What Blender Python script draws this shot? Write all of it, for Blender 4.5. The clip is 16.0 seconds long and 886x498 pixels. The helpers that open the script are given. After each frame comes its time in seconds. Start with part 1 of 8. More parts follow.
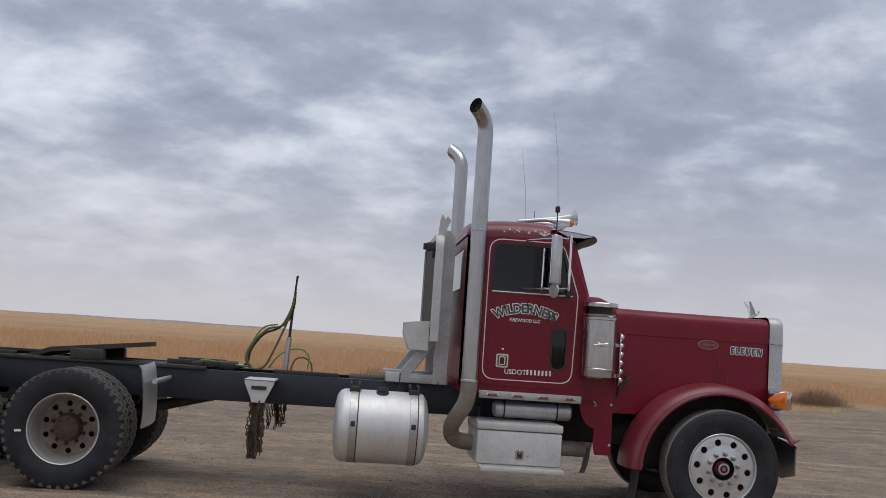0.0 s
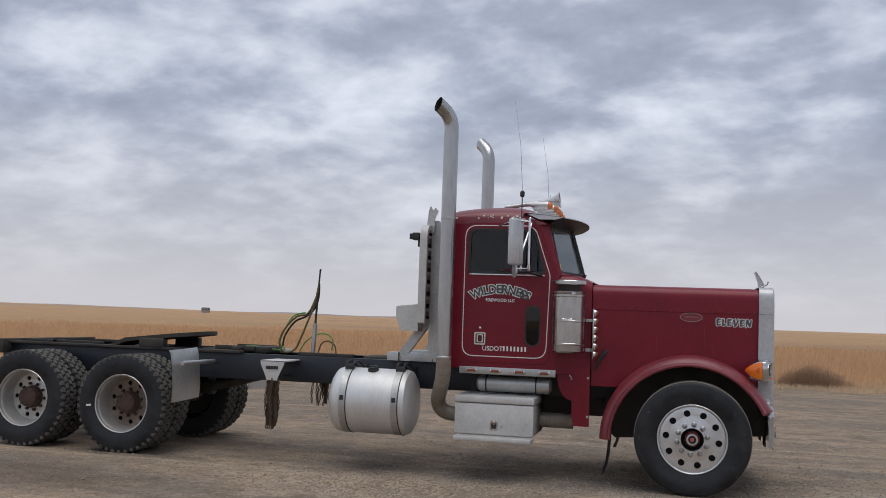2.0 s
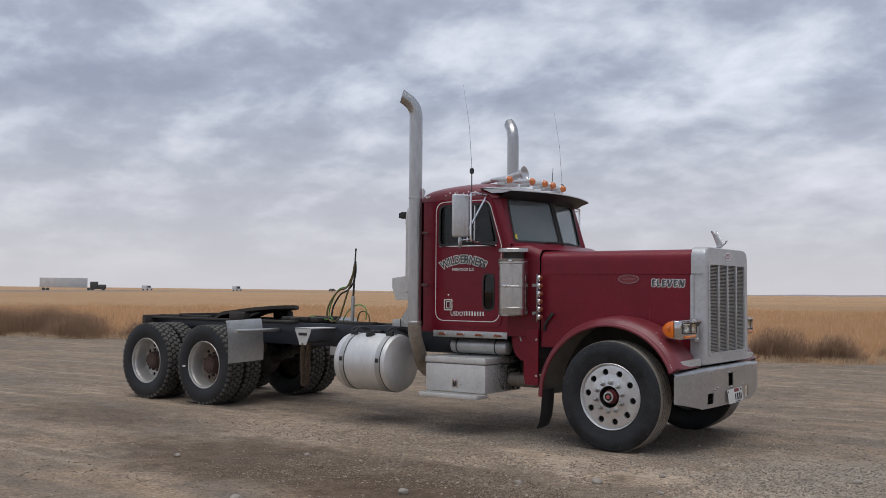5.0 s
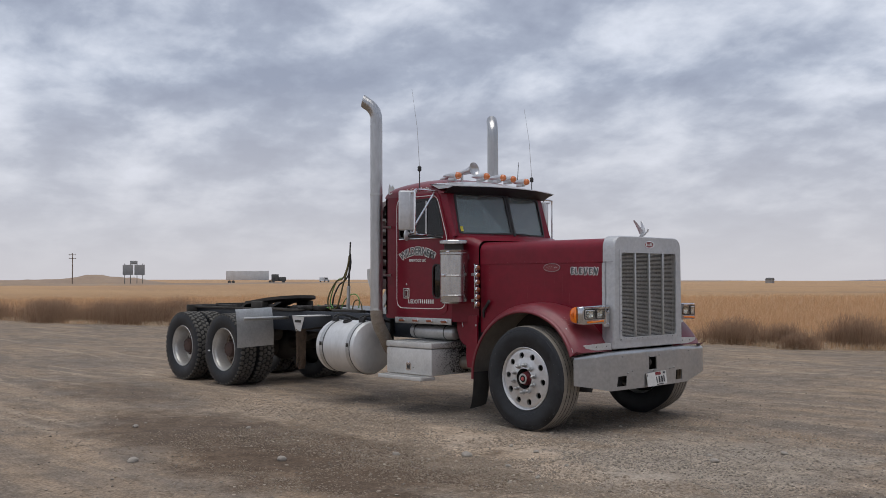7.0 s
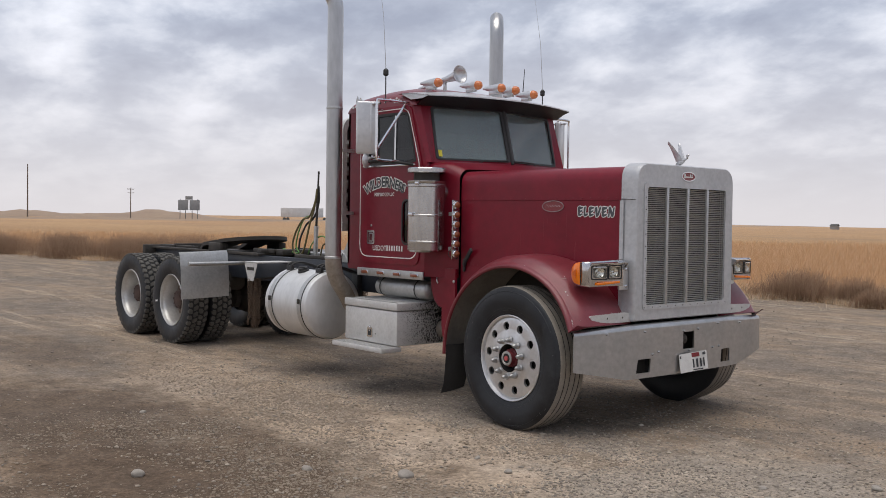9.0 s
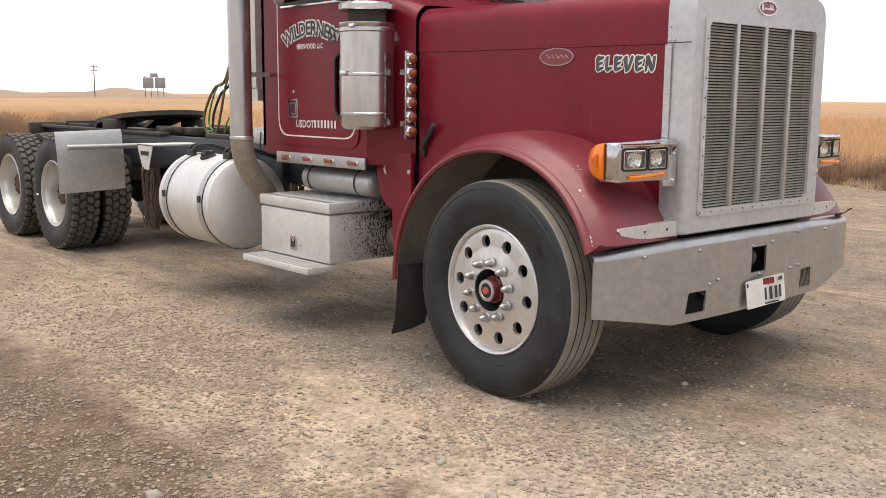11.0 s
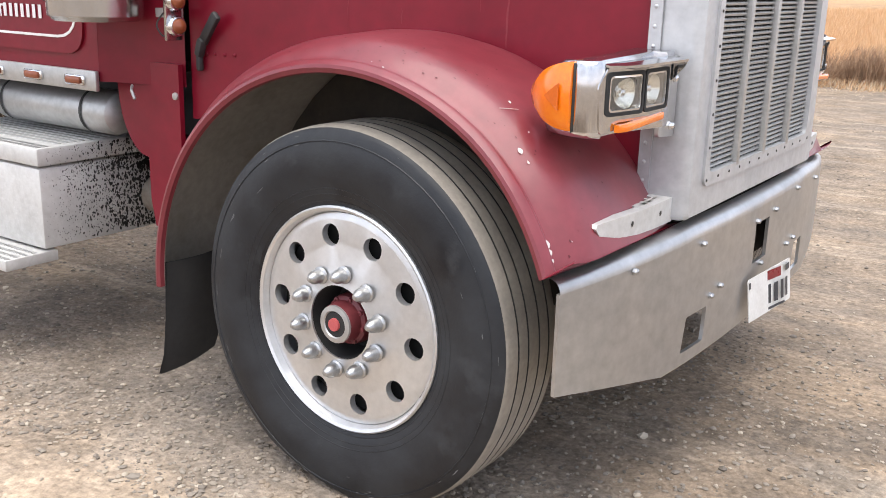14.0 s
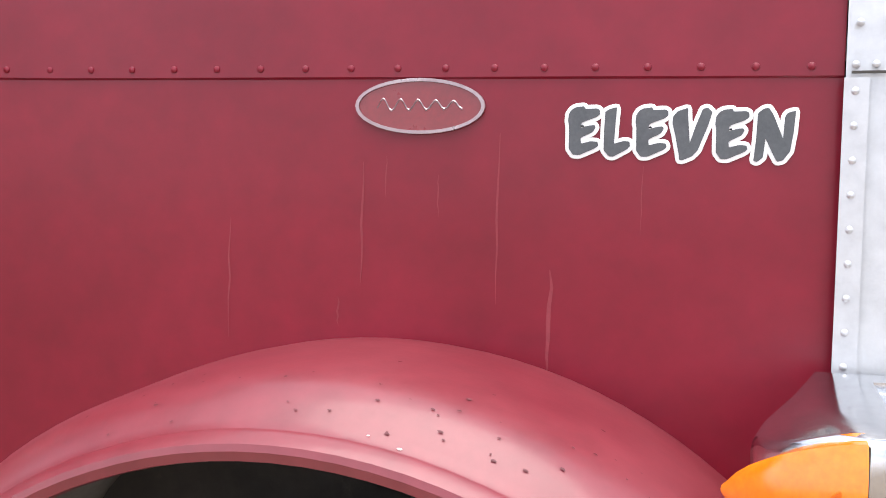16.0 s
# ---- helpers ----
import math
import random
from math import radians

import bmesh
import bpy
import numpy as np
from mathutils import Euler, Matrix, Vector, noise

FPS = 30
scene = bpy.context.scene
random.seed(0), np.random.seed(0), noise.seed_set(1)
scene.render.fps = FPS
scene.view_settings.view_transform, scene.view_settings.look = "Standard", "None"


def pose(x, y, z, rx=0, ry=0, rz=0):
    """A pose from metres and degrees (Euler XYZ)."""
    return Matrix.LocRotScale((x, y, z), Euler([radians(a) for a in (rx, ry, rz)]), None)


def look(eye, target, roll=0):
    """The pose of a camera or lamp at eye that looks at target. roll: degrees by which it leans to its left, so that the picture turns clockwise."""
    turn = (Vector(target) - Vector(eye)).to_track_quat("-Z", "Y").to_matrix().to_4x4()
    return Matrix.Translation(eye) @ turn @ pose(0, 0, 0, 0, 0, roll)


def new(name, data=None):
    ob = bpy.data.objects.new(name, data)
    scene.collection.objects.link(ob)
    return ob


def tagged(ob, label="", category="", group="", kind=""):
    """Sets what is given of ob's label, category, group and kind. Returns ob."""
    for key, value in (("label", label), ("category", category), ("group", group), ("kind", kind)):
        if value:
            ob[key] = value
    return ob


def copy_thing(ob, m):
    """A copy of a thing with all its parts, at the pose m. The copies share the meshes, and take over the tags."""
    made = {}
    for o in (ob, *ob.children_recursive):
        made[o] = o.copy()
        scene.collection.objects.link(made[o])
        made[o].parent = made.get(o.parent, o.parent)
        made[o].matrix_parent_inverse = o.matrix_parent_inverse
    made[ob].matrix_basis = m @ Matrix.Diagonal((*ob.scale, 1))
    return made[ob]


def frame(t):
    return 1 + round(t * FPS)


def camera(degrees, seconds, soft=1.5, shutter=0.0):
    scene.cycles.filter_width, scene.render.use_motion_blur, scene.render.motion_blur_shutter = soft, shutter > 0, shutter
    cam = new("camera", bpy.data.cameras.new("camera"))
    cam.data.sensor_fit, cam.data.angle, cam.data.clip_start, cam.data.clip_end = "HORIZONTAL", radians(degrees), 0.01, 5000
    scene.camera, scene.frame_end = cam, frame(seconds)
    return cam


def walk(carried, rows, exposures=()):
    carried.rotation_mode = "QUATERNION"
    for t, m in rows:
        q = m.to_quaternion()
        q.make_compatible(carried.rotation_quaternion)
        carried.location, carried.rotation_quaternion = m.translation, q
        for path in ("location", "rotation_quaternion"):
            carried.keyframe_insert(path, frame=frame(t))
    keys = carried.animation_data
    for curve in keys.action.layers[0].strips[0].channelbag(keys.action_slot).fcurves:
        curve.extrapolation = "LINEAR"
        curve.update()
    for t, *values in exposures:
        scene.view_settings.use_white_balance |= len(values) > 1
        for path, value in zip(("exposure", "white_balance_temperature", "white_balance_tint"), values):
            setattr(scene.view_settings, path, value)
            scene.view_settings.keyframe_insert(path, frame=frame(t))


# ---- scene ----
cam = camera(49.0, 16.0, soft=0.9)
PATH = [
    (0, (-3.579, -10.231, 1.578), (-3.411, -8.246, 1.762), 3.97),
    (0.5, (-2.806, -10.464, 1.574), (-2.803, -8.472, 1.756), 4.29),
    (1, (-1.890, -10.562, 1.590), (-2.093, -8.580, 1.761), 4.16),
    (1.5, (-1.024, -10.714, 1.603), (-1.358, -8.748, 1.758), 2.57),
    (2, (-0.203, -10.821, 1.614), (-0.666, -8.880, 1.754), 2.05),
    (2.5, (0.675, -10.809, 1.617), (0.045, -8.914, 1.731), 1.35),
    (3, (1.465, -10.718, 1.629), (0.714, -8.867, 1.724), -0.05),
    (3.5, (2.261, -10.593, 1.614), (1.400, -8.790, 1.707), -0.15),
    (4, (3.054, -10.327, 1.592), (2.051, -8.599, 1.687), 0.22),
    (4.5, (3.751, -10.061, 1.555), (2.646, -8.397, 1.648), 0.41),
    (6.8, (6.532, -9.025, 1.641), (5.115, -7.615, 1.705), -0.17),
    (7, (6.830, -8.798, 1.570), (5.381, -7.422, 1.634), -0.17),
    (7.5, (7.223, -8.443, 1.585), (5.722, -7.123, 1.632), 0.96),
    (8, (7.217, -8.174, 1.583), (5.695, -6.877, 1.615), 1.58),
    (8.5, (6.974, -7.793, 1.568), (5.439, -6.511, 1.563), 1.01),
    (9, (5.313, -6.302, 1.583), (3.786, -5.012, 1.523), 0.82),
    (9.5, (4.252, -5.379, 1.550), (2.770, -4.044, 1.399), 0.81),
    (10, (4.030, -5.047, 1.504), (2.554, -3.715, 1.289), 0.01),
    (10.2, (3.907, -4.928, 1.504), (2.428, -3.605, 1.259), 0.06),
    (12.3, (2.680, -3.939, 1.469), (1.250, -2.595, 1.083), 1.36),
    (12.5, (2.554, -3.841, 1.472), (1.142, -2.486, 1.061), 1.15),
    (13, (2.279, -3.566, 1.466), (0.938, -2.163, 0.981), 0.99),
    (13.5, (1.997, -3.333, 1.462), (0.774, -1.841, 0.938), 1.83),
    (14, (1.672, -3.109, 1.470), (0.591, -1.514, 0.935), 1.56),
    (14.5, (1.367, -2.808, 1.491), (0.344, -1.159, 1.008), 0.42),
    (15, (1.001, -2.588, 1.493), (0.125, -0.825, 1.142), -0.19),
    (15.5, (0.773, -2.419, 1.621), (0.044, -0.576, 1.351), -0.33),
    (16, (0.490, -2.193, 1.545), (-0.092, -0.282, 1.449), 1.44),
]
EXPOSURES = [(0, -0.08, 6500, 10), (3.0, 0.0, 6500, 10), (8.0, -0.02, 6500, 10), (9.0, 0.26, 6750, 11), (9.5, 0.46, 6950, 11), (10.0, 0.68, 7600, 13), (12.5, 1.28, 6850, 11), (14.5, 1.68, 6650, 10), (15.0, 1.78, 6600, 10), (16.0, 1.92, 6550, 10)]
SKY = 1.0
walk(cam, [(t, look(eye, target, roll)) for t, eye, target, roll in PATH], EXPOSURES)

# ---- world and light: an overcast day, with broken layers of cloud ----
world = bpy.data.worlds.new("world")
scene.world = world
world.use_nodes = True
wt = world.node_tree
wn, wl = wt.nodes, wt.links
SUN_EL, SUN_ROT = 78.0, 160.0


def wnode(kind, **kw):
    n = wn.new(kind)
    for k, v in kw.items():
        n.inputs[k].default_value = v
    return n


def wmath(op, a, b=None, c=None):
    n = wn.new("ShaderNodeMath")
    n.operation = op
    for i, v in enumerate((a, b, c)):
        if v is None:
            continue
        if isinstance(v, (int, float)):
            n.inputs[i].default_value = v
        else:
            wl.new(v, n.inputs[i])
    return n.outputs[0]


sky = wn.new("ShaderNodeTexSky")
sky.sky_type, sky.sun_disc = "NISHITA", False
sky.sun_elevation, sky.sun_rotation = radians(SUN_EL), radians(SUN_ROT)
tc = wn.new("ShaderNodeTexCoord")
sep = wn.new("ShaderNodeSeparateXYZ")
wl.new(tc.outputs["Generated"], sep.inputs[0])
up = wmath("MAXIMUM", sep.outputs["Z"], 0.0)
den = wmath("ADD", up, 0.33)
cu, cv = wmath("DIVIDE", sep.outputs["X"], den), wmath("DIVIDE", sep.outputs["Y"], den)
flat = wn.new("ShaderNodeCombineXYZ")
wl.new(cu, flat.inputs[0])
wl.new(cv, flat.inputs[1])


def cloud(scale, detail, rough, dist, seed):
    mp = wn.new("ShaderNodeMapping")
    mp.inputs["Location"].default_value = (seed, seed * 0.37, 0)
    mp.inputs["Rotation"].default_value = (0, 0, 0.5)
    mp.inputs["Scale"].default_value = (1.0, 1.12, 1)
    wl.new(flat.outputs[0], mp.inputs[0])
    n = wnode("ShaderNodeTexNoise", Scale=scale, Detail=detail, Roughness=rough, Distortion=dist)
    wl.new(mp.outputs[0], n.inputs["Vector"])
    return n.outputs[0]


c1, c2, c3 = cloud(0.95, 5, 0.55, 0.1, 3.1), cloud(4.3, 8, 0.55, 0.15, 9.7), cloud(15.0, 6, 0.55, 0.0, 1.3)
cells = wnode("ShaderNodeTexVoronoi", Scale=4.6)
cells.feature = "SMOOTH_F1"
cells.inputs["Smoothness"].default_value = 0.8
bend = wn.new("ShaderNodeVectorMath")
bend.operation = "MULTIPLY_ADD"
warp = wnode("ShaderNodeTexNoise", Scale=2.6, Detail=5.0)
wl.new(flat.outputs[0], warp.inputs["Vector"])
wl.new(warp.outputs["Color"], bend.inputs[0])
bend.inputs[1].default_value = (0.55, 0.55, 0.0)
wl.new(flat.outputs[0], bend.inputs[2])
wl.new(bend.outputs[0], cells.inputs["Vector"])
puff = wmath("MULTIPLY", wmath("SUBTRACT", 0.32, cells.outputs["Distance"]), 0.20)
mix = wmath("ADD", wmath("ADD", wmath("MULTIPLY", c1, 0.34), wmath("MULTIPLY", c2, 0.55)), wmath("MULTIPLY", c3, 0.11))
mix = wmath("ADD", mix, puff)
# the layer is thinner, and so brighter, to the west
mix = wmath("ADD", mix, wmath("MULTIPLY_ADD", sep.outputs["X"], -0.035, -0.006))
ramp = wn.new("ShaderNodeValToRGB")
ramp.color_ramp.elements[0].position, ramp.color_ramp.elements[0].color = 0.375, (0.335, 0.375, 0.48, 1)
ramp.color_ramp.elements[1].position, ramp.color_ramp.elements[1].color = 0.655, (0.845, 0.89, 1.0, 1)
for p, c in ((0.45, (0.412, 0.46, 0.57)), (0.51, (0.55, 0.60, 0.708)), (0.575, (0.70, 0.745, 0.845))):
    e = ramp.color_ramp.elements.new(p)
    e.color = (*c, 1)
wl.new(mix, ramp.inputs[0])
# towards the horizon the layers close into a pale even veil
veil = wn.new("ShaderNodeValToRGB")
veil.color_ramp.elements[0].position, veil.color_ramp.elements[0].color = 0.0, (1, 1, 1, 1)
veil.color_ramp.elements[1].position, veil.color_ramp.elements[1].color = 0.20, (0, 0, 0, 1)
e = veil.color_ramp.elements.new(0.07)
e.color = (0.62, 0.62, 0.62, 1)
wl.new(up, veil.inputs[0])
m1 = wn.new("ShaderNodeMixRGB")
wl.new(veil.outputs[0], m1.inputs[0])
wl.new(ramp.outputs[0], m1.inputs[1])
m1.inputs[2].default_value = (0.635, 0.625, 0.665, 1)
m2 = wn.new("ShaderNodeMixRGB")
m2.inputs[0].default_value = 0.94
skys = wn.new("ShaderNodeMixRGB")
skys.blend_type, skys.inputs[0].default_value = "MULTIPLY", 1.0
skys.inputs[2].default_value = (0.08, 0.08, 0.08, 1)
wl.new(sky.outputs[0], skys.inputs[1])
wl.new(skys.outputs[0], m2.inputs[1])
wl.new(m1.outputs[0], m2.inputs[2])
wl.new(m2.outputs[0], wn["Background"].inputs[0])
wn["Background"].inputs[1].default_value = SKY

lamp = bpy.data.lights.new("sun", "SUN")
lamp.energy, lamp.angle, lamp.color = 1.5, radians(55), (1.0, 0.96, 0.9)
sun = new("sun", lamp)
sd = Vector((math.sin(radians(SUN_ROT)) * math.cos(radians(SUN_EL)), math.cos(radians(SUN_ROT)) * math.cos(radians(SUN_EL)), math.sin(radians(SUN_EL))))
sun.matrix_world = look(sd * 50, (0, 0, 0))

# ---- materials ----
def surf(name, c1, c2, scale=6.0, rough=0.5, metal=0.0, bump=0.0, bscale=60.0, rvar=0.12, dirt=None, coat=0.0, stretch=(1, 1, 1), spec=0.5):
    """A surface with two scales of colour, varied gloss, fine relief and, with dirt=(colour, scale, share, roughness), patches of dirt."""
    m = bpy.data.materials.new(name)
    m.use_nodes = True
    n, l = m.node_tree.nodes, m.node_tree.links
    p = n["Principled BSDF"]
    t = n.new("ShaderNodeTexCoord")
    mp = n.new("ShaderNodeMapping")
    mp.inputs["Scale"].default_value = stretch
    l.new(t.outputs["Object"], mp.inputs[0])

    def noise_at(s, d=6, r=0.6):
        q = n.new("ShaderNodeTexNoise")
        q.inputs["Scale"].default_value, q.inputs["Detail"].default_value, q.inputs["Roughness"].default_value = s, d, r
        l.new(mp.outputs[0], q.inputs["Vector"])
        return q.outputs[0]

    def ramp_of(f, a, b, ca=(0, 0, 0), cb=(1, 1, 1)):
        q = n.new("ShaderNodeValToRGB")
        q.color_ramp.elements[0].position, q.color_ramp.elements[0].color = a, (*ca, 1)
        q.color_ramp.elements[1].position, q.color_ramp.elements[1].color = b, (*cb, 1)
        l.new(f, q.inputs[0])
        return q.outputs[0]

    def mixed(f, a, b):
        q = n.new("ShaderNodeMixRGB")
        for i, v in enumerate((f, a, b)):
            if isinstance(v, tuple):
                q.inputs[i].default_value = (*v, 1)
            else:
                l.new(v, q.inputs[i])
        return q.outputs[0]

    big, fine = noise_at(scale), noise_at(scale * 9, 4)
    col = mixed(ramp_of(big, 0.32, 0.68), c1, c2)
    g = n.new("ShaderNodeMixRGB")
    g.blend_type, g.inputs[0].default_value = "OVERLAY", 0.25
    l.new(col, g.inputs[1])
    l.new(fine, g.inputs[2])
    col = g.outputs[0]
    rr = n.new("ShaderNodeMapRange")
    rr.inputs["To Min"].default_value, rr.inputs["To Max"].default_value = max(0.02, rough - rvar), min(1, rough + rvar)
    l.new(big, rr.inputs["Value"])
    rough_out = rr.outputs[0]
    if dirt:
        dc, ds, share, dr = dirt
        f = ramp_of(noise_at(ds, 9, 0.68), 1 - share - 0.12, 1 - share + 0.08)
        col = mixed(f, col, dc)
        q = n.new("ShaderNodeMixRGB")
        l.new(f, q.inputs[0])
        l.new(rough_out, q.inputs[1])
        q.inputs[2].default_value = (dr, dr, dr, 1)
        rough_out = q.outputs[0]
        if metal:
            q = n.new("ShaderNodeMapRange")
            q.inputs["To Min"].default_value, q.inputs["To Max"].default_value = metal, 0.0
            l.new(f, q.inputs["Value"])
            l.new(q.outputs[0], p.inputs["Metallic"])
    l.new(col, p.inputs["Base Color"])
    l.new(rough_out, p.inputs["Roughness"])
    if not (dirt and metal):
        p.inputs["Metallic"].default_value = metal
    p.inputs["Coat Weight"].default_value = coat
    p.inputs["Coat Roughness"].default_value = 0.12
    p.inputs["Specular IOR Level"].default_value = spec
    if bump:
        b = n.new("ShaderNodeBump")
        b.inputs["Strength"].default_value, b.inputs["Distance"].default_value = 1.0, bump
        l.new(noise_at(bscale, 5), b.inputs["Height"])
        l.new(b.outputs[0], p.inputs["Normal"])
    return m


def glass(name, tint, rough=0.02):
    m = bpy.data.materials.new(name)
    m.use_nodes = True
    p = m.node_tree.nodes["Principled BSDF"]
    p.inputs["Base Color"].default_value = (*tint, 1)
    p.inputs["Transmission Weight"].default_value = 1.0
    p.inputs["Roughness"].default_value = rough
    p.inputs["IOR"].default_value = 1.45
    return m


RED = surf("red_paint", (0.150, 0.0050, 0.0155), (0.200, 0.008, 0.0215), 1.6, 0.36, bump=0.0005, bscale=9, dirt=((0.24, 0.05, 0.055), 5.0, 0.07, 0.6), coat=0.08, spec=0.33)
RED_FADED = surf("faded_red_paint", (0.150, 0.016, 0.024), (0.196, 0.032, 0.041), 2.2, 0.38, bump=0.0006, bscale=14, dirt=((0.29, 0.11, 0.11), 6.0, 0.12, 0.65), coat=0.16, spec=0.5)
CHIP = surf("grey_primer_chip", (0.62, 0.58, 0.56), (0.5, 0.46, 0.44), 30, 0.7)
# darker copy of the door red, shade painted into the handle well
RED_SHADE = surf("shaded_red_well", (0.07, 0.006, 0.010), (0.09, 0.009, 0.013), 9, 0.6)
DARKCHIP = surf("dark_paint_chip", (0.085, 0.014, 0.018), (0.12, 0.02, 0.025), 30, 0.7)
STREAK = surf("pale_water_streak", (0.195, 0.016, 0.026), (0.225, 0.026, 0.036), 12, 0.6)
ALU = surf("polished_aluminium", (0.70, 0.70, 0.70), (0.58, 0.58, 0.58), 3, 0.30, 1.0, bump=0.0004, bscale=40, dirt=((0.42, 0.38, 0.33), 7, 0.18, 0.75))
TANK = surf("satin_tank_aluminium", (0.72, 0.72, 0.715), (0.63, 0.63, 0.62), 2.5, 0.5, 0.6, bump=0.0005, bscale=30, dirt=((0.44, 0.42, 0.39), 4, 0.2, 0.75), stretch=(1.6, 1, 0.5))
ALU_DULL = surf("dull_aluminium", (0.56, 0.56, 0.55), (0.45, 0.45, 0.44), 4, 0.48, 0.85, bump=0.0006, bscale=60, dirt=((0.36, 0.33, 0.29), 5, 0.25, 0.8))
ALU_WHITE = surf("oxidised_white_aluminium", (0.62, 0.61, 0.59), (0.52, 0.51, 0.49), 5, 0.55, 0.25, bump=0.0006, bscale=70, dirt=((0.33, 0.29, 0.24), 8, 0.2, 0.85))
BUMPER_MAT = surf("scuffed_steel_bumper", (0.49, 0.492, 0.495), (0.40, 0.402, 0.405), 3.0, 0.36, 0.9, bump=0.0005, bscale=24, rvar=0.16, dirt=((0.33, 0.32, 0.30), 3.6, 0.10, 0.75), stretch=(1, 0.8, 1))
CHROME = surf("chrome", (0.78, 0.78, 0.79), (0.70, 0.70, 0.71), 4, 0.14, 1.0, rvar=0.06, dirt=((0.45, 0.41, 0.36), 9, 0.08, 0.7))
STAINLESS = surf("stainless_steel", (0.55, 0.545, 0.54), (0.44, 0.435, 0.43), 2.2, 0.21, 1.0, rvar=0.05, dirt=((0.36, 0.32, 0.28), 4, 0.05, 0.6), stretch=(1, 1, 0.25))
STACK = surf("weathered_stack_steel", (0.52, 0.515, 0.51), (0.42, 0.415, 0.41), 2.2, 0.31, 1.0, rvar=0.05, dirt=((0.36, 0.32, 0.28), 4, 0.06, 0.6), stretch=(1, 1, 0.25))
SATIN = surf("satin_pale_steel", (0.64, 0.64, 0.645), (0.55, 0.55, 0.555), 3, 0.38, 0.7, dirt=((0.42, 0.39, 0.35), 6, 0.12, 0.8))
SHELL = surf("pale_grey_shell_metal", (0.53, 0.535, 0.545), (0.455, 0.46, 0.47), 3, 0.42, 0.4, bump=0.0004, bscale=50, dirt=((0.36, 0.34, 0.31), 6, 0.12, 0.8))
OIL = surf("black_oil_film", (0.016, 0.015, 0.014), (0.035, 0.032, 0.029), 14, 0.5)
RUSTPIPE = surf("heat_stained_pipe", (0.40, 0.365, 0.32), (0.27, 0.22, 0.17), 5, 0.6, 0.5, bump=0.001, bscale=30, dirt=((0.20, 0.15, 0.11), 6, 0.35, 0.9))
BLACK = surf("black_plastic", (0.020, 0.020, 0.021), (0.035, 0.034, 0.033), 8, 0.6, bump=0.0005)
FRAME_MAT = surf("dark_blue_black_chassis_paint", (0.012, 0.016, 0.024), (0.022, 0.026, 0.034), 3, 0.45, bump=0.0008, bscale=25, dirt=((0.13, 0.115, 0.10), 4, 0.16, 0.9))
GREASE = surf("greasy_dusty_iron", (0.030, 0.027, 0.024), (0.065, 0.056, 0.047), 5, 0.7, 0.2, bump=0.002, bscale=25, dirt=((0.16, 0.135, 0.11), 6, 0.25, 0.95))
TYRE_SIDE = surf("tyre_rubber", (0.005, 0.006, 0.009), (0.026, 0.028, 0.031), 4.2, 0.46, bump=0.0022, bscale=16, rvar=0.5, dirt=((0.046, 0.048, 0.050), 5.5, 0.32, 0.85), spec=0.4)
SCUFF = surf("pale_rubber_scuff", (0.16, 0.16, 0.16), (0.10, 0.10, 0.10), 30, 0.9)
TYRE_TREAD = surf("dusty_tyre_tread", (0.27, 0.24, 0.20), (0.20, 0.178, 0.15), 7, 0.9, bump=0.001, bscale=70, dirt=((0.05, 0.048, 0.045), 6, 0.2, 0.9))
LUG_TREAD = surf("lug_tread_rubber", (0.065, 0.062, 0.057), (0.125, 0.116, 0.102), 9, 0.9, bump=0.001, bscale=60)
# near black for tyre grooves and bezels, and for shade painted into openings
GROOVE = surf("groove_rubber_and_shade_black", (0.018, 0.018, 0.018), (0.03, 0.029, 0.028), 9, 0.9)
RIM_FRONT = surf("machined_aluminium_wheel", (0.68, 0.68, 0.68), (0.58, 0.58, 0.58), 4, 0.36, 0.75, bump=0.0003, bscale=60, dirt=((0.46, 0.45, 0.43), 7, 0.10, 0.75))
NUTM = surf("dull_nut_cover", (0.50, 0.50, 0.50), (0.38, 0.38, 0.375), 20, 0.34, 0.9)
RIM_REAR = surf("dusty_aluminium_wheel", (0.62, 0.61, 0.59), (0.50, 0.485, 0.46), 5, 0.40, 0.7, dirt=((0.36, 0.32, 0.275), 5, 0.26, 0.9))
RIM_BROWN = surf("brown_dirty_wheel_disc", (0.27, 0.215, 0.17), (0.20, 0.155, 0.12), 6, 0.75, 0.2, bump=0.001, bscale=40, dirt=((0.12, 0.085, 0.065), 6, 0.3, 0.95))
HUB_RUST = surf("rusty_hub", (0.06, 0.038, 0.032), (0.10, 0.06, 0.048), 9, 0.8, 0.2, bump=0.001)
HUB_RED = surf("maroon_hub_cap", (0.13, 0.022, 0.026), (0.20, 0.04, 0.045), 12, 0.45, dirt=((0.25, 0.20, 0.17), 14, 0.2, 0.9))
PINK = surf("pink_plastic_plug", (0.52, 0.10, 0.10), (0.42, 0.08, 0.08), 20, 0.5)
LINER = surf("dusty_fender_liner", (0.36, 0.33, 0.29), (0.25, 0.23, 0.20), 4, 0.9, bump=0.002, bscale=20, dirt=((0.30, 0.27, 0.235), 5, 0.3, 0.95))
RUBBER = surf("black_rubber_flap", (0.022, 0.022, 0.023), (0.04, 0.039, 0.038), 5, 0.7, bump=0.001, bscale=20, dirt=((0.14, 0.12, 0.10), 4, 0.18, 0.95))
BLACKTRIM = surf("dark_visor_underside", (0.014, 0.014, 0.016), (0.022, 0.022, 0.024), 6, 0.5)
GLASS = glass("tinted_glass", (0.03, 0.045, 0.065))
SCREEN = bpy.data.materials.new("hazy_windscreen_glass")
SCREEN.use_nodes = True
n_, l_ = SCREEN.node_tree.nodes, SCREEN.node_tree.links
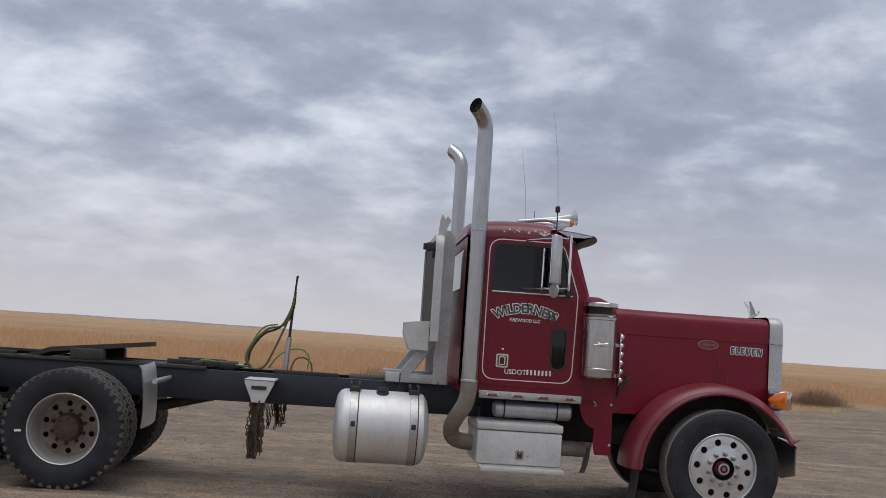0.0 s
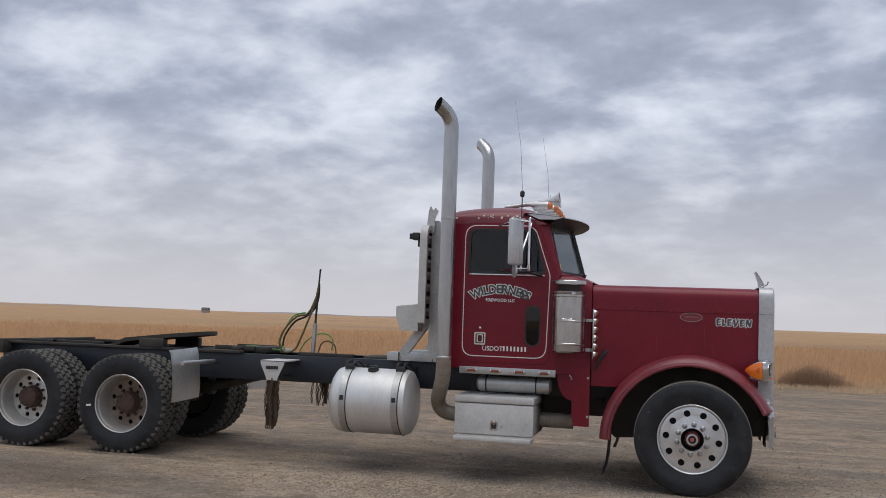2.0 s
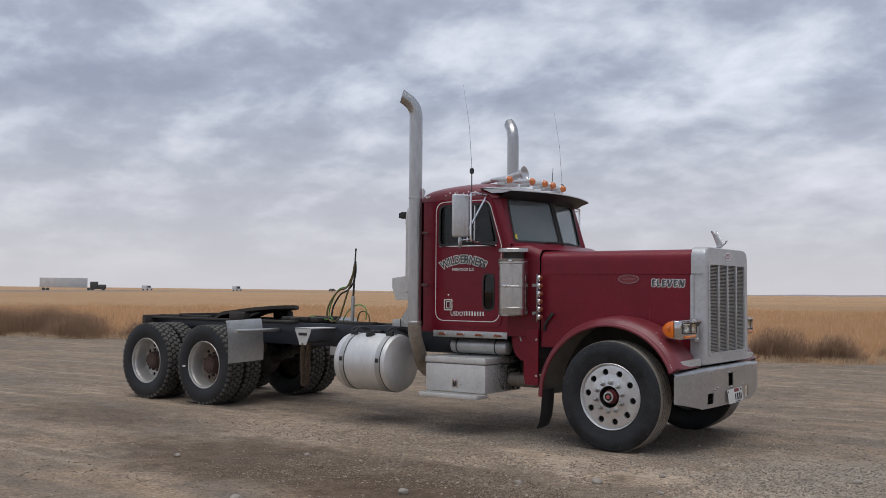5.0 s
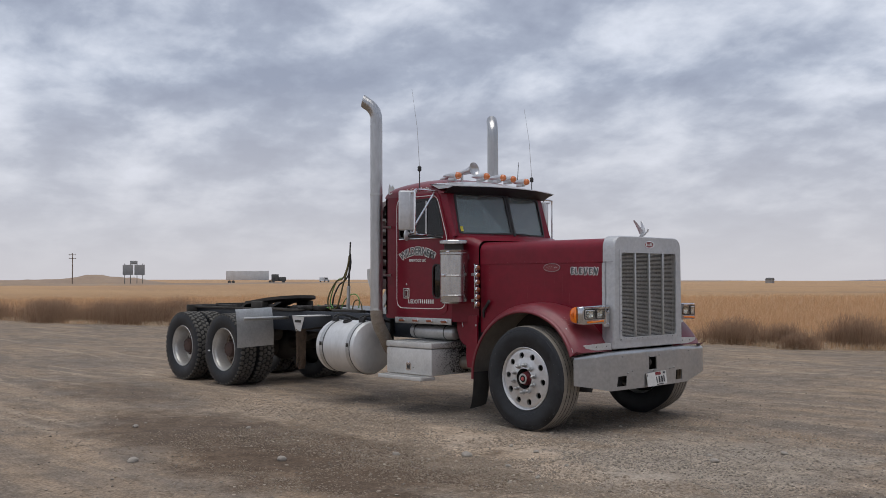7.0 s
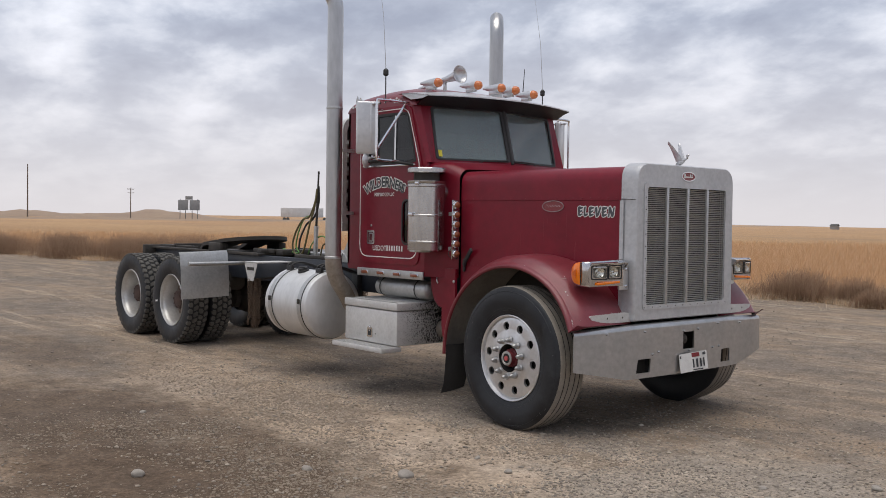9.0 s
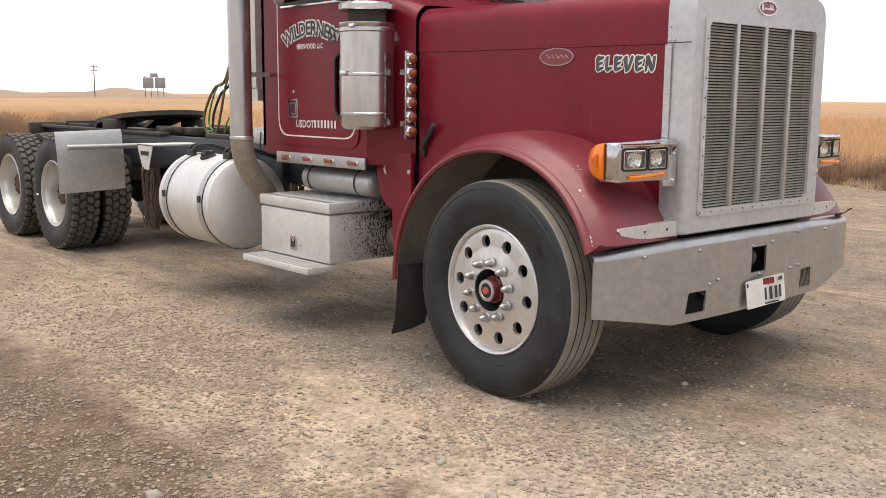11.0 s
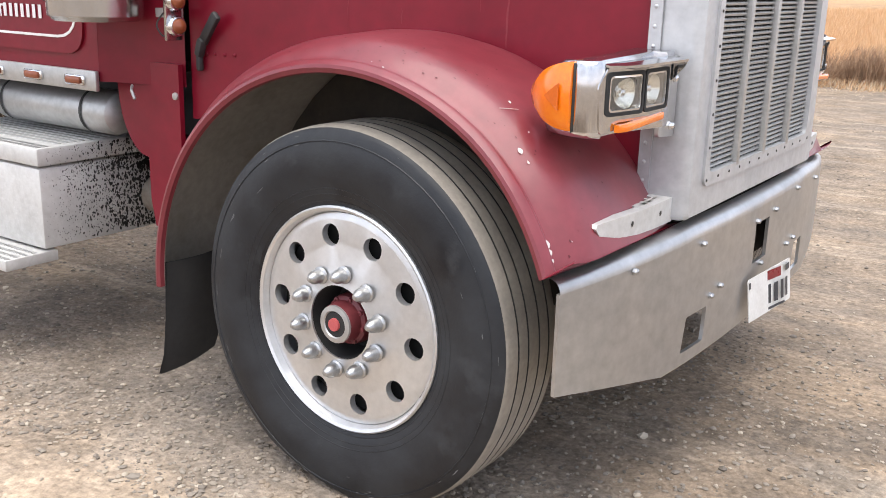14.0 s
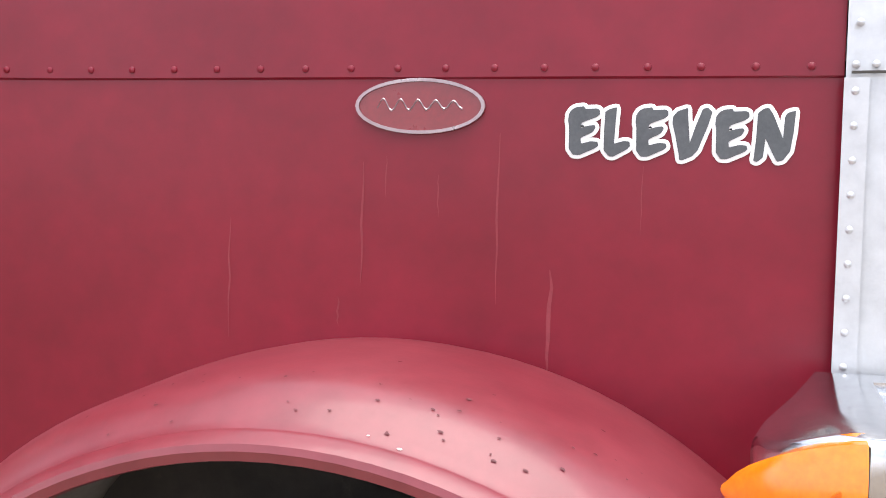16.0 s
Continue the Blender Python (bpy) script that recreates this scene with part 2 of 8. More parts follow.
clear, film, sheen = n_.new("ShaderNodeBsdfTransparent"), n_.new("ShaderNodeBsdfDiffuse"), n_.new("ShaderNodeBsdfGlossy")
clear.inputs["Color"].default_value = (0.56, 0.64, 0.63, 1)
# film colour holds both dust and a painted share of reflected sky
film.inputs["Color"].default_value = (0.34, 0.42, 0.42, 1)
sheen.inputs["Roughness"].default_value = 0.02
fres, dusty, coated = n_.new("ShaderNodeFresnel"), n_.new("ShaderNodeMixShader"), n_.new("ShaderNodeMixShader")
fres.inputs["IOR"].default_value = 1.6
dusty.inputs[0].default_value = 0.36
for a_, b_ in ((clear.outputs[0], dusty.inputs[1]), (film.outputs[0], dusty.inputs[2]), (fres.outputs[0], coated.inputs[0]), (dusty.outputs[0], coated.inputs[1]), (sheen.outputs[0], coated.inputs[2]), (coated.outputs[0], n_["Material Output"].inputs[0])):
    l_.new(a_, b_)
LAMPDARK = surf("dark_lamp_back", (0.20, 0.20, 0.19), (0.13, 0.13, 0.125), 15, 0.3, 0.8)
LAMPBOWL = surf("bright_lamp_bowl", (0.88, 0.86, 0.78), (0.80, 0.78, 0.70), 20, 0.22, 0.85)
CLEAR = glass("lens_glass", (0.92, 0.93, 0.92), 0.03)
AMBER = surf("amber_lens", (0.82, 0.165, 0.003), (0.90, 0.22, 0.006), 10, 0.22, coat=0.5)
AMBER_MID = surf("deep_amber_lens", (0.56, 0.10, 0.004), (0.62, 0.12, 0.006), 10, 0.25, coat=0.4)
AMBER_ROOF = surf("faded_amber_lens", (0.66, 0.19, 0.05), (0.56, 0.15, 0.04), 12, 0.3, coat=0.4)
AMBER_DARK = surf("dusty_amber_lens", (0.26, 0.07, 0.025), (0.21, 0.052, 0.018), 12, 0.4, coat=0.3)
POD = surf("polished_pod_metal", (0.66, 0.66, 0.67), (0.52, 0.52, 0.53), 6, 0.14, 1.0, rvar=0.08, dirt=((0.5, 0.47, 0.43), 9, 0.08, 0.7))
WHITE = surf("white_vinyl", (0.78, 0.77, 0.75), (0.70, 0.69, 0.67), 20, 0.5)
GREYV = surf("grey_vinyl", (0.10, 0.105, 0.11), (0.08, 0.085, 0.09), 20, 0.6, spec=0.2)
BADGE = surf("red_enamel_badge", (0.20, 0.010, 0.016), (0.16, 0.008, 0.013), 15, 0.3, coat=0.5)
BADGE_LINE = surf("dull_badge_chrome", (0.40, 0.33, 0.34), (0.30, 0.22, 0.23), 25, 0.3, 0.6)
SEATM = surf("dark_grey_cloth", (0.05, 0.05, 0.055), (0.075, 0.073, 0.072), 12, 0.95)
CHAIN = surf("rusty_chain", (0.085, 0.058, 0.040), (0.15, 0.104, 0.072), 14, 0.85, 0.35, bump=0.002)
HOSE_G = surf("green_air_hose", (0.10, 0.26, 0.06), (0.14, 0.33, 0.08), 9, 0.5)
HOSE_B = surf("olive_brown_hose", (0.10, 0.085, 0.03), (0.15, 0.12, 0.045), 9, 0.5)
YELLOW = surf("yellow_sticker", (0.70, 0.62, 0.05), (0.6, 0.52, 0.05), 20, 0.5)
PLATEW = surf("number_plate_white", (0.72, 0.71, 0.68), (0.62, 0.60, 0.57), 12, 0.45)
PLATED = surf("number_plate_dark", (0.03, 0.03, 0.035), (0.05, 0.05, 0.055), 12, 0.5)

# ---- builders ----
def part(name, bm, material, parent=None, label="", sharp=34, kind=""):
    """Links a bmesh as ONE mesh object, under a thing or a part where one is given."""
    bmesh.ops.recalc_face_normals(bm, faces=bm.faces)
    me = bpy.data.meshes.new(name)
    bm.to_mesh(me)
    bm.free()
    for f in me.polygons:
        f.use_smooth = True
    me.set_sharp_from_angle(angle=radians(sharp))
    for m in material if isinstance(material, (list, tuple)) else [material]:
        me.materials.append(m)
    ob = new(name, me)
    ob.parent = parent
    if label:
        ob["label"] = label
    if kind:
        ob["kind"] = kind
    return ob


def share(ob, m, parent=None):
    """One more object on the mesh of ob, at the pose m."""
    o = bpy.data.objects.new(ob.name.split(".")[0], ob.data)
    scene.collection.objects.link(o)
    o.parent = parent or ob.parent
    o.matrix_local = m
    return o


def thing(name, label, category, at=(0, 0, 0), group=""):
    e = new(name)
    e.location = at
    e.empty_display_size = 0.2
    return tagged(e, label, category, group)


def box(bm, x0, x1, y0, y1, z0, z1, bevel=0.0, m=None, seg=2):
    r = bmesh.ops.create_cube(bm, size=1)
    vs = r["verts"]
    for v in vs:
        v.co = Vector(((x0 + x1) / 2 + v.co.x * (x1 - x0), (y0 + y1) / 2 + v.co.y * (y1 - y0), (z0 + z1) / 2 + v.co.z * (z1 - z0)))
        if m:
            v.co = m @ v.co
    if bevel:
        es = list({e for v in vs for e in v.link_edges})
        bmesh.ops.bevel(bm, geom=es, offset=bevel, segments=seg, affect="EDGES", profile=0.5)
    return bm


def ring_rows(bm, rows, close=True, cap0=True, cap1=True, mat_of=None):
    """Skins rows of points; close joins each row's ends."""
    vr = [[bm.verts.new(p) for p in row] for row in rows]
    k = len(rows[0])
    for i in range(len(vr) - 1):
        for j in range(k if close else k - 1):
            a, b, c, d = vr[i][j], vr[i][(j + 1) % k], vr[i + 1][(j + 1) % k], vr[i + 1][j]
            f = bm.faces.new((a, b, c, d))
            if mat_of:
                f.material_index = mat_of(i, j)
    if close and cap0:
        bm.faces.new(vr[0][::-1])
    if close and cap1:
        bm.faces.new(vr[-1])
    return vr


def frame_of(d):
    d = d.normalized()
    a = Vector((0, 0, 1)) if abs(d.z) < 0.9 else Vector((1, 0, 0))
    u = d.cross(a).normalized()
    return u, d.cross(u).normalized()


def tube(bm, pts, r, seg=12, caps=True):
    """A pipe along points; r may be one radius or one for each point."""
    pts = [Vector(p) for p in pts]
    rs = r if isinstance(r, (list, tuple)) else [r] * len(pts)
    rows, u = [], None
    for i, p in enumerate(pts):
        d = (pts[min(i + 1, len(pts) - 1)] - pts[max(i - 1, 0)]).normalized()
        if u is None:
            u, w = frame_of(d)
        else:
            u = (u - d * u.dot(d)).normalized()
            w = d.cross(u)
        rows.append([p + (u * math.cos(2 * math.pi * k / seg) + w * math.sin(2 * math.pi * k / seg)) * rs[i] for k in range(seg)])
    ring_rows(bm, rows, True, caps, caps)
    return bm


def curve_pts(ctrl, n=8):
    """A smooth line through the control points."""
    c = [Vector(p) for p in ctrl]
    out = []
    for i in range(len(c) - 1):
        p0, p1, p2, p3 = c[max(i - 1, 0)], c[i], c[i + 1], c[min(i + 2, len(c) - 1)]
        for k in range(n):
            t = k / n
            out.append(0.5 * (2 * p1 + (p2 - p0) * t + (2 * p0 - 5 * p1 + 4 * p2 - p3) * t * t + (3 * p1 - p0 - 3 * p2 + p3) * t ** 3))
    out.append(c[-1])
    return out


def lathe(bm, prof, origin=(0, 0, 0), axis=(0, 0, 1), seg=32, caps=False, mat_of=None):
    """Turns a profile of (radius, along) about an axis."""
    a = Vector(axis).normalized()
    u, w = frame_of(a)
    o = Vector(origin)
    rows = [[o + a * h + (u * math.cos(2 * math.pi * k / seg) + w * math.sin(2 * math.pi * k / seg)) * max(r, 1e-4) for k in range(seg)] for r, h in prof]
    ring_rows(bm, rows, True, caps, caps, mat_of)
    return bm


def panel(bm, outer, holes, to3, thick):
    """A sheet with openings: loops of (u, v) laid into space by to3(u, v), and given thickness along thick(u, v)."""
    edges = []
    for loop in [outer] + list(holes):
        vs = [bm.verts.new((u, v, 0)) for u, v in loop]
        edges += [bm.edges.new((vs[i], vs[(i + 1) % len(vs)])) for i in range(len(vs))]
    r = bmesh.ops.triangle_fill(bm, use_beauty=True, use_dissolve=False, edges=edges)
    faces = [g for g in r["geom"] if isinstance(g, bmesh.types.BMFace)]
    vs = list({v for f in faces for v in f.verts})
    uv = {v: (v.co.x, v.co.y) for v in vs}
    twin = {v: bm.verts.new(Vector(to3(*uv[v])) + Vector(thick(*uv[v]))) for v in vs}
    for f in faces:
        bm.faces.new([twin[v] for v in f.verts][::-1])
    for e in {e for f in faces for e in f.edges if len([x for x in e.link_faces if x in faces]) == 1}:
        a, b = e.verts
        bm.faces.new((a, b, twin[b], twin[a]))
    for v in vs:
        v.co = Vector(to3(*uv[v]))
    return bm


def rounded(pts, r, n=5):
    """A polygon's corners rounded; r one radius or one for each corner."""
    out = []
    k = len(pts)
    for i in range(k):
        p, a, b = Vector(pts[i]), Vector(pts[i - 1]), Vector(pts[(i + 1) % k])
        q = r[i] if isinstance(r, (list, tuple)) else r
        if q <= 0:
            out.append(tuple(p))
            continue
        da, db = (a - p).normalized(), (b - p).normalized()
        s, e = p + da * q, p + db * q
        for j in range(n + 1):
            t = j / n
            v = (1 - t) ** 2 * s + 2 * t * (1 - t) * p + t * t * e
            out.append(tuple(v))
    return out


def rect(u0, u1, v0, v1, r=0.0, n=5):
    return rounded([(u0, v0), (u1, v0), (u1, v1), (u0, v1)], r, n) if r else [(u0, v0), (u1, v0), (u1, v1), (u0, v1)]


def plate(bm, loop, to3, thick):
    return panel(bm, loop, [], to3, thick)


def lettering(body, size, to3, thick, extrude_name, material, parent, bold=0.0, spacing=1.0, shear=0.0, label=""):
    """Words in the built-in font, as a thin mesh laid on a surface by to3(u, v); u runs from the words' middle."""
    cu = bpy.data.curves.new("words", "FONT")
    cu.body, cu.size, cu.align_x, cu.offset, cu.space_character, cu.shear = body, size, "CENTER", bold, spacing, shear
    cu.resolution_u = 3
    tmp = bpy.data.objects.new("words", cu)
    scene.collection.objects.link(tmp)
    me = bpy.data.meshes.new_from_object(tmp.evaluated_get(bpy.context.evaluated_depsgraph_get()))
    bpy.data.objects.remove(tmp)
    bm = bmesh.new()
    bm.from_mesh(me)
    for v in bm.verts:
        v.co = Vector(to3(v.co.x, v.co.y)) + Vector(thick)
    bpy.data.meshes.remove(me)
    return part(extrude_name, bm, material, parent, label)

# ---- the truck: x forward, its right side towards -y, the front axle at x = 0 ----
truck = thing("semi_truck", "dark red day-cab semi tractor with chrome stacks, parked on dirt", "truck")


def side(y):
    return lambda u, v: (u, y, v)


def across(x):
    return lambda u, v: (x, u, v)


def k(*a):
    return lambda u, v: a


# chassis: two channel rails, cross members, axles
for s in (-1, 1):
    bm = bmesh.new()
    box(bm, -8.15, 0.62, s * 0.43 - 0.005, s * 0.43 + 0.005, 0.83, 1.12, 0.003)
    for z in (0.833, 1.117):
        box(bm, -8.15, 0.62, min(s * 0.35, s * 0.43), max(s * 0.35, s * 0.43), z - 0.005, z + 0.005, 0.002)
    part("frame_rail", bm, FRAME_MAT, truck, "blue-black painted steel channel rail")
for x in (-8.1, -6.75, -5.3, -4.0, -3.0, -1.6):
    bm = bmesh.new()
    box(bm, x - 0.05, x + 0.05, -0.42, 0.42, 0.88, 1.05, 0.006)
    part("cross_member", bm, FRAME_MAT, truck)
for x, hub in ((-6.16, 0.11), (-7.41, 0.11)):
    bm = bmesh.new()
    tube(bm, [(x, -0.8, 0.55), (x, -0.28, 0.55), (x, -0.22, 0.55), (x, 0.22, 0.55), (x, 0.28, 0.55), (x, 0.8, 0.55)], [0.075, 0.08, 0.15, 0.15, 0.08, 0.075], 14)
    bmesh.ops.create_uvsphere(bm, u_segments=18, v_segments=12, radius=0.24, matrix=Matrix.Translation((x + 0.03, 0.05, 0.56)))
    tube(bm, [(x + 0.2, 0.05, 0.58), (x + 0.42, 0.05, 0.62)], [0.1, 0.06], 12)
    part("rear_axle", bm, GREASE, truck, "greasy iron drive axle housing")
    for s in (-1, 1):
        bm = bmesh.new()
        lathe(bm, [(0.06, 0), (0.13, 0.0), (0.13, 0.22), (0.1, 0.23), (0.06, 0.23)], (x + 0.28, s * 0.36 - 0.11, 0.78), (0, 1, 0), 16)
        box(bm, x - 0.5, x + 0.35, s * 0.36 - 0.05, s * 0.36 + 0.05, 0.66, 0.71, 0.01)
        part("suspension_arm", bm, GREASE, truck)
bm = bmesh.new()
tube(bm, [(-5.75, 0.05, 0.64), (-4.9, 0.03, 0.86), (-4.2, 0.02, 0.90), (-2.4, 0, 0.92)], 0.055, 12)
for x in (-5.6, -4.2, -2.5):
    lathe(bm, [(0.05, -0.05), (0.085, -0.05), (0.085, 0.05), (0.05, 0.05)], (x, 0.02, 0.68 if x < -5 else 0.90), (1, 0, 0), 12)
part("drive_shaft", bm, GREASE, truck)
bm = bmesh.new()
tube(bm, [(0, -0.85, 0.5), (0, -0.6, 0.46), (0, 0.6, 0.46), (0, 0.85, 0.5)], 0.06, 12)
part("front_axle", bm, GREASE, truck)
for s in (-1, 1):
    bm = bmesh.new()
    rows = [[(x, s * 0.43 + dy, 0.52 + 0.16 * (abs(x) / 0.75) ** 2 + dz) for dy, dz in ((-0.045, -0.03), (0.045, -0.03), (0.045, 0.03), (-0.045, 0.03))] for x in np.linspace(-0.75, 0.6, 10)]
    ring_rows(bm, rows)
    part("leaf_spring", bm, GREASE, truck)
# engine and gearbox shut the space under hood and cab
bm = bmesh.new()
box(bm, -0.9, 0.55, -0.36, 0.36, 0.62, 1.5, 0.05)
box(bm, -2.3, -0.85, -0.3, 0.3, 0.62, 1.05, 0.08)
part("engine_block", bm, GREASE, truck)


# wheels -------------------------------------------------------------
def steer_tyre(parent):
    bm = bmesh.new()
    R = 0.553
    prof = [(0.315, -0.105), (0.335, -0.118), (0.37, -0.13), (0.43, -0.145), (0.475, -0.146), (0.50, -0.141), (0.515, -0.137), (0.53, -0.132), (0.545, -0.122), (R - 0.003, -0.112)]
    edge = len(prof)
    xs = [-0.112]
    for gx in (-0.075, -0.027, 0.027, 0.075):
        prof += [(R, gx - 0.0035), (R - 0.012, gx - 0.002), (R - 0.012, gx + 0.002), (R, gx + 0.0035)]
    prof += [(r, -h) for r, h in prof[:edge][::-1]]
    n = len(prof)
    grooves = set()
    for g in range(4):
        grooves |= {edge + 4 * g, edge + 4 * g + 1, edge + 4 * g + 2}

    def pick(i, j):
        if i in grooves:
            return 2
        return 1 if edge - 2 <= i < n - edge + 1 else 0
    lathe(bm, prof, (0, 0, 0), (0, 1, 0), 96, False, pick)
    # the tread's ribs waver a little, and the tyre sits flat on the ground
    for v in bm.verts:
        a = math.atan2(v.co.z, v.co.x)
        rad = math.hypot(v.co.x, v.co.z)
        if rad > 0.53 and abs(v.co.y) < 0.11:
            v.co.y += 0.0025 * math.sin(a * 48)
        if v.co.z < -0.515:
            over = -0.515 - v.co.z
            v.co.z = -0.515 - over * 0.55
            v.co.y *= 1 + over * 0.5
        if v.co.z < -0.534:
            v.co.z = -0.534
    t = part("tyre", bm, [TYRE_SIDE, TYRE_TREAD, GROOVE], parent, "worn ribbed highway tyre with dusty tread", 40)
    bm = bmesh.new()
    for r0 in (0.342, 0.362, 0.378, 0.508):
        y0 = -float(np.interp(r0, [0.335, 0.37, 0.43, 0.475, 0.50, 0.515], [0.118, 0.13, 0.145, 0.146, 0.141, 0.137]))
        lathe(bm, [(r0, y0 + 0.002), (r0 + 0.002, y0 - 0.0015), (r0 + 0.004, y0 - 0.0015), (r0 + 0.006, y0 + 0.002)], (0, 0, 0), (0, 1, 0), 72)
    part("sidewall_moulding", bm, TYRE_SIDE, parent, "raised moulding on the sidewall")
    rq = random.Random(8)
    bm = bmesh.new()
    for i in range(32):
        a0, r0 = rq.uniform(0, 6.28), rq.choice((rq.uniform(0.50, 0.532), rq.uniform(0.44, 0.52)))
        y0 = -float(np.interp(r0, [0.43, 0.475, 0.50, 0.515, 0.53, 0.545], [0.145, 0.146, 0.141, 0.137, 0.132, 0.122])) - 0.0012
        w0, h0 = rq.uniform(0.003, 0.02), rq.uniform(0.0006, 0.0022)
        bm.faces.new([bm.verts.new(((r0 + h0 * math.sin(q) * rq.uniform(0.5, 1.2)) * math.cos(a0 + w0 / r0 * math.cos(q)), y0, (r0 + h0 * math.sin(q) * rq.uniform(0.5, 1.2)) * math.sin(a0 + w0 / r0 * math.cos(q)))) for q in np.linspace(0, 6.283, 8)[:-1]])
    part("scuff", bm, SCUFF, parent, "pale scuffs on the sidewall", kind="stuff")
    return t


def hex_nut(bm, o, axis, r, h, dome=True):
    lathe(bm, [(r * 1.25, 0), (r * 1.25, h * 0.12), (r, h * 0.16), (r, h * 0.7), (r * 0.75, h * 0.9), (r * 0.3, h)], o, axis, 8 if dome else 6)


def disc_with_holes(bm, r_in, r_out, y_of, holes, r_hole, r_ring, n=10, off=0.0, depth=0.02):
    """A dished wheel disc about the y axis with a ring of round holes."""
    outer = [(r_out * math.cos(a), r_out * math.sin(a)) for a in np.linspace(0, 2 * math.pi, 60, endpoint=False)]
    hs = [[(r_in * math.cos(a), r_in * math.sin(a)) for a in np.linspace(0, 2 * math.pi, 30, endpoint=False)]]
    mid = []
    for i in range(holes):
        c = off + 2 * math.pi * i / holes
        hs.append([(r_ring * math.cos(c) + r_hole * math.cos(a), r_ring * math.sin(c) + r_hole * math.sin(a)) for a in np.linspace(0, 2 * math.pi, 16, endpoint=False)])
    panel(bm, outer, hs, lambda u, v: (u, y_of(math.hypot(u, v)), v), lambda u, v: (0, depth, 0))


def steer_wheel(name, label):
    bm = bmesh.new()
    lathe(bm, [(0.31, -0.10), (0.318, -0.121), (0.326, -0.126), (0.331, -0.122), (0.331, -0.112), (0.322, -0.1), (0.305, -0.07), (0.30, 0.1), (0.315, 0.12)], (0, 0, 0), (0, 1, 0), 72)
    e = part(name, bm, RIM_FRONT, truck, label)
    steer_tyre(e)
    bm = bmesh.new()
    prof = [(0.309, -0.102), (0.300, -0.106), (0.289, -0.108)]
    lathe(bm, prof, (0, 0, 0), (0, 1, 0), 72)
    disc_with_holes(bm, 0.108, 0.29, lambda r: -0.108 - 0.004 * min(1, max(0, (0.29 - r) / 0.03)) - 0.022 * min(1, max(0, (0.205 - r) / 0.03)), 10, 0.032, 0.247, off=0.77, depth=0.022)
    part("disc", bm, RIM_FRONT, e, "aluminium wheel disc with ten round holes", 30)
    bm = bmesh.new()
    lathe(bm, [(0.108, -0.128), (0.106, -0.02), (0.0, -0.02)], (0, 0, 0), (0, 1, 0), 30)
    part("hub_well", bm, GROOVE, e, "dark bore of the wheel")
    bm = bmesh.new()
    lathe(bm, [(0.076, -0.03), (0.074, -0.09), (0.070, -0.103), (0.060, -0.109), (0.056, -0.147), (0.045, -0.151), (0.0, -0.151)], (0, 0, 0), (0, 1, 0), 30)
    for i in range(8):
        a = 2 * math.pi * i / 8
        lathe(bm, [(0.008, 0), (0.008, -0.006), (0.002, -0.008)], (0.064 * math.cos(a), -0.106, 0.064 * math.sin(a)), (0, 1, 0), 6)
    part("hub_cap", bm, HUB_RED, e, "maroon oil hub cap")
    bm = bmesh.new()
    lathe(bm, [(0.055, -0.147), (0.054, -0.154), (0.040, -0.156), (0.037, -0.152)], (0, 0, 0), (0, 1, 0), 30)
    part("cap_ring", bm, ALU_DULL, e)
    bm = bmesh.new()
    lathe(bm, [(0.037, -0.1525), (0.0, -0.153)], (0, 0, 0), (0, 1, 0), 24)
    part("cap_window", bm, GROOVE, e)
    bm = bmesh.new()
    lathe(bm, [(0.019, -0.153), (0.018, -0.161), (0.0, -0.162)], (0, 0, 0), (0, 1, 0), 20)
    part("cap_plug", bm, PINK, e)
    bm = bmesh.new()
    lathe(bm, [(0.026, 0), (0.026, 0.004), (0.0215, 0.008), (0.0205, 0.026), (0.015, 0.040), (0.008, 0.050), (0.0, 0.052)], (0, 0, 0), (0, -1, 0), 10)
    nut = part("lug_nut", bm, NUTM, e, "dull metal lug nut cover")
    nut.matrix_local = pose(0.143 * math.cos(0.454), -0.131, 0.143 * math.sin(0.454))
    for i in range(1, 10):
        a = 0.454 + 2 * math.pi * i / 10
        share(nut, pose(0.143 * math.cos(a), -0.131, 0.143 * math.sin(a)), e)
    # drum disc coloured black so the holes look shaded inside
    bm = bmesh.new()
    lathe(bm, [(0.11, -0.055), (0.285, -0.055), (0.285, 0.06)], (0, 0, 0), (0, 1, 0), 40)
    part("brake_drum", bm, GROOVE, e, "brake drum disc, black for the shade behind the holes")
    bm = bmesh.new()
    tube(bm, [(0.2, -0.02, 0.15), (0.205, -0.07, 0.155), (0.206, -0.095, 0.156)], 0.006, 8)
    part("valve_stem", bm, CHROME, e)
    return e


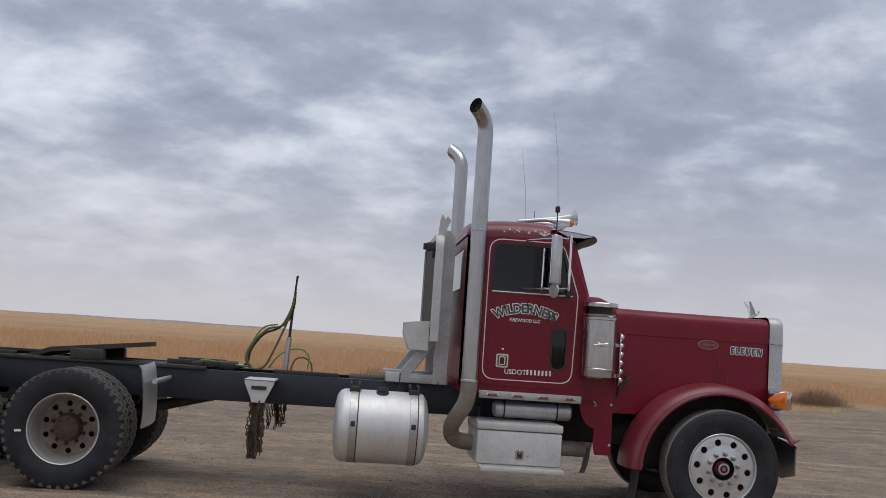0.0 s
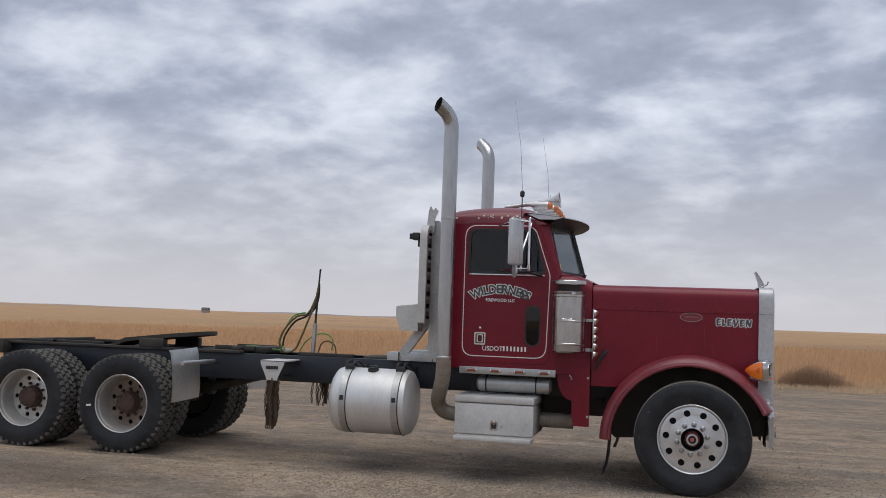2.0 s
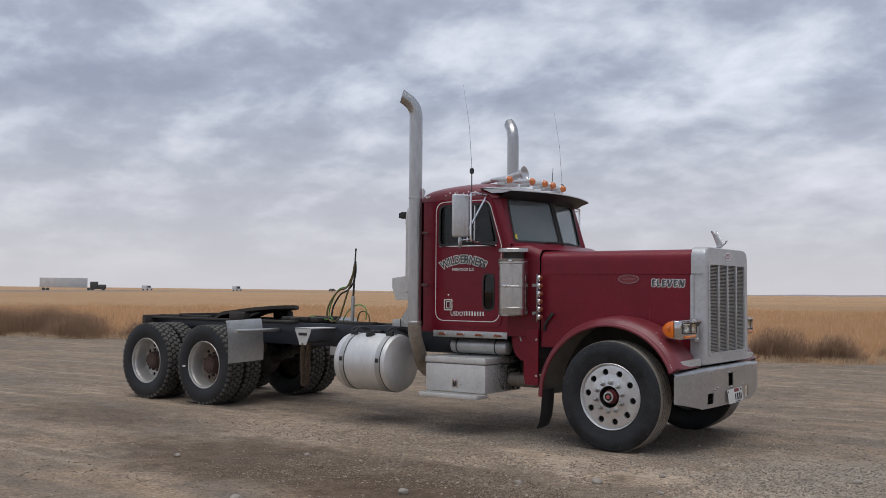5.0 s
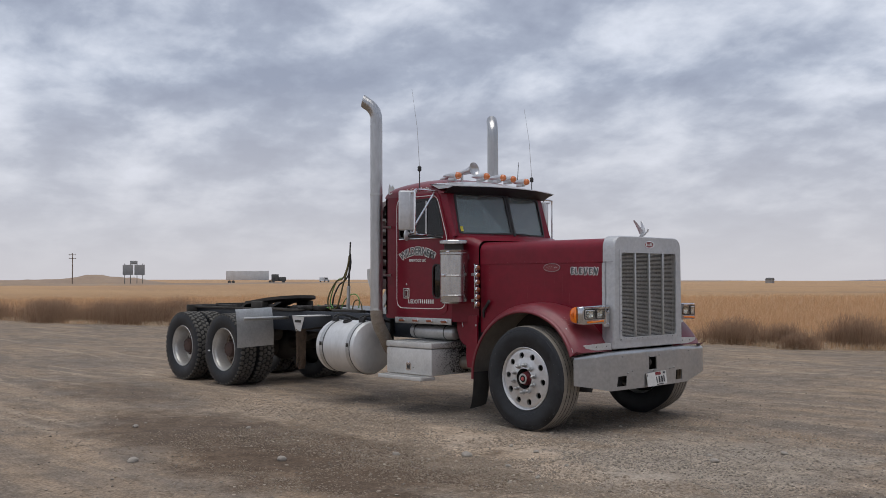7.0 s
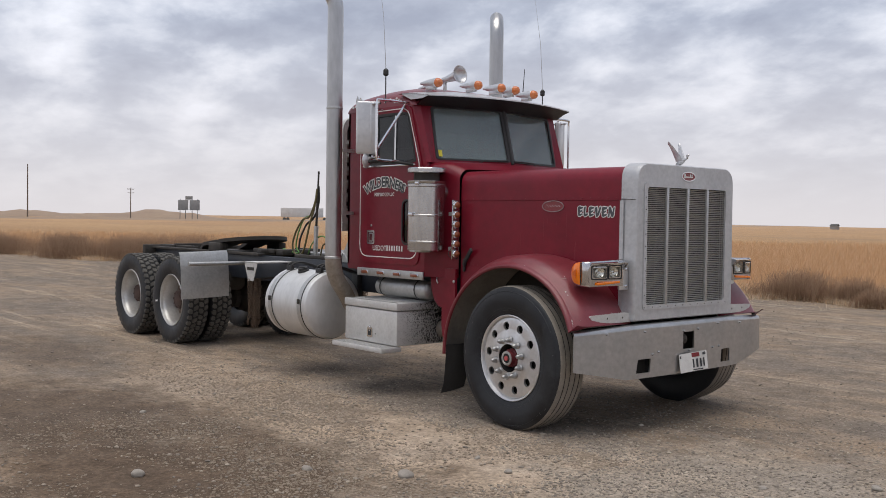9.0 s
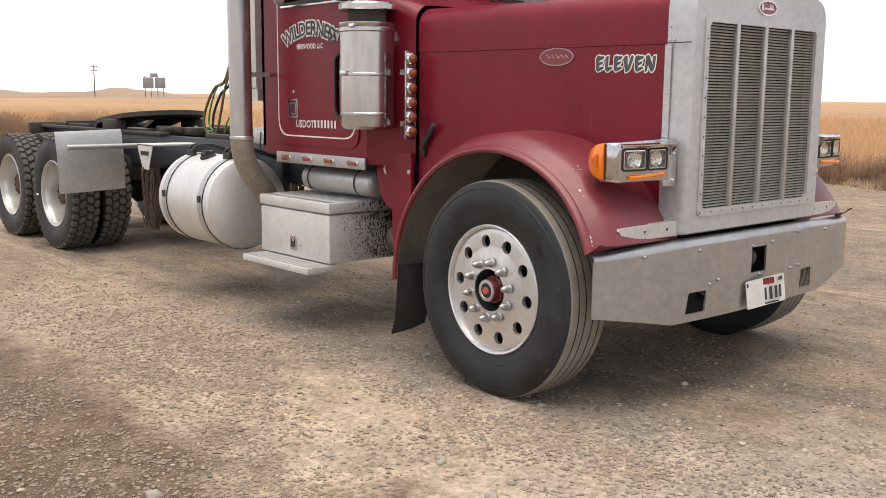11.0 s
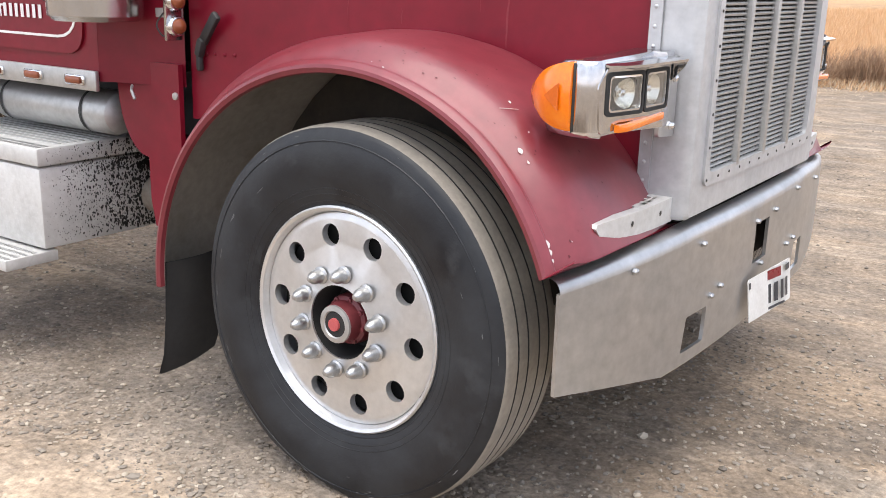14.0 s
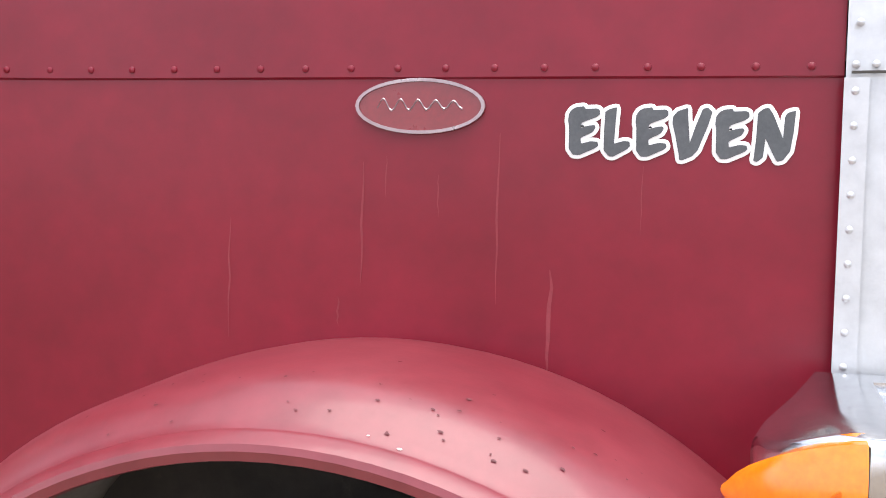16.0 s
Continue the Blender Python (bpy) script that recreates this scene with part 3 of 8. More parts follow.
def lug_tyre(parent, name="tyre", label="chunky lug-tread drive tyre"):
    bm = bmesh.new()
    R = 0.56
    half = [(0.315, -0.1), (0.335, -0.115), (0.38, -0.13), (0.44, -0.138), (0.49, -0.137), (0.52, -0.131), (0.538, -0.125), (0.547, -0.112), (0.547, -0.05)]
    prof = half + [(r, -h) for r, h in half[::-1]]
    lathe(bm, prof, (0, 0, 0), (0, 1, 0), 64, False, lambda i, j: 1 if 6 <= i <= len(prof) - 8 else 0)
    for v in bm.verts:
        v.co.z = max(v.co.z, -0.552)
    tyre = part(name, bm, [TYRE_SIDE, GROOVE], parent, label)
    # tread: rows of broad blocks, wider at the foot, with dark gaps between them
    bm = bmesh.new()
    n = 42
    rows_ = ((-0.128, -0.076, 0.0), (-0.066, -0.005, 0.5), (0.005, 0.066, 0.0), (0.076, 0.128, 0.5))
    for i in range(n):
        for j, (y0, y1, lead) in enumerate(rows_):
            mt = pose(0, 0, 0, 0, 360 / n * (i + lead), 0)
            w = 0.034 + 0.002 * ((i * 7 + j * 3) % 3 - 1)
            top, ym, hw = (R if j in (1, 2) else R - 0.004), (y0 + y1) / 2, (y1 - y0) / 2
            tilt_ = 0.30 if j % 2 else -0.30
            foot = [(-hw, -0.62 * w), (-0.35 * hw, -w), (hw, -0.62 * w), (hw, 0.62 * w), (0.35 * hw, w), (-hw, 0.62 * w)]
            rr = []
            for rad, q in ((0.540, 1.0), (top - 0.003, 0.93), (top, 0.86)):
                rr.append([mt @ Vector((rad, ym + u * q, v * q + u * tilt_)) for u, v in foot])
            ring_rows(bm, rr, True, False, True)
    for i in range(n):
        for s in (-1, 1):
            mt = pose(0, 0, 0, 0, 360 / n * (i + (0 if s < 0 else 0.5)), 0)
            rr = [[mt @ Vector((x_, s * y_, z_)) for x_, z_ in ((0.515, -0.010), (0.549, -0.022), (0.549, 0.022), (0.515, 0.010))] for y_ in (0.118, 0.131)]
            ring_rows(bm, rr)
    for v in bm.verts:
        v.co.z = max(v.co.z, -0.552)
    part("tread", bm, LUG_TREAD, tyre, "dusty tread blocks", kind="stuff")
    return tyre


def dual_wheel(name, label, disc_mat, disc_label):
    """Two lug tyres side by side on a deep-dished wheel; its outer face looks to -y."""
    bm = bmesh.new()
    lathe(bm, [(0.312, -0.088), (0.319, -0.118), (0.329, -0.124), (0.334, -0.119), (0.334, -0.11), (0.320, -0.1), (0.306, -0.08), (0.298, -0.04), (0.285, 0.02), (0.272, 0.075), (0.268, 0.10)], (0, 0, 0), (0, 1, 0), 64)
    e = part(name, bm, RIM_REAR, truck, label)
    lug_tyre(e)
    lug_tyre(e).matrix_local = pose(0, 0.325, 0, 0, 3, 0)
    bm = bmesh.new()
    disc_with_holes(bm, 0.1, 0.27, lambda r: 0.085 - 0.012 * min(1, max(0, (0.2 - r) / 0.03)), 10, 0.027, 0.222, off=0.1, depth=0.015)
    part("disc", bm, disc_mat, e, disc_label)
    bm = bmesh.new()
    lathe(bm, [(0.135, 0.09), (0.132, 0.05), (0.118, 0.0), (0.112, -0.03), (0.10, -0.036), (0.0, -0.036)], (0, 0, 0), (0, 1, 0), 28)
    for i in range(8):
        a = 2 * math.pi * i / 8 + 0.2
        hex_nut(bm, (0.09 * math.cos(a), -0.034, 0.09 * math.sin(a)), (0, -1, 0), 0.009, 0.016, False)
    part("axle_hub", bm, HUB_RUST, e, "rusty axle hub")
    bm = bmesh.new()
    hex_nut(bm, (0, 0, 0), (0, -1, 0), 0.016, 0.04, False)
    nut = part("lug_nut", bm, HUB_RUST, e)
    nut.matrix_local = pose(0.155, 0.074, 0)
    for i in range(1, 10):
        a = 2 * math.pi * i / 10
        share(nut, pose(0.155 * math.cos(a), 0.074, 0.155 * math.sin(a)), e)
    bm = bmesh.new()
    lathe(bm, [(0.26, 0.14), (0.26, 0.34), (0.1, 0.34)], (0, 0, 0), (0, 1, 0), 28)
    part("brake_drum", bm, GREASE, e)
    return e


front = steer_wheel("steer_wheel", "ribbed steer tyre on a polished ten-hole aluminium wheel")
front.matrix_basis = pose(0, -1.01, 0.535, 0, 14, -1.5)
copy_thing(front, pose(0, 1.01, 0.535, 0, 30, 178.5))
mid = dual_wheel("drive_wheel", "lug-tread dual drive tyres on a brown dirty wheel", RIM_BROWN, "brown mud-stained wheel disc")
small = Matrix.Scale(0.97, 4)
mid.matrix_basis = pose(-6.13, -0.955, 0.535, 0, 20, 0) @ small
copy_thing(mid, pose(-6.13, 0.955, 0.535, 0, 50, 180))
rear = dual_wheel("drive_wheel", "lug-tread dual drive tyres on a dusty silver wheel", RIM_REAR, "dusty aluminium wheel disc")
rear.matrix_basis = pose(-7.38, -0.955, 0.535, 0, 5, 0) @ small
copy_thing(rear, pose(-7.38, 0.955, 0.535, 0, 80, 180))
bm = bmesh.new()
mt = pose(-6.13, -0.955, 0.535, 0, -5, 0) @ small
box(bm, -0.43, -0.37, -0.1405, -0.137, -0.011, 0.011, 0, mt)
part("paint_mark", bm, WHITE, truck, "white paint mark on the tyre wall")

# cab ------------------------------------------------------------------
CW = 0.88
cab = truck
WIN = rounded([(-2.285, 2.085), (-1.485, 2.105), (-1.60, 2.545), (-2.285, 2.545)], [0.05, 0.035, 0.07, 0.09])
OVAL = rounded([(-1.665, 1.365), (-1.535, 1.365), (-1.535, 1.75), (-1.665, 1.75)], 0.064, 8)
WIN_BIG = rounded([(-2.30, 2.07), (-1.468, 2.09), (-1.588, 2.56), (-2.30, 2.56)], [0.05, 0.035, 0.07, 0.09])
OVAL_BIG = rounded([(-1.68, 1.35), (-1.52, 1.35), (-1.52, 1.765), (-1.68, 1.765)], 0.075, 8)
SIDE = rounded([(-2.55, 1.10), (-1.36, 1.10), (-1.34, 2.09), (-1.56, 2.63), (-2.55, 2.63)], [0.04, 0, 0, 0, 0.02])
DOOR = rounded([(-2.36, 1.17), (-1.43, 1.17), (-1.405, 2.09), (-1.575, 2.615), (-2.36, 2.615)], [0.1, 0.1, 0.03, 0.07, 0.12])
STRIPE_O = rounded([(-2.335, 1.225), (-1.455, 1.225), (-1.43, 2.08), (-1.60, 2.59), (-2.335, 2.59)], [0.12, 0.12, 0.03, 0.1, 0.13])
STRIPE_I = rounded([(-2.326, 1.234), (-1.464, 1.234), (-1.439, 2.078), (-1.607, 2.581), (-2.326, 2.581)], [0.115, 0.115, 0.03, 0.095, 0.125])
for s in (-1, 1):
    holes = [WIN_BIG, OVAL_BIG] if s < 0 else [WIN_BIG]
    bm = bmesh.new()
    panel(bm, SIDE, holes, side(s * CW), k(0, -s * 0.03, 0))
    part("side_panel", bm, RED, cab)
    bm = bmesh.new()
    panel(bm, DOOR, [WIN, OVAL] if s < 0 else [WIN], side(s * (CW + 0.010)), k(0, -s * 0.012, 0))
    door = part("door", bm, RED, cab, "dark red door with a thin white pinstripe")
    bm = bmesh.new()
    panel(bm, STRIPE_O, [STRIPE_I], side(s * (CW + 0.0125)), k(0, -s * 0.0025, 0))
    part("pinstripe", bm, WHITE, door, "thin white pinstripe")
    bm = bmesh.new()
    panel(bm, rounded([(-2.295, 2.075), (-1.476, 2.096), (-1.593, 2.555), (-2.295, 2.555)], [0.05, 0.035, 0.07, 0.09]), [rounded([(-2.27, 2.10), (-1.506, 2.12), (-1.613, 2.53), (-2.27, 2.53)], [0.05, 0.03, 0.06, 0.08])], side(s * (CW + 0.0135)), k(0, -s * 0.006, 0))
    part("window_seal", bm, BLACK, door)
    bm = bmesh.new()
    plate(bm, WIN, side(s * (CW - 0.008)), k(0, s * 0.005, 0))
    part("window_pane", bm, GLASS, door, "dark tinted glass")
    bm = bmesh.new()
    tube(bm, [(-1.80, s * (CW + 0.004), 2.09), (-1.795, s * (CW + 0.004), 2.545)], 0.009, 8)
    part("vent_bar", bm, CHROME, door)
    bm = bmesh.new()
    box(bm, -2.285, -1.49, s * (CW + 0.008), s * (CW + 0.02), 2.066, 2.082, 0.004) if s > 0 else box(bm, -2.285, -1.49, s * (CW + 0.02), s * (CW + 0.008), 2.066, 2.082, 0.004)
    part("belt_trim", bm, CHROME, door)
    if s < 0:
        bm = bmesh.new()
        plate(bm, OVAL, side(s * (CW - 0.004)), k(0, s * 0.005, 0))
        part("peep_window", bm, GLASS, door, "small dark oval window")
        bm = bmesh.new()
        panel(bm, OVAL_BIG, [OVAL], side(s * (CW + 0.016)), k(0, 0.012, 0))
        part("peep_window_seal", bm, BLACK, door)
    bm = bmesh.new()
    panel(bm, rect(-2.205, -2.085, 1.345, 1.475, 0.018), [rect(-2.19, -2.10, 1.36, 1.46, 0.012)], side(s * (CW + 0.02)), k(0, -s * 0.014, 0))
    h = part("door_handle", bm, CHROME, door, "chrome paddle door handle")
    bm = bmesh.new()
    plate(bm, rect(-2.19, -2.10, 1.36, 1.46, 0.012), side(s * (CW + 0.011)), k(0, s * 0.002, 0))
    part("handle_well", bm, RED_SHADE, h)
    bm = bmesh.new()
    panel(bm, rect(-2.178, -2.112, 1.368, 1.452, 0.010), [rect(-2.166, -2.124, 1.378, 1.442, 0.006)], side(s * (CW + 0.018)), k(0, -s * 0.006, 0))
    part("paddle", bm, CHROME, h, "chrome paddle")
    bm = bmesh.new()
    lathe(bm, [(0.013, 0), (0.012, 0.006), (0.0, 0.007)], (-2.145, s * (CW + 0.010), 1.52), (0, s, 0), 12)
    part("door_lock", bm, CHROME, door)

    # A pillar between side and windscreen, and the cowl's flank
    bm = bmesh.new()
    rows = []
    for t in np.linspace(0, 1, 8):
        a = Vector((-1.34 - 0.22 * t, s * CW, 2.09 + 0.54 * t))
        b = Vector((-1.345 - 0.125 * t, s * (0.785 - 0.0 * t), 2.09 + 0.53 * t))
        c = (a + b) / 2 + Vector((0.03, s * 0.02, 0))
        rows.append([tuple(a + Vector((-0.0, -s * 0.03, 0))), tuple(a), tuple(a * 0.4 + c * 0.6), tuple(c), tuple(b * 0.6 + c * 0.4), tuple(b), tuple(b + Vector((-0.04, 0, 0)))])
    ring_rows(bm, rows, True)
    part("a_pillar", bm, RED, cab)

# back wall
bm = bmesh.new()
panel(bm, rect(-CW, CW, 1.10, 2.66, 0.05), [rect(-0.6, 0.6, 2.1, 2.5, 0.06)], across(-2.55), k(0.03, 0, 0))
part("back_panel", bm, RED, cab)
bm = bmesh.new()
plate(bm, rect(-0.6, 0.6, 2.1, 2.5, 0.06), across(-2.54), k(0.006, 0, 0))
part("rear_window", bm, GLASS, cab, "tinted rear window")

# crowned roof
bm = bmesh.new()
HX = ((-2.565, 0.0), (-2.56, 0.06), (-2.545, 0.11), (-2.51, 0.15), (-2.45, 0.175), (-2.35, 0.192), (-2.2, 0.208), (-2.0, 0.218), (-1.82, 0.215), (-1.70, 0.19), (-1.60, 0.145), (-1.52, 0.085), (-1.47, 0.0))
rows = []
for x, h in HX:
    row = []
    for a in np.linspace(0, math.pi, 41):
        c, sn = math.cos(a), math.sin(a)
        n = 2 / 3.4
        y = -0.886 * math.copysign(abs(c) ** n, c)
        z = 2.60 + h * abs(sn) ** n + 0.012 * (1 - (y / 0.886) ** 2) * (h > 0.05)
        row.append((x, y, z))
    rows.append(row)
ring_rows(bm, rows, False)
roof = part("roof", bm, RED_FADED, cab, "dark red crowned roof with chipped paint")
chips = random.Random(4)
bm = bmesh.new()
for i in range(20):
    x = chips.choice((chips.uniform(-2.5, -2.42), chips.uniform(-2.2, -1.7), chips.uniform(-2.2, -1.75)))
    h = np.interp(x, [q[0] for q in HX], [q[1] for q in HX])
    a = chips.uniform(0.10, 0.26)
    n = 2 / 3.4
    y, z = -0.888 * math.cos(a) ** n, 2.60 + h * math.sin(a) ** n + 0.003
    r = chips.uniform(0.006, 0.02)
    nv = Vector((0, -math.cos(a) ** 1.2, math.sin(a) ** 0.8)).normalized()
    u, w = frame_of(nv)
    c = Vector((x, y, z)) + nv * 0.001
    bm.faces.new([bm.verts.new(c + (u * math.cos(q) * chips.uniform(0.5, 1.6) + w * math.sin(q) * chips.uniform(0.5, 1)) * r) for q in np.linspace(0, 2 * math.pi, 8, endpoint=False)])
part("paint_chips", bm, CHIP, roof, "bare grey patches where the roof paint has flaked", kind="stuff")


# split windscreen
def screen(s):
    o0, o1 = Vector((-1.345, s * 0.79, 2.09)), Vector((-1.47, s * 0.79, 2.62))
    c0, c1 = Vector((-1.165, 0, 2.09)), Vector((-1.315, 0, 2.63))
    return lambda u, v: tuple((o0 * (1 - u) + c0 * u) * (1 - v) + (o1 * (1 - u) + c1 * u) * v)


for s in (-1, 1):
    f = screen(s)
    bm = bmesh.new()
    panel(bm, rect(0, 1, 0, 1), [rounded([(0.035, 0.07), (0.965, 0.07), (0.965, 0.95), (0.05, 0.95)], 0.06)], f, k(-0.03, 0, 0))
    part("windscreen_frame", bm, RED, cab)
    bm = bmesh.new()
    panel(bm, rounded([(0.025, 0.055), (0.98, 0.055), (0.98, 0.965), (0.04, 0.965)], 0.06), [rounded([(0.055, 0.085), (0.95, 0.085), (0.95, 0.935), (0.07, 0.935)], 0.06)], lambda u, v: tuple(Vector(f(u, v)) + Vector((0.006, 0, 0))), k(-0.012, 0, 0))
    part("windscreen_seal", bm, BLACK, cab, "black rubber windscreen seal")
    bm = bmesh.new()
    plate(bm, rounded([(0.03, 0.06), (0.97, 0.06), (0.97, 0.96), (0.045, 0.96)], 0.06), lambda u, v: tuple(Vector(f(u, v)) + Vector((-0.012, 0, 0))), k(-0.006, 0, 0))
    part("windscreen", bm, SCREEN, cab, "tinted windscreen half")
    bm = bmesh.new()
    g = lambda u, v: Vector(f(u, v)) + Vector((0.03, 0, 0.01))
    tube(bm, [g(0.55, 0.0), g(0.60, 0.05), g(0.85, 0.06), g(1.0 if s > 0 else 0.95, 0.05)], 0.007, 6)
    part("wiper", bm, BLACK, cab, "black wiper arm")
bm = bmesh.new()
tube(bm, [(-1.162, 0, 2.10), (-1.308, 0, 2.61)], 0.016, 8)
part("centre_post", bm, BLACK, cab)
bm = bmesh.new()
f = screen(-1)
plate(bm, rect(0.07, 0.115, 0.11, 0.22, 0.0), lambda u, v: tuple(Vector(f(u, v)) + Vector((-0.003, 0, 0))), k(-0.002, 0, 0))
part("sticker", bm, YELLOW, cab, "yellow inspection sticker")

# cowl between cab and hood
bm = bmesh.new()
rows = []
for t in np.linspace(0, 1, 11):
    x = -1.36 + 0.348 * t
    w = 0.88 - 0.10 * (t ** 0.8)
    top = 2.095 - 0.072 * max(0.0, (t - 0.5) / 0.5) ** 1.2
    b = 1.08
    row = [(x, -w, b), (x, -w, 1.5), (x, -w, top - 0.10)]
    row += [(x, -w + 0.1 * (1 - math.cos(a)), top - 0.1 + 0.1 * math.sin(a)) for a in np.linspace(0.2, math.pi / 2, 6)]
    row += [(x, 0, top + 0.012)]
    row += [(x, -y, z) for _, y, z in row[:-1][::-1]]
    rows.append(row)
ring_rows(bm, rows, False)
part("cowl", bm, RED, cab)
for s in (-1, 1):
    # lower kick panel, cut round behind the tank
    bm = bmesh.new()
    arc = [(-1.345 + 0.155 * (1 - math.cos(a)), 1.075 - 0.26 * math.sin(a)) for a in np.linspace(0, math.pi / 2, 8)]
    plate(bm, [(-1.012, 0.56), (-1.012, 1.16), (-1.345, 1.16)] + arc + [(-1.19, 0.66), (-1.17, 0.56)], side(s * 0.815), k(0, -s * 0.02, 0))
    kick = part("kick_panel", bm, RED, cab, "red lower cowl panel")
    for z in (1.05, 0.66):
        bm = bmesh.new()
        lathe(bm, [(0.014, 0), (0.013, 0.006), (0.0, 0.008)], (-1.03, s * 0.815, z), (0, s, 0), 10)
        part("bolt", bm, ALU_DULL, kick)
bm = bmesh.new()
tube(bm, [(-1.215, -0.852, 1.075), (-1.20, -0.868, 1.06), (-1.19, -0.865, 1.035), (-1.205, -0.852, 1.03)], 0.006, 6)
part("hook", bm, ALU_DULL, cab, "small pale hook")
# floor, firewall and a dark interior with seats
bm = bmesh.new()
box(bm, -2.54, -1.36, -0.86, 0.86, 1.09, 1.13)
box(bm, -1.40, -1.37, -0.80, 0.80, 1.13, 2.02)
part("cab_floor", bm, BLACK, cab)
bm = bmesh.new()
rows = [[(x, y, z) for x, z in ((-1.38, 1.85), (-1.65, 1.80), (-1.66, 1.98), (-1.55, 2.06), (-1.38, 2.07))] for y in (-0.78, 0.78)]
ring_rows(bm, rows)
part("dashboard", bm, BLACK, cab)
for y in (-0.45, 0.45):
    bm = bmesh.new()
    box(bm, -2.25, -1.78, y - 0.24, y + 0.24, 1.45, 1.6, 0.05)
    box(bm, -2.38, -2.22, y - 0.24, y + 0.24, 1.5, 2.28, 0.06)
    box(bm, -2.37, -2.25, y - 0.13, y + 0.13, 2.27, 2.48, 0.05)
    part("seat", bm, SEATM, cab, "dark cloth seat")
bm = bmesh.new()
ring = [Vector((-1.72 + 0.09 * math.cos(a), 0.45 + 0.23 * math.sin(a), 2.0 + 0.2 * math.cos(a))) for a in np.linspace(0, 2 * math.pi, 25)]
tube(bm, ring, 0.014, 6)
tube(bm, [(-1.6, 0.45, 1.9), (-1.72, 0.45, 2.0)], 0.02, 8)
part("steering_wheel", bm, BLACK, cab)

# drop visor: bowed sheet, bright on top, with a dark underside running back to the windscreen
bm = bmesh.new()
rows_t, rows_u = [], []
for y in np.linspace(-0.905, 0.905, 19):
    q = (y / 0.905) ** 2
    xr, zr = -1.66 - 0.03 * q, 2.785 - 0.075 * q
    xf, zf = -1.13 - 0.17 * q, 2.690 - 0.012 * q
    rows_t.append([(xr - 0.05, y, zr - 0.002), (xr, y, zr + 0.010), (xr * 0.45 + xf * 0.55, y, zr * 0.42 + zf * 0.58 + 0.010), (xf, y, zf), (xf, y, zf - 0.010)])
    xw = -1.300 - 0.19 * abs(y)
    rows_u.append([(xf - 0.004, y, zf - 0.009), (xf * 0.5 + xw * 0.5, y, zf * 0.5 + 1.305), (xw, y, 2.600), (xw - 0.06, y, 2.605)])
ring_rows(bm, rows_t, False)
vis = part("sun_visor", bm, SATIN, cab, "brushed steel drop visor over the windscreen")
bm = bmesh.new()
ring_rows(bm, rows_u, False)
part("visor_underside", bm, BLACKTRIM, vis, "dark underside of the visor")
for s in (-1, 1):
    bm = bmesh.new()
    plate(bm, [(-1.69, 2.712), (-1.50, 2.700), (-1.303, 2.676), (-1.40, 2.655), (-1.56, 2.655)], side(s * 0.897), k(0, -s * 0.006, 0))
    part("visor_end", bm, SATIN, vis)

# amber roof lamps on bright bullet bodies
for i, (x, y, z) in enumerate(((-1.54, -0.63, 2.83), (-1.53, -0.15, 2.853), (-1.54, 0.16, 2.858), (-1.54, 0.35, 2.853), (-1.54, 0.60, 2.835))):
    bm = bmesh.new()
    lathe(bm, [(0.0, -0.22), (0.010, -0.215), (0.022, -0.16), (0.034, -0.08), (0.042, -0.01), (0.046, 0.02), (0.044, 0.03), (0.0, 0.03)], (x, y, z), (1, 0, -0.06), 18)
    box(bm, x - 0.12, x + 0.0, y - 0.022, y + 0.022, z - 0.06, z - 0.02, 0.008)
    b = part("roof_lamp", bm, SATIN, cab, "bullet-shaped chrome marker lamp")
    bm = bmesh.new()
    lathe(bm, [(0.043, 0.028), (0.042, 0.045), (0.034, 0.066), (0.018, 0.078), (0.0, 0.081)], (x, y, z), (1, 0, -0.06), 18)
    part("lens", bm, AMBER_ROOF, b, "amber lens")
# air horn
bm = bmesh.new()
lathe(bm, [(0.012, -0.60), (0.02, -0.59), (0.022, -0.40), (0.028, -0.2), (0.042, -0.08), (0.066, -0.015), (0.082, 0.0), (0.085, 0.006), (0.078, 0.004), (0.066, -0.012), (0.045, -0.028), (0.0, -0.036)], (-1.41, -0.45, 2.91), (1, 0, 0.14), 22)
for x in (-1.62, -1.92):
    box(bm, x - 0.015, x + 0.015, -0.462, -0.438, 2.78, 2.86, 0.004)
part("air_horn", bm, SATIN, cab, "long chrome air horn trumpet")
bm = bmesh.new()
tube(bm, [(-1.66, 0.60, 2.78), (-1.645, 0.612, 3.10)], [0.006, 0.003], 6)
part("short_antenna", bm, BLACK, cab)

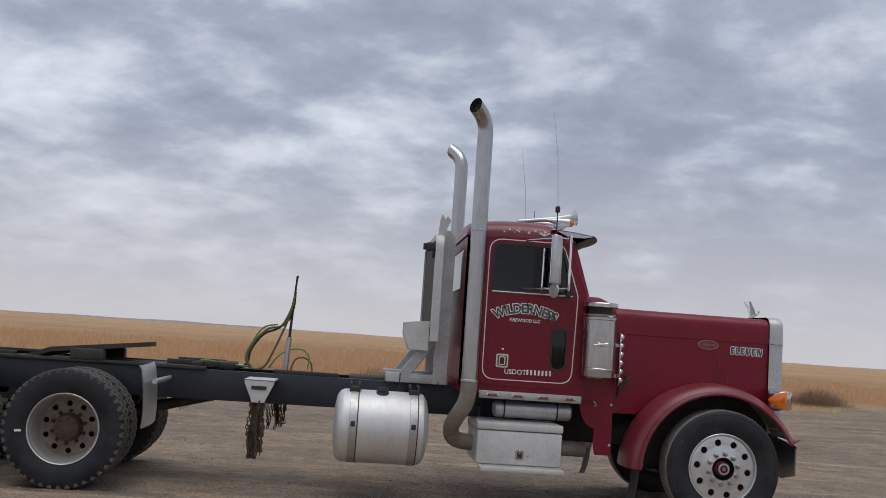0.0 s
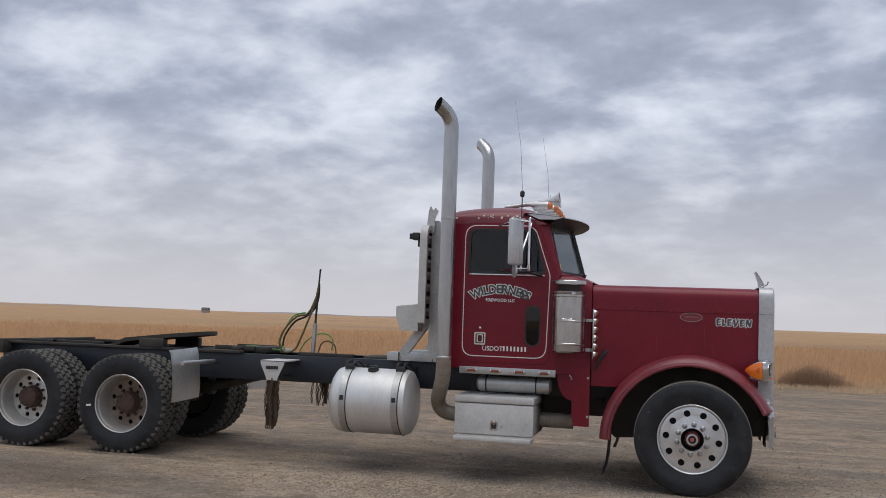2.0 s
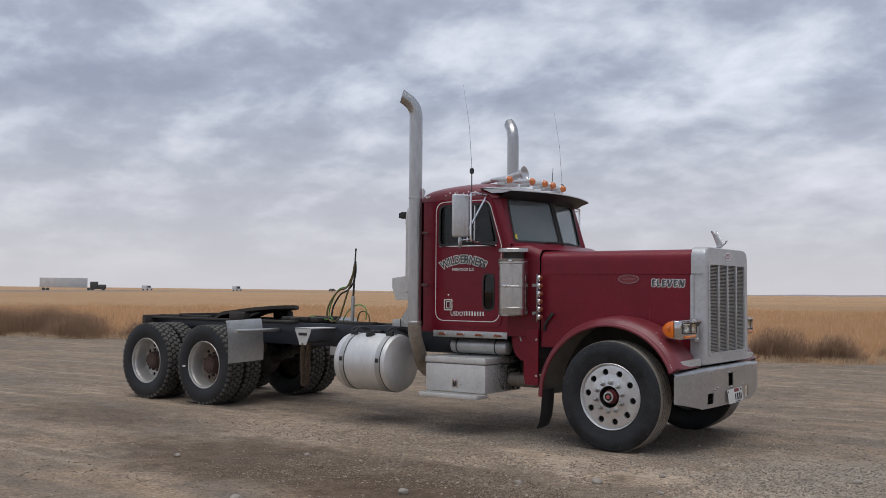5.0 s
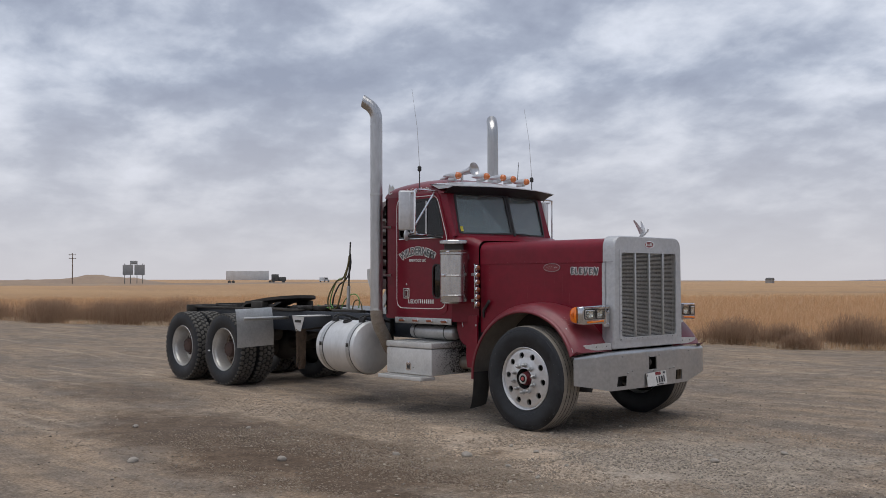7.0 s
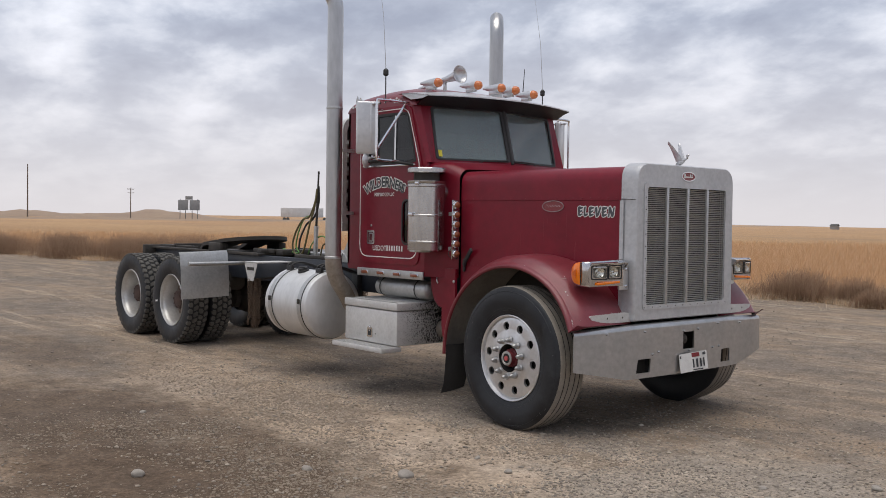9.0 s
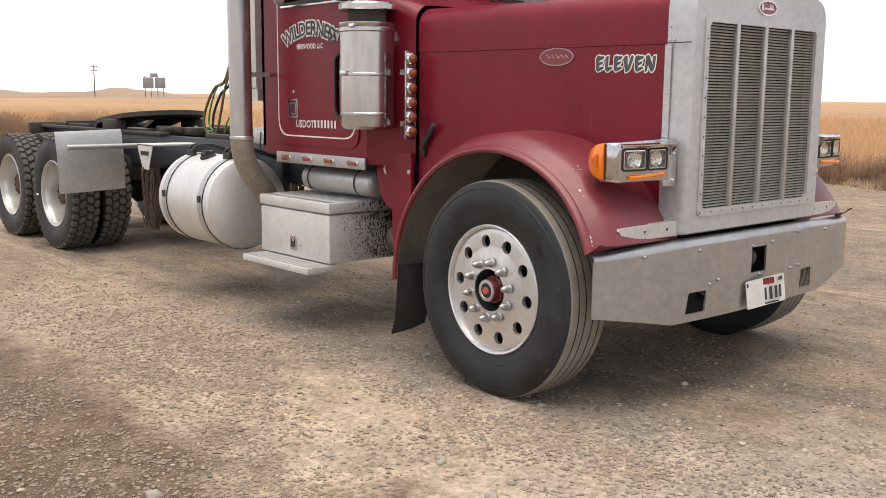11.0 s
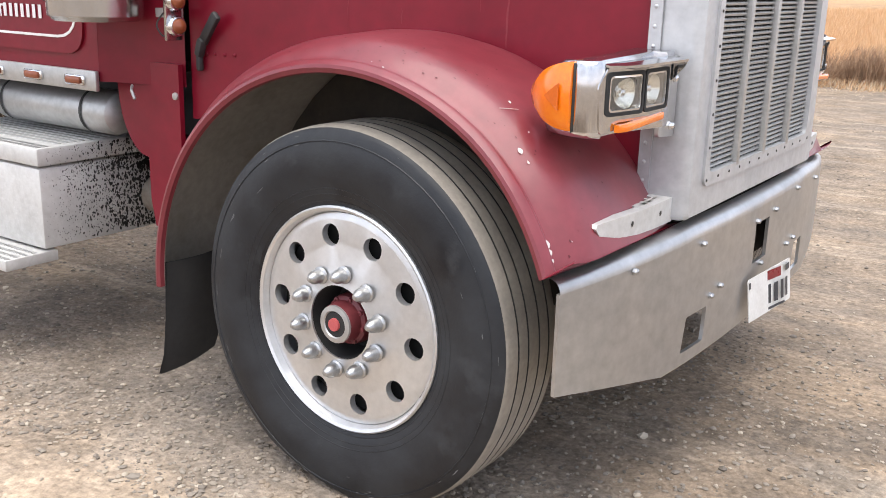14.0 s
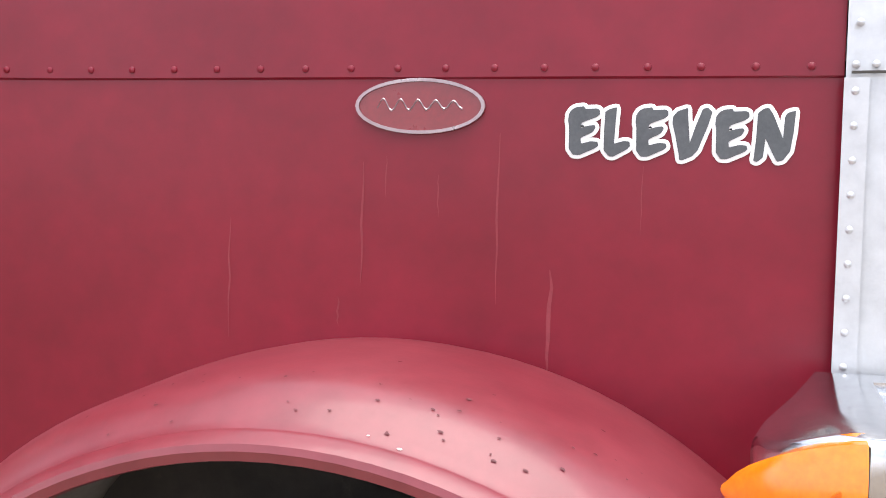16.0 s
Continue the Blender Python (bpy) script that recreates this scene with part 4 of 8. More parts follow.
# mirrors on tube arms, with whip antennas
for s in (-1, 1):
    px, py = -1.74, s * 1.245
    bm = bmesh.new()
    tube(bm, curve_pts([(-1.60, s * 0.885, 2.625), (-1.60, s * 1.0, 2.63), (-1.605, s * 1.20, 2.63), (-1.61, s * 1.235, 2.60), (-1.61, s * 1.235, 2.36), (-1.61, s * 1.235, 2.14), (-1.605, s * 1.20, 2.105), (-1.60, s * 1.0, 2.10), (-1.60, s * 0.885, 2.10)], 4), 0.012, 8)
    mir = part("mirror_bracket", bm, CHROME, cab, "chrome tube mirror bracket")
    arms = [((-1.98, s * 0.885, z0 - 0.01), (-1.75, s * 1.20, z1), 0.010) for z0, z1 in ((2.60, 2.60), (2.13, 2.12))]
    arms += [((-1.61, s * 1.20, z0), (-1.75, s * 1.23, z1), 0.010) for z0, z1 in ((2.60, 2.60), (2.13, 2.12))]
    arms += [((-1.74, s * 1.19, 2.13), (-1.64, s * 0.90, 2.61), 0.012), ((-1.70, s * 1.17, 2.09), (-1.70, s * 1.17, 2.63), 0.011)]
    for p0, p1, r in arms:
        bm = bmesh.new()
        tube(bm, [p0, p1], r, 8)
        part("mirror_arm", bm, CHROME, mir)
    mt = pose(px, py, 2.39, 0, 0, s * 28)
    bm = bmesh.new()
    box(bm, -0.028, 0.028, -0.098, 0.098, -0.235, 0.235, 0.022, mt, 3)
    box(bm, -0.004, 0.032, 0.02, 0.05, -0.205, 0.205, 0.008, mt, 2)
    part("mirror_head", bm, SATIN, mir, "tall stainless mirror head")
    bm = bmesh.new()
    box(bm, -0.033, -0.027, -0.085, 0.085, -0.22, 0.22, 0, mt)
    part("mirror_glass", bm, CHROME, mir, "mirror glass")
    bm = bmesh.new()
    lathe(bm, [(0.0, -0.03), (0.035, -0.026), (0.066, -0.008), (0.070, 0.0), (0.066, 0.006), (0.0, 0.008)], (px - 0.01, py, 2.10), (-1, s * 0.5, 0.0), 22)
    part("convex_mirror", bm, SATIN, mir, "round convex mirror")
    bm = bmesh.new()
    tube(bm, [(px + 0.01, py, 2.09), (px + 0.10, s * 1.12, 2.10), (-1.52, s * 0.89, 2.075)], 0.014, 8)
    part("spot_arm", bm, BLACK, mir)
    ax, ay = (-1.72, -1.06) if s < 0 else (-1.69, 0.92)
    bm = bmesh.new()
    tube(bm, [(ax, ay, 2.62), (ax, ay, 2.88)], 0.006, 6)
    lathe(bm, [(0.014, 2.865), (0.024, 2.875), (0.024, 2.915), (0.012, 2.93)], (ax, ay, 0), (0, 0, 1), 12, True)
    ant = part("antenna", bm, BLACK, cab, "whip antenna with a black loading coil")
    bm = bmesh.new()
    tube(bm, [(ax, ay, 2.92), (ax - 0.03, ay - 0.01, 3.4), (ax - 0.10, ay - 0.03, 3.86)], [0.0035, 0.0025, 0.0013], 5)
    part("whip", bm, ALU_DULL, ant)

# running strip with four amber lamps below the door
bm = bmesh.new()
box(bm, -2.35, -1.35, -0.905, -0.888, 1.045, 1.118, 0.004)
strip = part("lamp_strip", bm, ALU_DULL, cab, "dull aluminium strip with four amber lamps")
for x in (-2.22, -1.97, -1.72, -1.465):
    bm = bmesh.new()
    box(bm, x - 0.058, x + 0.058, -0.914, -0.904, 1.063, 1.099, 0.008)
    part("bezel", bm, CHROME, strip)
    bm = bmesh.new()
    box(bm, x - 0.044, x + 0.044, -0.924, -0.91, 1.068, 1.094, 0.008)
    part("lens", bm, AMBER_DARK, strip, "dusty amber lens")

# writing on the door
YD = -(CW + 0.013)


def arched(u, v):
    r = 0.62
    a = u / r
    return (-1.945 + (r + v) * math.sin(a * 0.835), YD, 1.885 - r + (r + v) * math.cos(a * 0.835))


lettering("WILDERNESS", 0.122, arched, (0, -0.000, 0), "lettering_outline", WHITE, cab, 0.0125, 1.02, label="arched white outlined lettering")
lettering("WILDERNESS", 0.122, arched, (0, -0.002, 0), "lettering", GREYV, cab, 0.003, 1.02, label="arched dark grey lettering")
lettering("FIREWOOD LLC", 0.046, lambda u, v: (-1.945 + u * 0.88, YD, 1.795 + v), (0, -0.001, 0), "lettering", WHITE, cab, 0.0012, 1.05)
lettering("USDOT", 0.068, lambda u, v: (-2.01 + u * 0.95, YD, 1.288 + v), (0, -0.001, 0), "lettering", WHITE, cab, 0.001, 1.0)
for i in range(7):
    x = -1.90 + i * 0.037
    bm = bmesh.new()
    box(bm, x, x + 0.018, YD - 0.002, YD, 1.290, 1.339)
    part("number_bar", bm, WHITE, cab, "white bar in place of a numeral")

# hood ------------------------------------------------------------------
def hood_w(x):
    return np.interp(x, [-1.0, -0.7, 0.0, 0.63], [0.765, 0.705, 0.652, 0.603])


bm = bmesh.new()
rows = []
for x in (-1.005, -0.98, -0.88, -0.8, -0.74, -0.68, -0.6, -0.5, -0.4, -0.3, -0.2, -0.1, 0.0, 0.1, 0.2, 0.3, 0.4, 0.48, 0.56, 0.6, 0.632):
    w = float(hood_w(x)) + (0.0 if x > -0.99 else -0.004)
    top = 2.005
    low = max(0.97, 0.49 + math.sqrt(max(0.0, 0.664 - 0.012 * min(1.0, max(0.0, (x + 0.1) / 0.3)) + 0.05 * min(1.0, max(0.0, (-0.3 - x) / 0.3)) - (x + 0.03) ** 2)))
    row = [(x, -w, low), (x, -w, 1.45), (x, -w, 1.7475), (x, -w - 0.004, 1.751), (x, -w - 0.003, 1.87)]
    row += [(x, -w - 0.003 + 0.105 * (1 - math.cos(a)), 1.90 + 0.105 * math.sin(a)) for a in np.linspace(0.05, math.pi / 2, 8)]
    row += [(x, -w * 0.4, top + 0.012), (x, -0.012, top + 0.02), (x, -0.006, top + 0.024)]
    row += [(x, -y, z) for _, y, z in row[::-1]]
    rows.append(row)
ring_rows(bm, rows, False)
hood = part("hood", bm, RED, truck, "long dark red hood with a riveted side seam", 25)
# pale runs of water down the flank
rs = random.Random(9)
for x, z0, z1, w in ((-0.36, 1.30, 1.51, .006), (-0.12, 1.40, 1.61, .007), (-0.08, 1.55, 1.62, .004), (0.11, 1.38, 1.66, .006), (0.200, 1.268, 1.44, .012), (0.01, 1.52, 1.59, .004), (-0.16, 1.33, 1.38, .006), (0.34, 1.50, 1.61, .003)):
    bm = bmesh.new()
    pts = [(x + rs.uniform(-w, w) * 0.3, z) for z in np.linspace(z0, z1, 7)]
    rowsA = [[(px - w * 0.32 * math.sin(math.pi * (i + .4) / 7), -float(hood_w(px)) - 0.0006, pz), (px + w * 0.32 * math.sin(math.pi * (i + .4) / 7), -float(hood_w(px)) - 0.0006, pz)] for i, (px, pz) in enumerate(pts)]
    ring_rows(bm, rowsA, False)
    part("water_streak", bm, STREAK, hood, "pale dried water streak")
# rivets
bm = bmesh.new()
lathe(bm, [(0.0066, 0), (0.006, 0.0025), (0.0035, 0.0042), (0.0, 0.0046)], (0, 0, 0), (0, -1, 0), 10)
riv = part("rivet", bm, RED, hood)
xs = [0.585 - i * 0.081 for i in range(20)]
riv.matrix_local = pose(xs[0], -float(hood_w(xs[0])) - 0.003, 1.765)
for x in xs[1:]:
    share(riv, pose(x, -float(hood_w(x)) - 0.003, 1.765), hood)
for x, z in ((-0.93, 1.20), (-0.90, 1.20), (-0.86, 1.20), (-0.82, 1.20), (-0.875, 1.71), (-0.875, 1.64), (-0.875, 1.565), (-0.905, 1.765)):
    share(riv, pose(x, -float(hood_w(x)) - 0.001, z), hood)
# hood latch: black rubber strap
bm = bmesh.new()
box(bm, -0.020, 0.018, -0.012, 0.010, 0.0, 0.135, 0.008, pose(-0.935, -0.768, 1.235, 0, 42, -8))
box(bm, -0.016, 0.016, -0.018, 0.012, -0.01, 0.055, 0.010, pose(-0.945, -0.772, 1.200, 0, 22, -8))
box(bm, -0.014, 0.012, -0.010, 0.010, -0.03, 0.03, 0.008, pose(-0.952, -0.768, 1.170, 0, 0, -8))
part("hood_latch", bm, BLACK, truck, "black rubber hood latch")

# name on the hood, and the maker's oval as a plain badge
YH = lambda x: -float(hood_w(x)) - 0.0015
# brush lettering: each letter a grey plate with a broad white outline, drawn on a small grid from its own corner
BRUSH_E = [(18, 20), (43, 5), (88, 0), (93, 15), (158, 12), (173, 20), (175, 45), (153, 63), (103, 82), (75, 95), (71, 123), (118, 110), (146, 107), (153, 120), (138, 147), (93, 170), (71, 183), (75, 215), (128, 200), (165, 203), (171, 225), (153, 240), (68, 280), (33, 280), (8, 245), (6, 115), (0, 85), (3, 45)]
BRUSH_L = [(3, 25), (28, 10), (66, 0), (61, 80), (55, 208), (108, 192), (138, 195), (143, 220), (128, 238), (53, 282), (28, 280), (0, 245), (0, 130)]
BRUSH_V = [(3, 50), (28, 20), (80, 2), (83, 60), (95, 198), (128, 90), (158, 8), (183, 0), (208, 25), (188, 100), (138, 240), (108, 275), (63, 295), (43, 298), (38, 260), (18, 160), (0, 90)]
BRUSH_N = [(15, 30), (45, 5), (70, 0), (95, 40), (147, 170), (153, 50), (165, 28), (207, 15), (200, 130), (185, 240), (150, 290), (120, 298), (100, 260), (58, 170), (48, 275), (20, 300), (0, 295), (10, 180)]
for loop, u0, v0 in ((BRUSH_E, 97, 65), (BRUSH_L, 297, 70), (BRUSH_E, 465, 70), (BRUSH_V, 662, 70), (BRUSH_E, 887, 77), (BRUSH_N, 1090, 70)):
    pts = [(0.391 + (u0 + u - 690) / 3480, 1.661 - (v0 + v - 219) / 3610) for u, v in rounded(loop, 6, 2)]
    bm = bmesh.new()
    ring = []
    for i, (x, z) in enumerate(pts):
        d = Vector((pts[(i + 1) % len(pts)][0] - pts[i - 1][0], 0, pts[(i + 1) % len(pts)][1] - pts[i - 1][1])).normalized()
        nrm = Vector((d.z, 0, -d.x))
        c = Vector((x, YH(x) - 0.0004, z))
        ring.append([c + nrm * a_ + Vector((0, b_, 0)) for a_, b_ in ((-0.0062, 0), (-0.0052, -0.0007), (0.0052, -0.0007), (0.0062, 0))])
    ring.append(ring[0])
    ring_rows(bm, ring, True, False, False)
    part("letter_outline", bm, WHITE, hood, "white outline of a letter")
    bm = bmesh.new()
    plate(bm, pts, lambda u, v: (u, YH(u) - 0.0014, v), k(0, -0.0008, 0))
    part("letter", bm, GREYV, hood, "dark grey brush letter")


def oval(a, b, n=36):
    return [(a * math.cos(q), b * math.sin(q)) for q in np.linspace(0, 2 * math.pi, n, endpoint=False)]


bm = bmesh.new()
BD = lambda u, v: (-0.024 + u, YH(-0.024 + u), 1.703 + v)
panel(bm, oval(0.110, 0.046), [oval(0.104, 0.0405)], BD, k(0, -0.006, 0))
part("side_badge", bm, BADGE_LINE, hood, "oval red badge with a pale rim")
bm = bmesh.new()
plate(bm, oval(0.104, 0.0405), BD, k(0, -0.003, 0))
part("badge_field", bm, BADGE, hood, "red enamel badge field")
# the script on it stays a plain wavy stroke
bm = bmesh.new()
wave = [(u, 0.002 + 0.010 * math.sin((u + 0.07) * 210) * (1 - 0.4 * (u + 0.07) / 0.14)) for u in np.linspace(-0.072, 0.072, 60)]
ring_rows(bm, [[(-0.024 + u, YH(-0.024 + u) - 0.0032, 1.703 + v - 0.0022), (-0.024 + u, YH(-0.024 + u) - 0.0048, 1.703 + v), (-0.024 + u, YH(-0.024 + u) - 0.0032, 1.703 + v + 0.0022)] for u, v in wave])
part("badge_stroke", bm, BADGE_LINE, hood, "pale wavy stroke on the badge")


# fenders ----------------------------------------------------------------
def fender_row(th, s, grow=0.0):
    """One cross-section of the fender at the angle th about the wheel, from the hood's flank out to the rolled lip."""
    fr = max(0.0, (math.radians(55) - th) / math.radians(40))
    bk = max(0.0, (th - math.radians(110)) / math.radians(80))
    out = 0.075 * min(1.2, fr) ** 1.4
    lip = 1.142 + out * 0.8 - 0.015 * min(1, bk)
    rl = 0.744 + 0.02 * min(1, bk)
    hi = 0.09 + 0.02 * min(1, bk)
    prof = [(0.56, hi - 0.03), (0.64, hi - 0.015), (0.72, hi), (0.80, hi + 0.004), (0.88, hi), (lip - 0.14, hi - 0.006), (lip - 0.10, hi - 0.02), (lip - 0.072, hi - 0.038), (lip - 0.054, hi - 0.056), (lip - 0.043, 0.0245), (lip - 0.036, 0.0215), (lip - 0.028, 0.0255), (lip - 0.018, 0.0235), (lip - 0.003, 0.012), (lip, 0.003), (lip - 0.004, -0.010), (lip - 0.018, -0.013)]
    cx, cz = -0.03, 0.49
    return [(cx + (rl + r + grow) * math.cos(th), s * y, cz + (rl + r + grow) * math.sin(th)) for y, r in prof]


for s in (-1, 1):
    bm = bmesh.new()
    ths = [math.radians(a) for a in np.linspace(24.5, 181, 48)]
    ring_rows(bm, [fender_row(t, s) for t in ths], False)
    fen = part("fender", bm, RED_FADED, truck, "faded red fender with a rolled lip and paint chips", 30)
    bm = bmesh.new()
    ring_rows(bm, [[(x, y * 0.997, z) for x, y, z in fender_row(t, s, -0.012)[:12]] for t in ths], False)
    part("fender_liner", bm, LINER, fen, "dusty grey inside of the fender")
    # apron in front, down to the bumper
    bm = bmesh.new()
    t0 = fender_row(ths[0], s)
    rowsA = []
    for q in np.linspace(0, 1, 5):
        rowsA.append([(x + (0.735 - x) * q * 0.9, y + s * 0.0 * q, z + (0.832 + 0.02 * i / 13 - z) * q) for i, (x, y, z) in enumerate(t0)])
    ring_rows(bm, rowsA, False)
    part("fender_nose", bm, RED, fen, "fender nose in a deeper red than the fender")
    # inner wheel-house wall
    bm = bmesh.new()
    arc = [(-0.03 + 0.785 * math.cos(a), 0.49 + 0.802 * math.sin(a)) for a in np.linspace(0.1, math.pi - 0.02, 20)]
    plate(bm, [(0.70, 0.55)] + arc + [(-0.76, 0.45)], side(s * 0.60), k(0, s * 0.01, 0))
    part("wheel_house", bm, GREASE, fen, "dark wheel-house wall")
    # rubber flap hanging from the fender's tail
    bm = bmesh.new()
    rowsA = []
    for z, dx in ((0.55, 0.0), (0.45, -0.005), (0.35, -0.012), (0.25, -0.03), (0.17, -0.06)):
        rowsA.append([(-0.80 + dx + 0.02 * math.sin(u * 3), s * (0.84 + 0.25 * u), z - 0.03 * u * (z < 0.3)) for u in np.linspace(0, 1, 6)])
    ring_rows(bm, rowsA, False)
    ring_rows(bm, [[(x + 0.008, y, z) for x, y, z in r] for r in rowsA], False)
    part("mud_flap", bm, RUBBER, fen, "black rubber flap behind the wheel")
    if s < 0:
        bm, bm2 = bmesh.new(), bmesh.new()
        rc = random.Random(21)
        for i in range(70):
            th = math.radians(rc.choice((rc.gauss(72, 14), rc.uniform(26, 60), rc.uniform(60, 120))))
            row = fender_row(th, s)
            dark = rc.random() < 0.86
            j = rc.randint(4, 7) if dark else rc.choice((rc.randint(5, 8), rc.randint(4, 6), 10))
            a, b = Vector(row[j]), Vector(row[j + 1])
            c = a.lerp(b, rc.random())
            nv = Vector((math.cos(th), -0.12 if j < 7 else -0.8, math.sin(th))).normalized()
            tang = Vector((-math.sin(th), 0, math.cos(th)))
            w = (b - a).normalized()
            r = rc.uniform(0.0009, 0.0034) * (1.0 if dark else 1.2)
            tgt = bm if dark else bm2
            tgt.faces.new([tgt.verts.new(c + nv * 0.0016 + (tang * math.cos(q) * rc.uniform(0.5, 1.7) + w * math.sin(q) * rc.uniform(0.4, 0.9)) * r) for q in np.linspace(0, 2 * math.pi, 7, endpoint=False)])
        for th, j, r in ((47, 7, 0.008), (44.5, 7, 0.004), (30, 10, 0.008), (28.5, 10, 0.006), (27, 11, 0.004), (56, 5, 0.004)):
            row = fender_row(math.radians(th), s)
            c = Vector(row[j])
            nv = Vector((math.cos(math.radians(th)), -0.7, math.sin(math.radians(th)))).normalized()
            tang = Vector((-math.sin(math.radians(th)), 0, math.cos(math.radians(th))))
            w = nv.cross(tang)
            bm2.faces.new([bm2.verts.new(c + nv * 0.003 + (tang * math.cos(q) * rc.uniform(0.9, 1.5) + w * math.sin(q) * rc.uniform(0.4, 0.8)) * r) for q in np.linspace(0, 2 * math.pi, 8, endpoint=False)])
        part("dark_specks", bm, DARKCHIP, fen, "dark chips in the fender paint", kind="stuff")
        part("pale_chips", bm2, CHIP, fen, "pale chips in the fender paint", kind="stuff")
        bm = bmesh.new()
        for a, b in ((56, 54),):
            r0 = fender_row(math.radians(a), s)[6]
            r1 = fender_row(math.radians(b), s)[5]
            tube(bm, [Vector(r0) + Vector((0.002, -0.001, 0.002)), Vector(r1) + Vector((0.003, -0.001, 0.003))], 0.0006, 4)
        part("scratch", bm, CHIP, fen)

# grille shell ------------------------------------------------------------
SO = rounded([(-0.625, 0.85), (0.625, 0.85), (0.615, 2.028), (-0.615, 2.028)], [0.02, 0.02, 0.13, 0.13], 8)
GO = rounded([(-0.515, 0.955), (0.515, 0.955), (0.515, 1.865), (-0.515, 1.865)], 0.03, 4)
bm = bmesh.new()
rows = []
for x, sc, dx in ((0.633, 1.0, 0), (0.70, 1.0, 0), (0.748, 1.0, 0), (0.768, 0.995, 0), (0.779, 0.982, 0)):
    rows.append([(x, u * sc, 1.45 + (v - 1.45) * sc) for u, v in SO])
ring_rows(bm, rows, True, False, False)
panel(bm, [(u * 0.982, 1.45 + (v - 1.45) * 0.982) for u, v in SO], [GO], across(0.779), k(-0.03, 0, 0))
bmesh.ops.remove_doubles(bm, verts=bm.verts, dist=0.0008)
shell = part("grille_shell", bm, SHELL, truck, "pale aluminium radiator grille shell", 30)
for s in (-1, 1):
    bm = bmesh.new()
    box(bm, 0.630, 0.665, s * 0.628 - 0.002, s * 0.628 + 0.002, 0.90, 1.745, 0)
    part("shell_flange", bm, SHELL, shell)
bm = bmesh.new()
lathe(bm, [(0.006, 0), (0.0055, 0.0025), (0.003, 0.0045), (0.0, 0.005)], (0, 0, 0), (0, -1, 0), 10)
sriv = part("shell_rivet", bm, SHELL, shell)
zs = [1.725 - i * 0.0515 for i in range(16)]
sriv.matrix_local = pose(0.646, -0.629, zs[0])
for z in zs[1:]:
    share(sriv, pose(0.646, -0.629, z), shell)
for x, z in ((0.646, 1.765), (0.674, 1.765), (0.650, 1.827)):
    share(sriv, pose(x, -0.622, z), shell)
bm = bmesh.new()
box(bm, 0.64, 0.772, -0.629, -0.6255, 1.751, 1.755, 0)
part("shell_seam", bm, GREASE, shell)
bm = bmesh.new()
GF = rounded([(-0.535, 0.935), (0.535, 0.935), (0.535, 1.885), (-0.535, 1.885)], 0.035, 4)
panel(bm, GF, [rounded([(-0.5, 0.97), (0.5, 0.97), (0.5, 1.85), (-0.5, 1.85)], 0.03, 4)], across(0.787), k(-0.02, 0, 0))
part("grille_frame", bm, SHELL, shell, "bright grille surround with small screws")
bm = bmesh.new()
lathe(bm, [(0.0045, 0), (0.004, 0.002), (0.0, 0.003)], (0, 0, 0), (1, 0, 0), 8)
sc = part("frame_screw", bm, GREASE, shell)
sc.matrix_local = pose(0.787, -0.517, 0.953)
for i in range(1, 12):
    share(sc, pose(0.787, -0.517 + 1.034 * i / 11, 0.953), shell)
for i in range(1, 10):
    share(sc, pose(0.787, -0.517, 0.953 + 0.91 * i / 10), shell)
for y in (-0.255, 0.0, 0.255):
    bm = bmesh.new()
    box(bm, 0.765, 0.788, y - 0.013, y + 0.013, 0.96, 1.86, 0.004)
    part("grille_bar", bm, ALU_DULL, shell, "vertical grille bar")
# punched louvre sheet: each louvre row is a piece
bm = bmesh.new()
n = 62
box(bm, -0.005, 0.005, -0.51, 0.51, -0.0028, 0.0028, 0, pose(0, 0, 0, 0, 28, 0))
lou = part("louvre", bm, ALU_DULL, shell, "thin horizontal louvre")
lou.matrix_local = pose(0.768, 0, 0.968)
for i in range(1, n):
    share(lou, pose(0.768, 0, 0.968 + 0.888 * i / n), shell)
bm = bmesh.new()
for y in np.linspace(-0.5, 0.5, 37):
    box(bm, 0.7655, 0.7675, y - 0.0013, y + 0.0013, 0.96, 1.86)
part("louvre_web", bm, GREASE, shell, "web between the louvre slots", kind="stuff")
bm = bmesh.new()
box(bm, 0.70, 0.712, -0.53, 0.53, 0.94, 1.88)
part("radiator_core", bm, GROOVE, shell, "dark radiator core")
# front badge, plain
bm = bmesh.new()
BF = lambda u, v: (0.779, u, 1.943 + v)
panel(bm, oval(0.085, 0.037), [oval(0.079, 0.031)], BF, k(0.006, 0, 0))
part("front_badge", bm, CHROME, shell, "oval red badge with a chrome rim")
bm = bmesh.new()
plate(bm, oval(0.079, 0.031), BF, k(0.003, 0, 0))
part("front_badge_field", bm, BADGE, shell)
bm = bmesh.new()
for u0, u1, v0, v1 in ((-0.055, -0.04, -0.014, 0.018), (-0.034, 0.055, -0.008, 0.001), (0.02, 0.028, 0.0, 0.018), (0.04, 0.047, 0.0, 0.017)):
    plate(bm, rect(u0, u1, v0, v1), lambda u, v: (0.782, u, 1.943 + v), k(0.002, 0, 0))
part("front_badge_bars", bm, WHITE, shell)
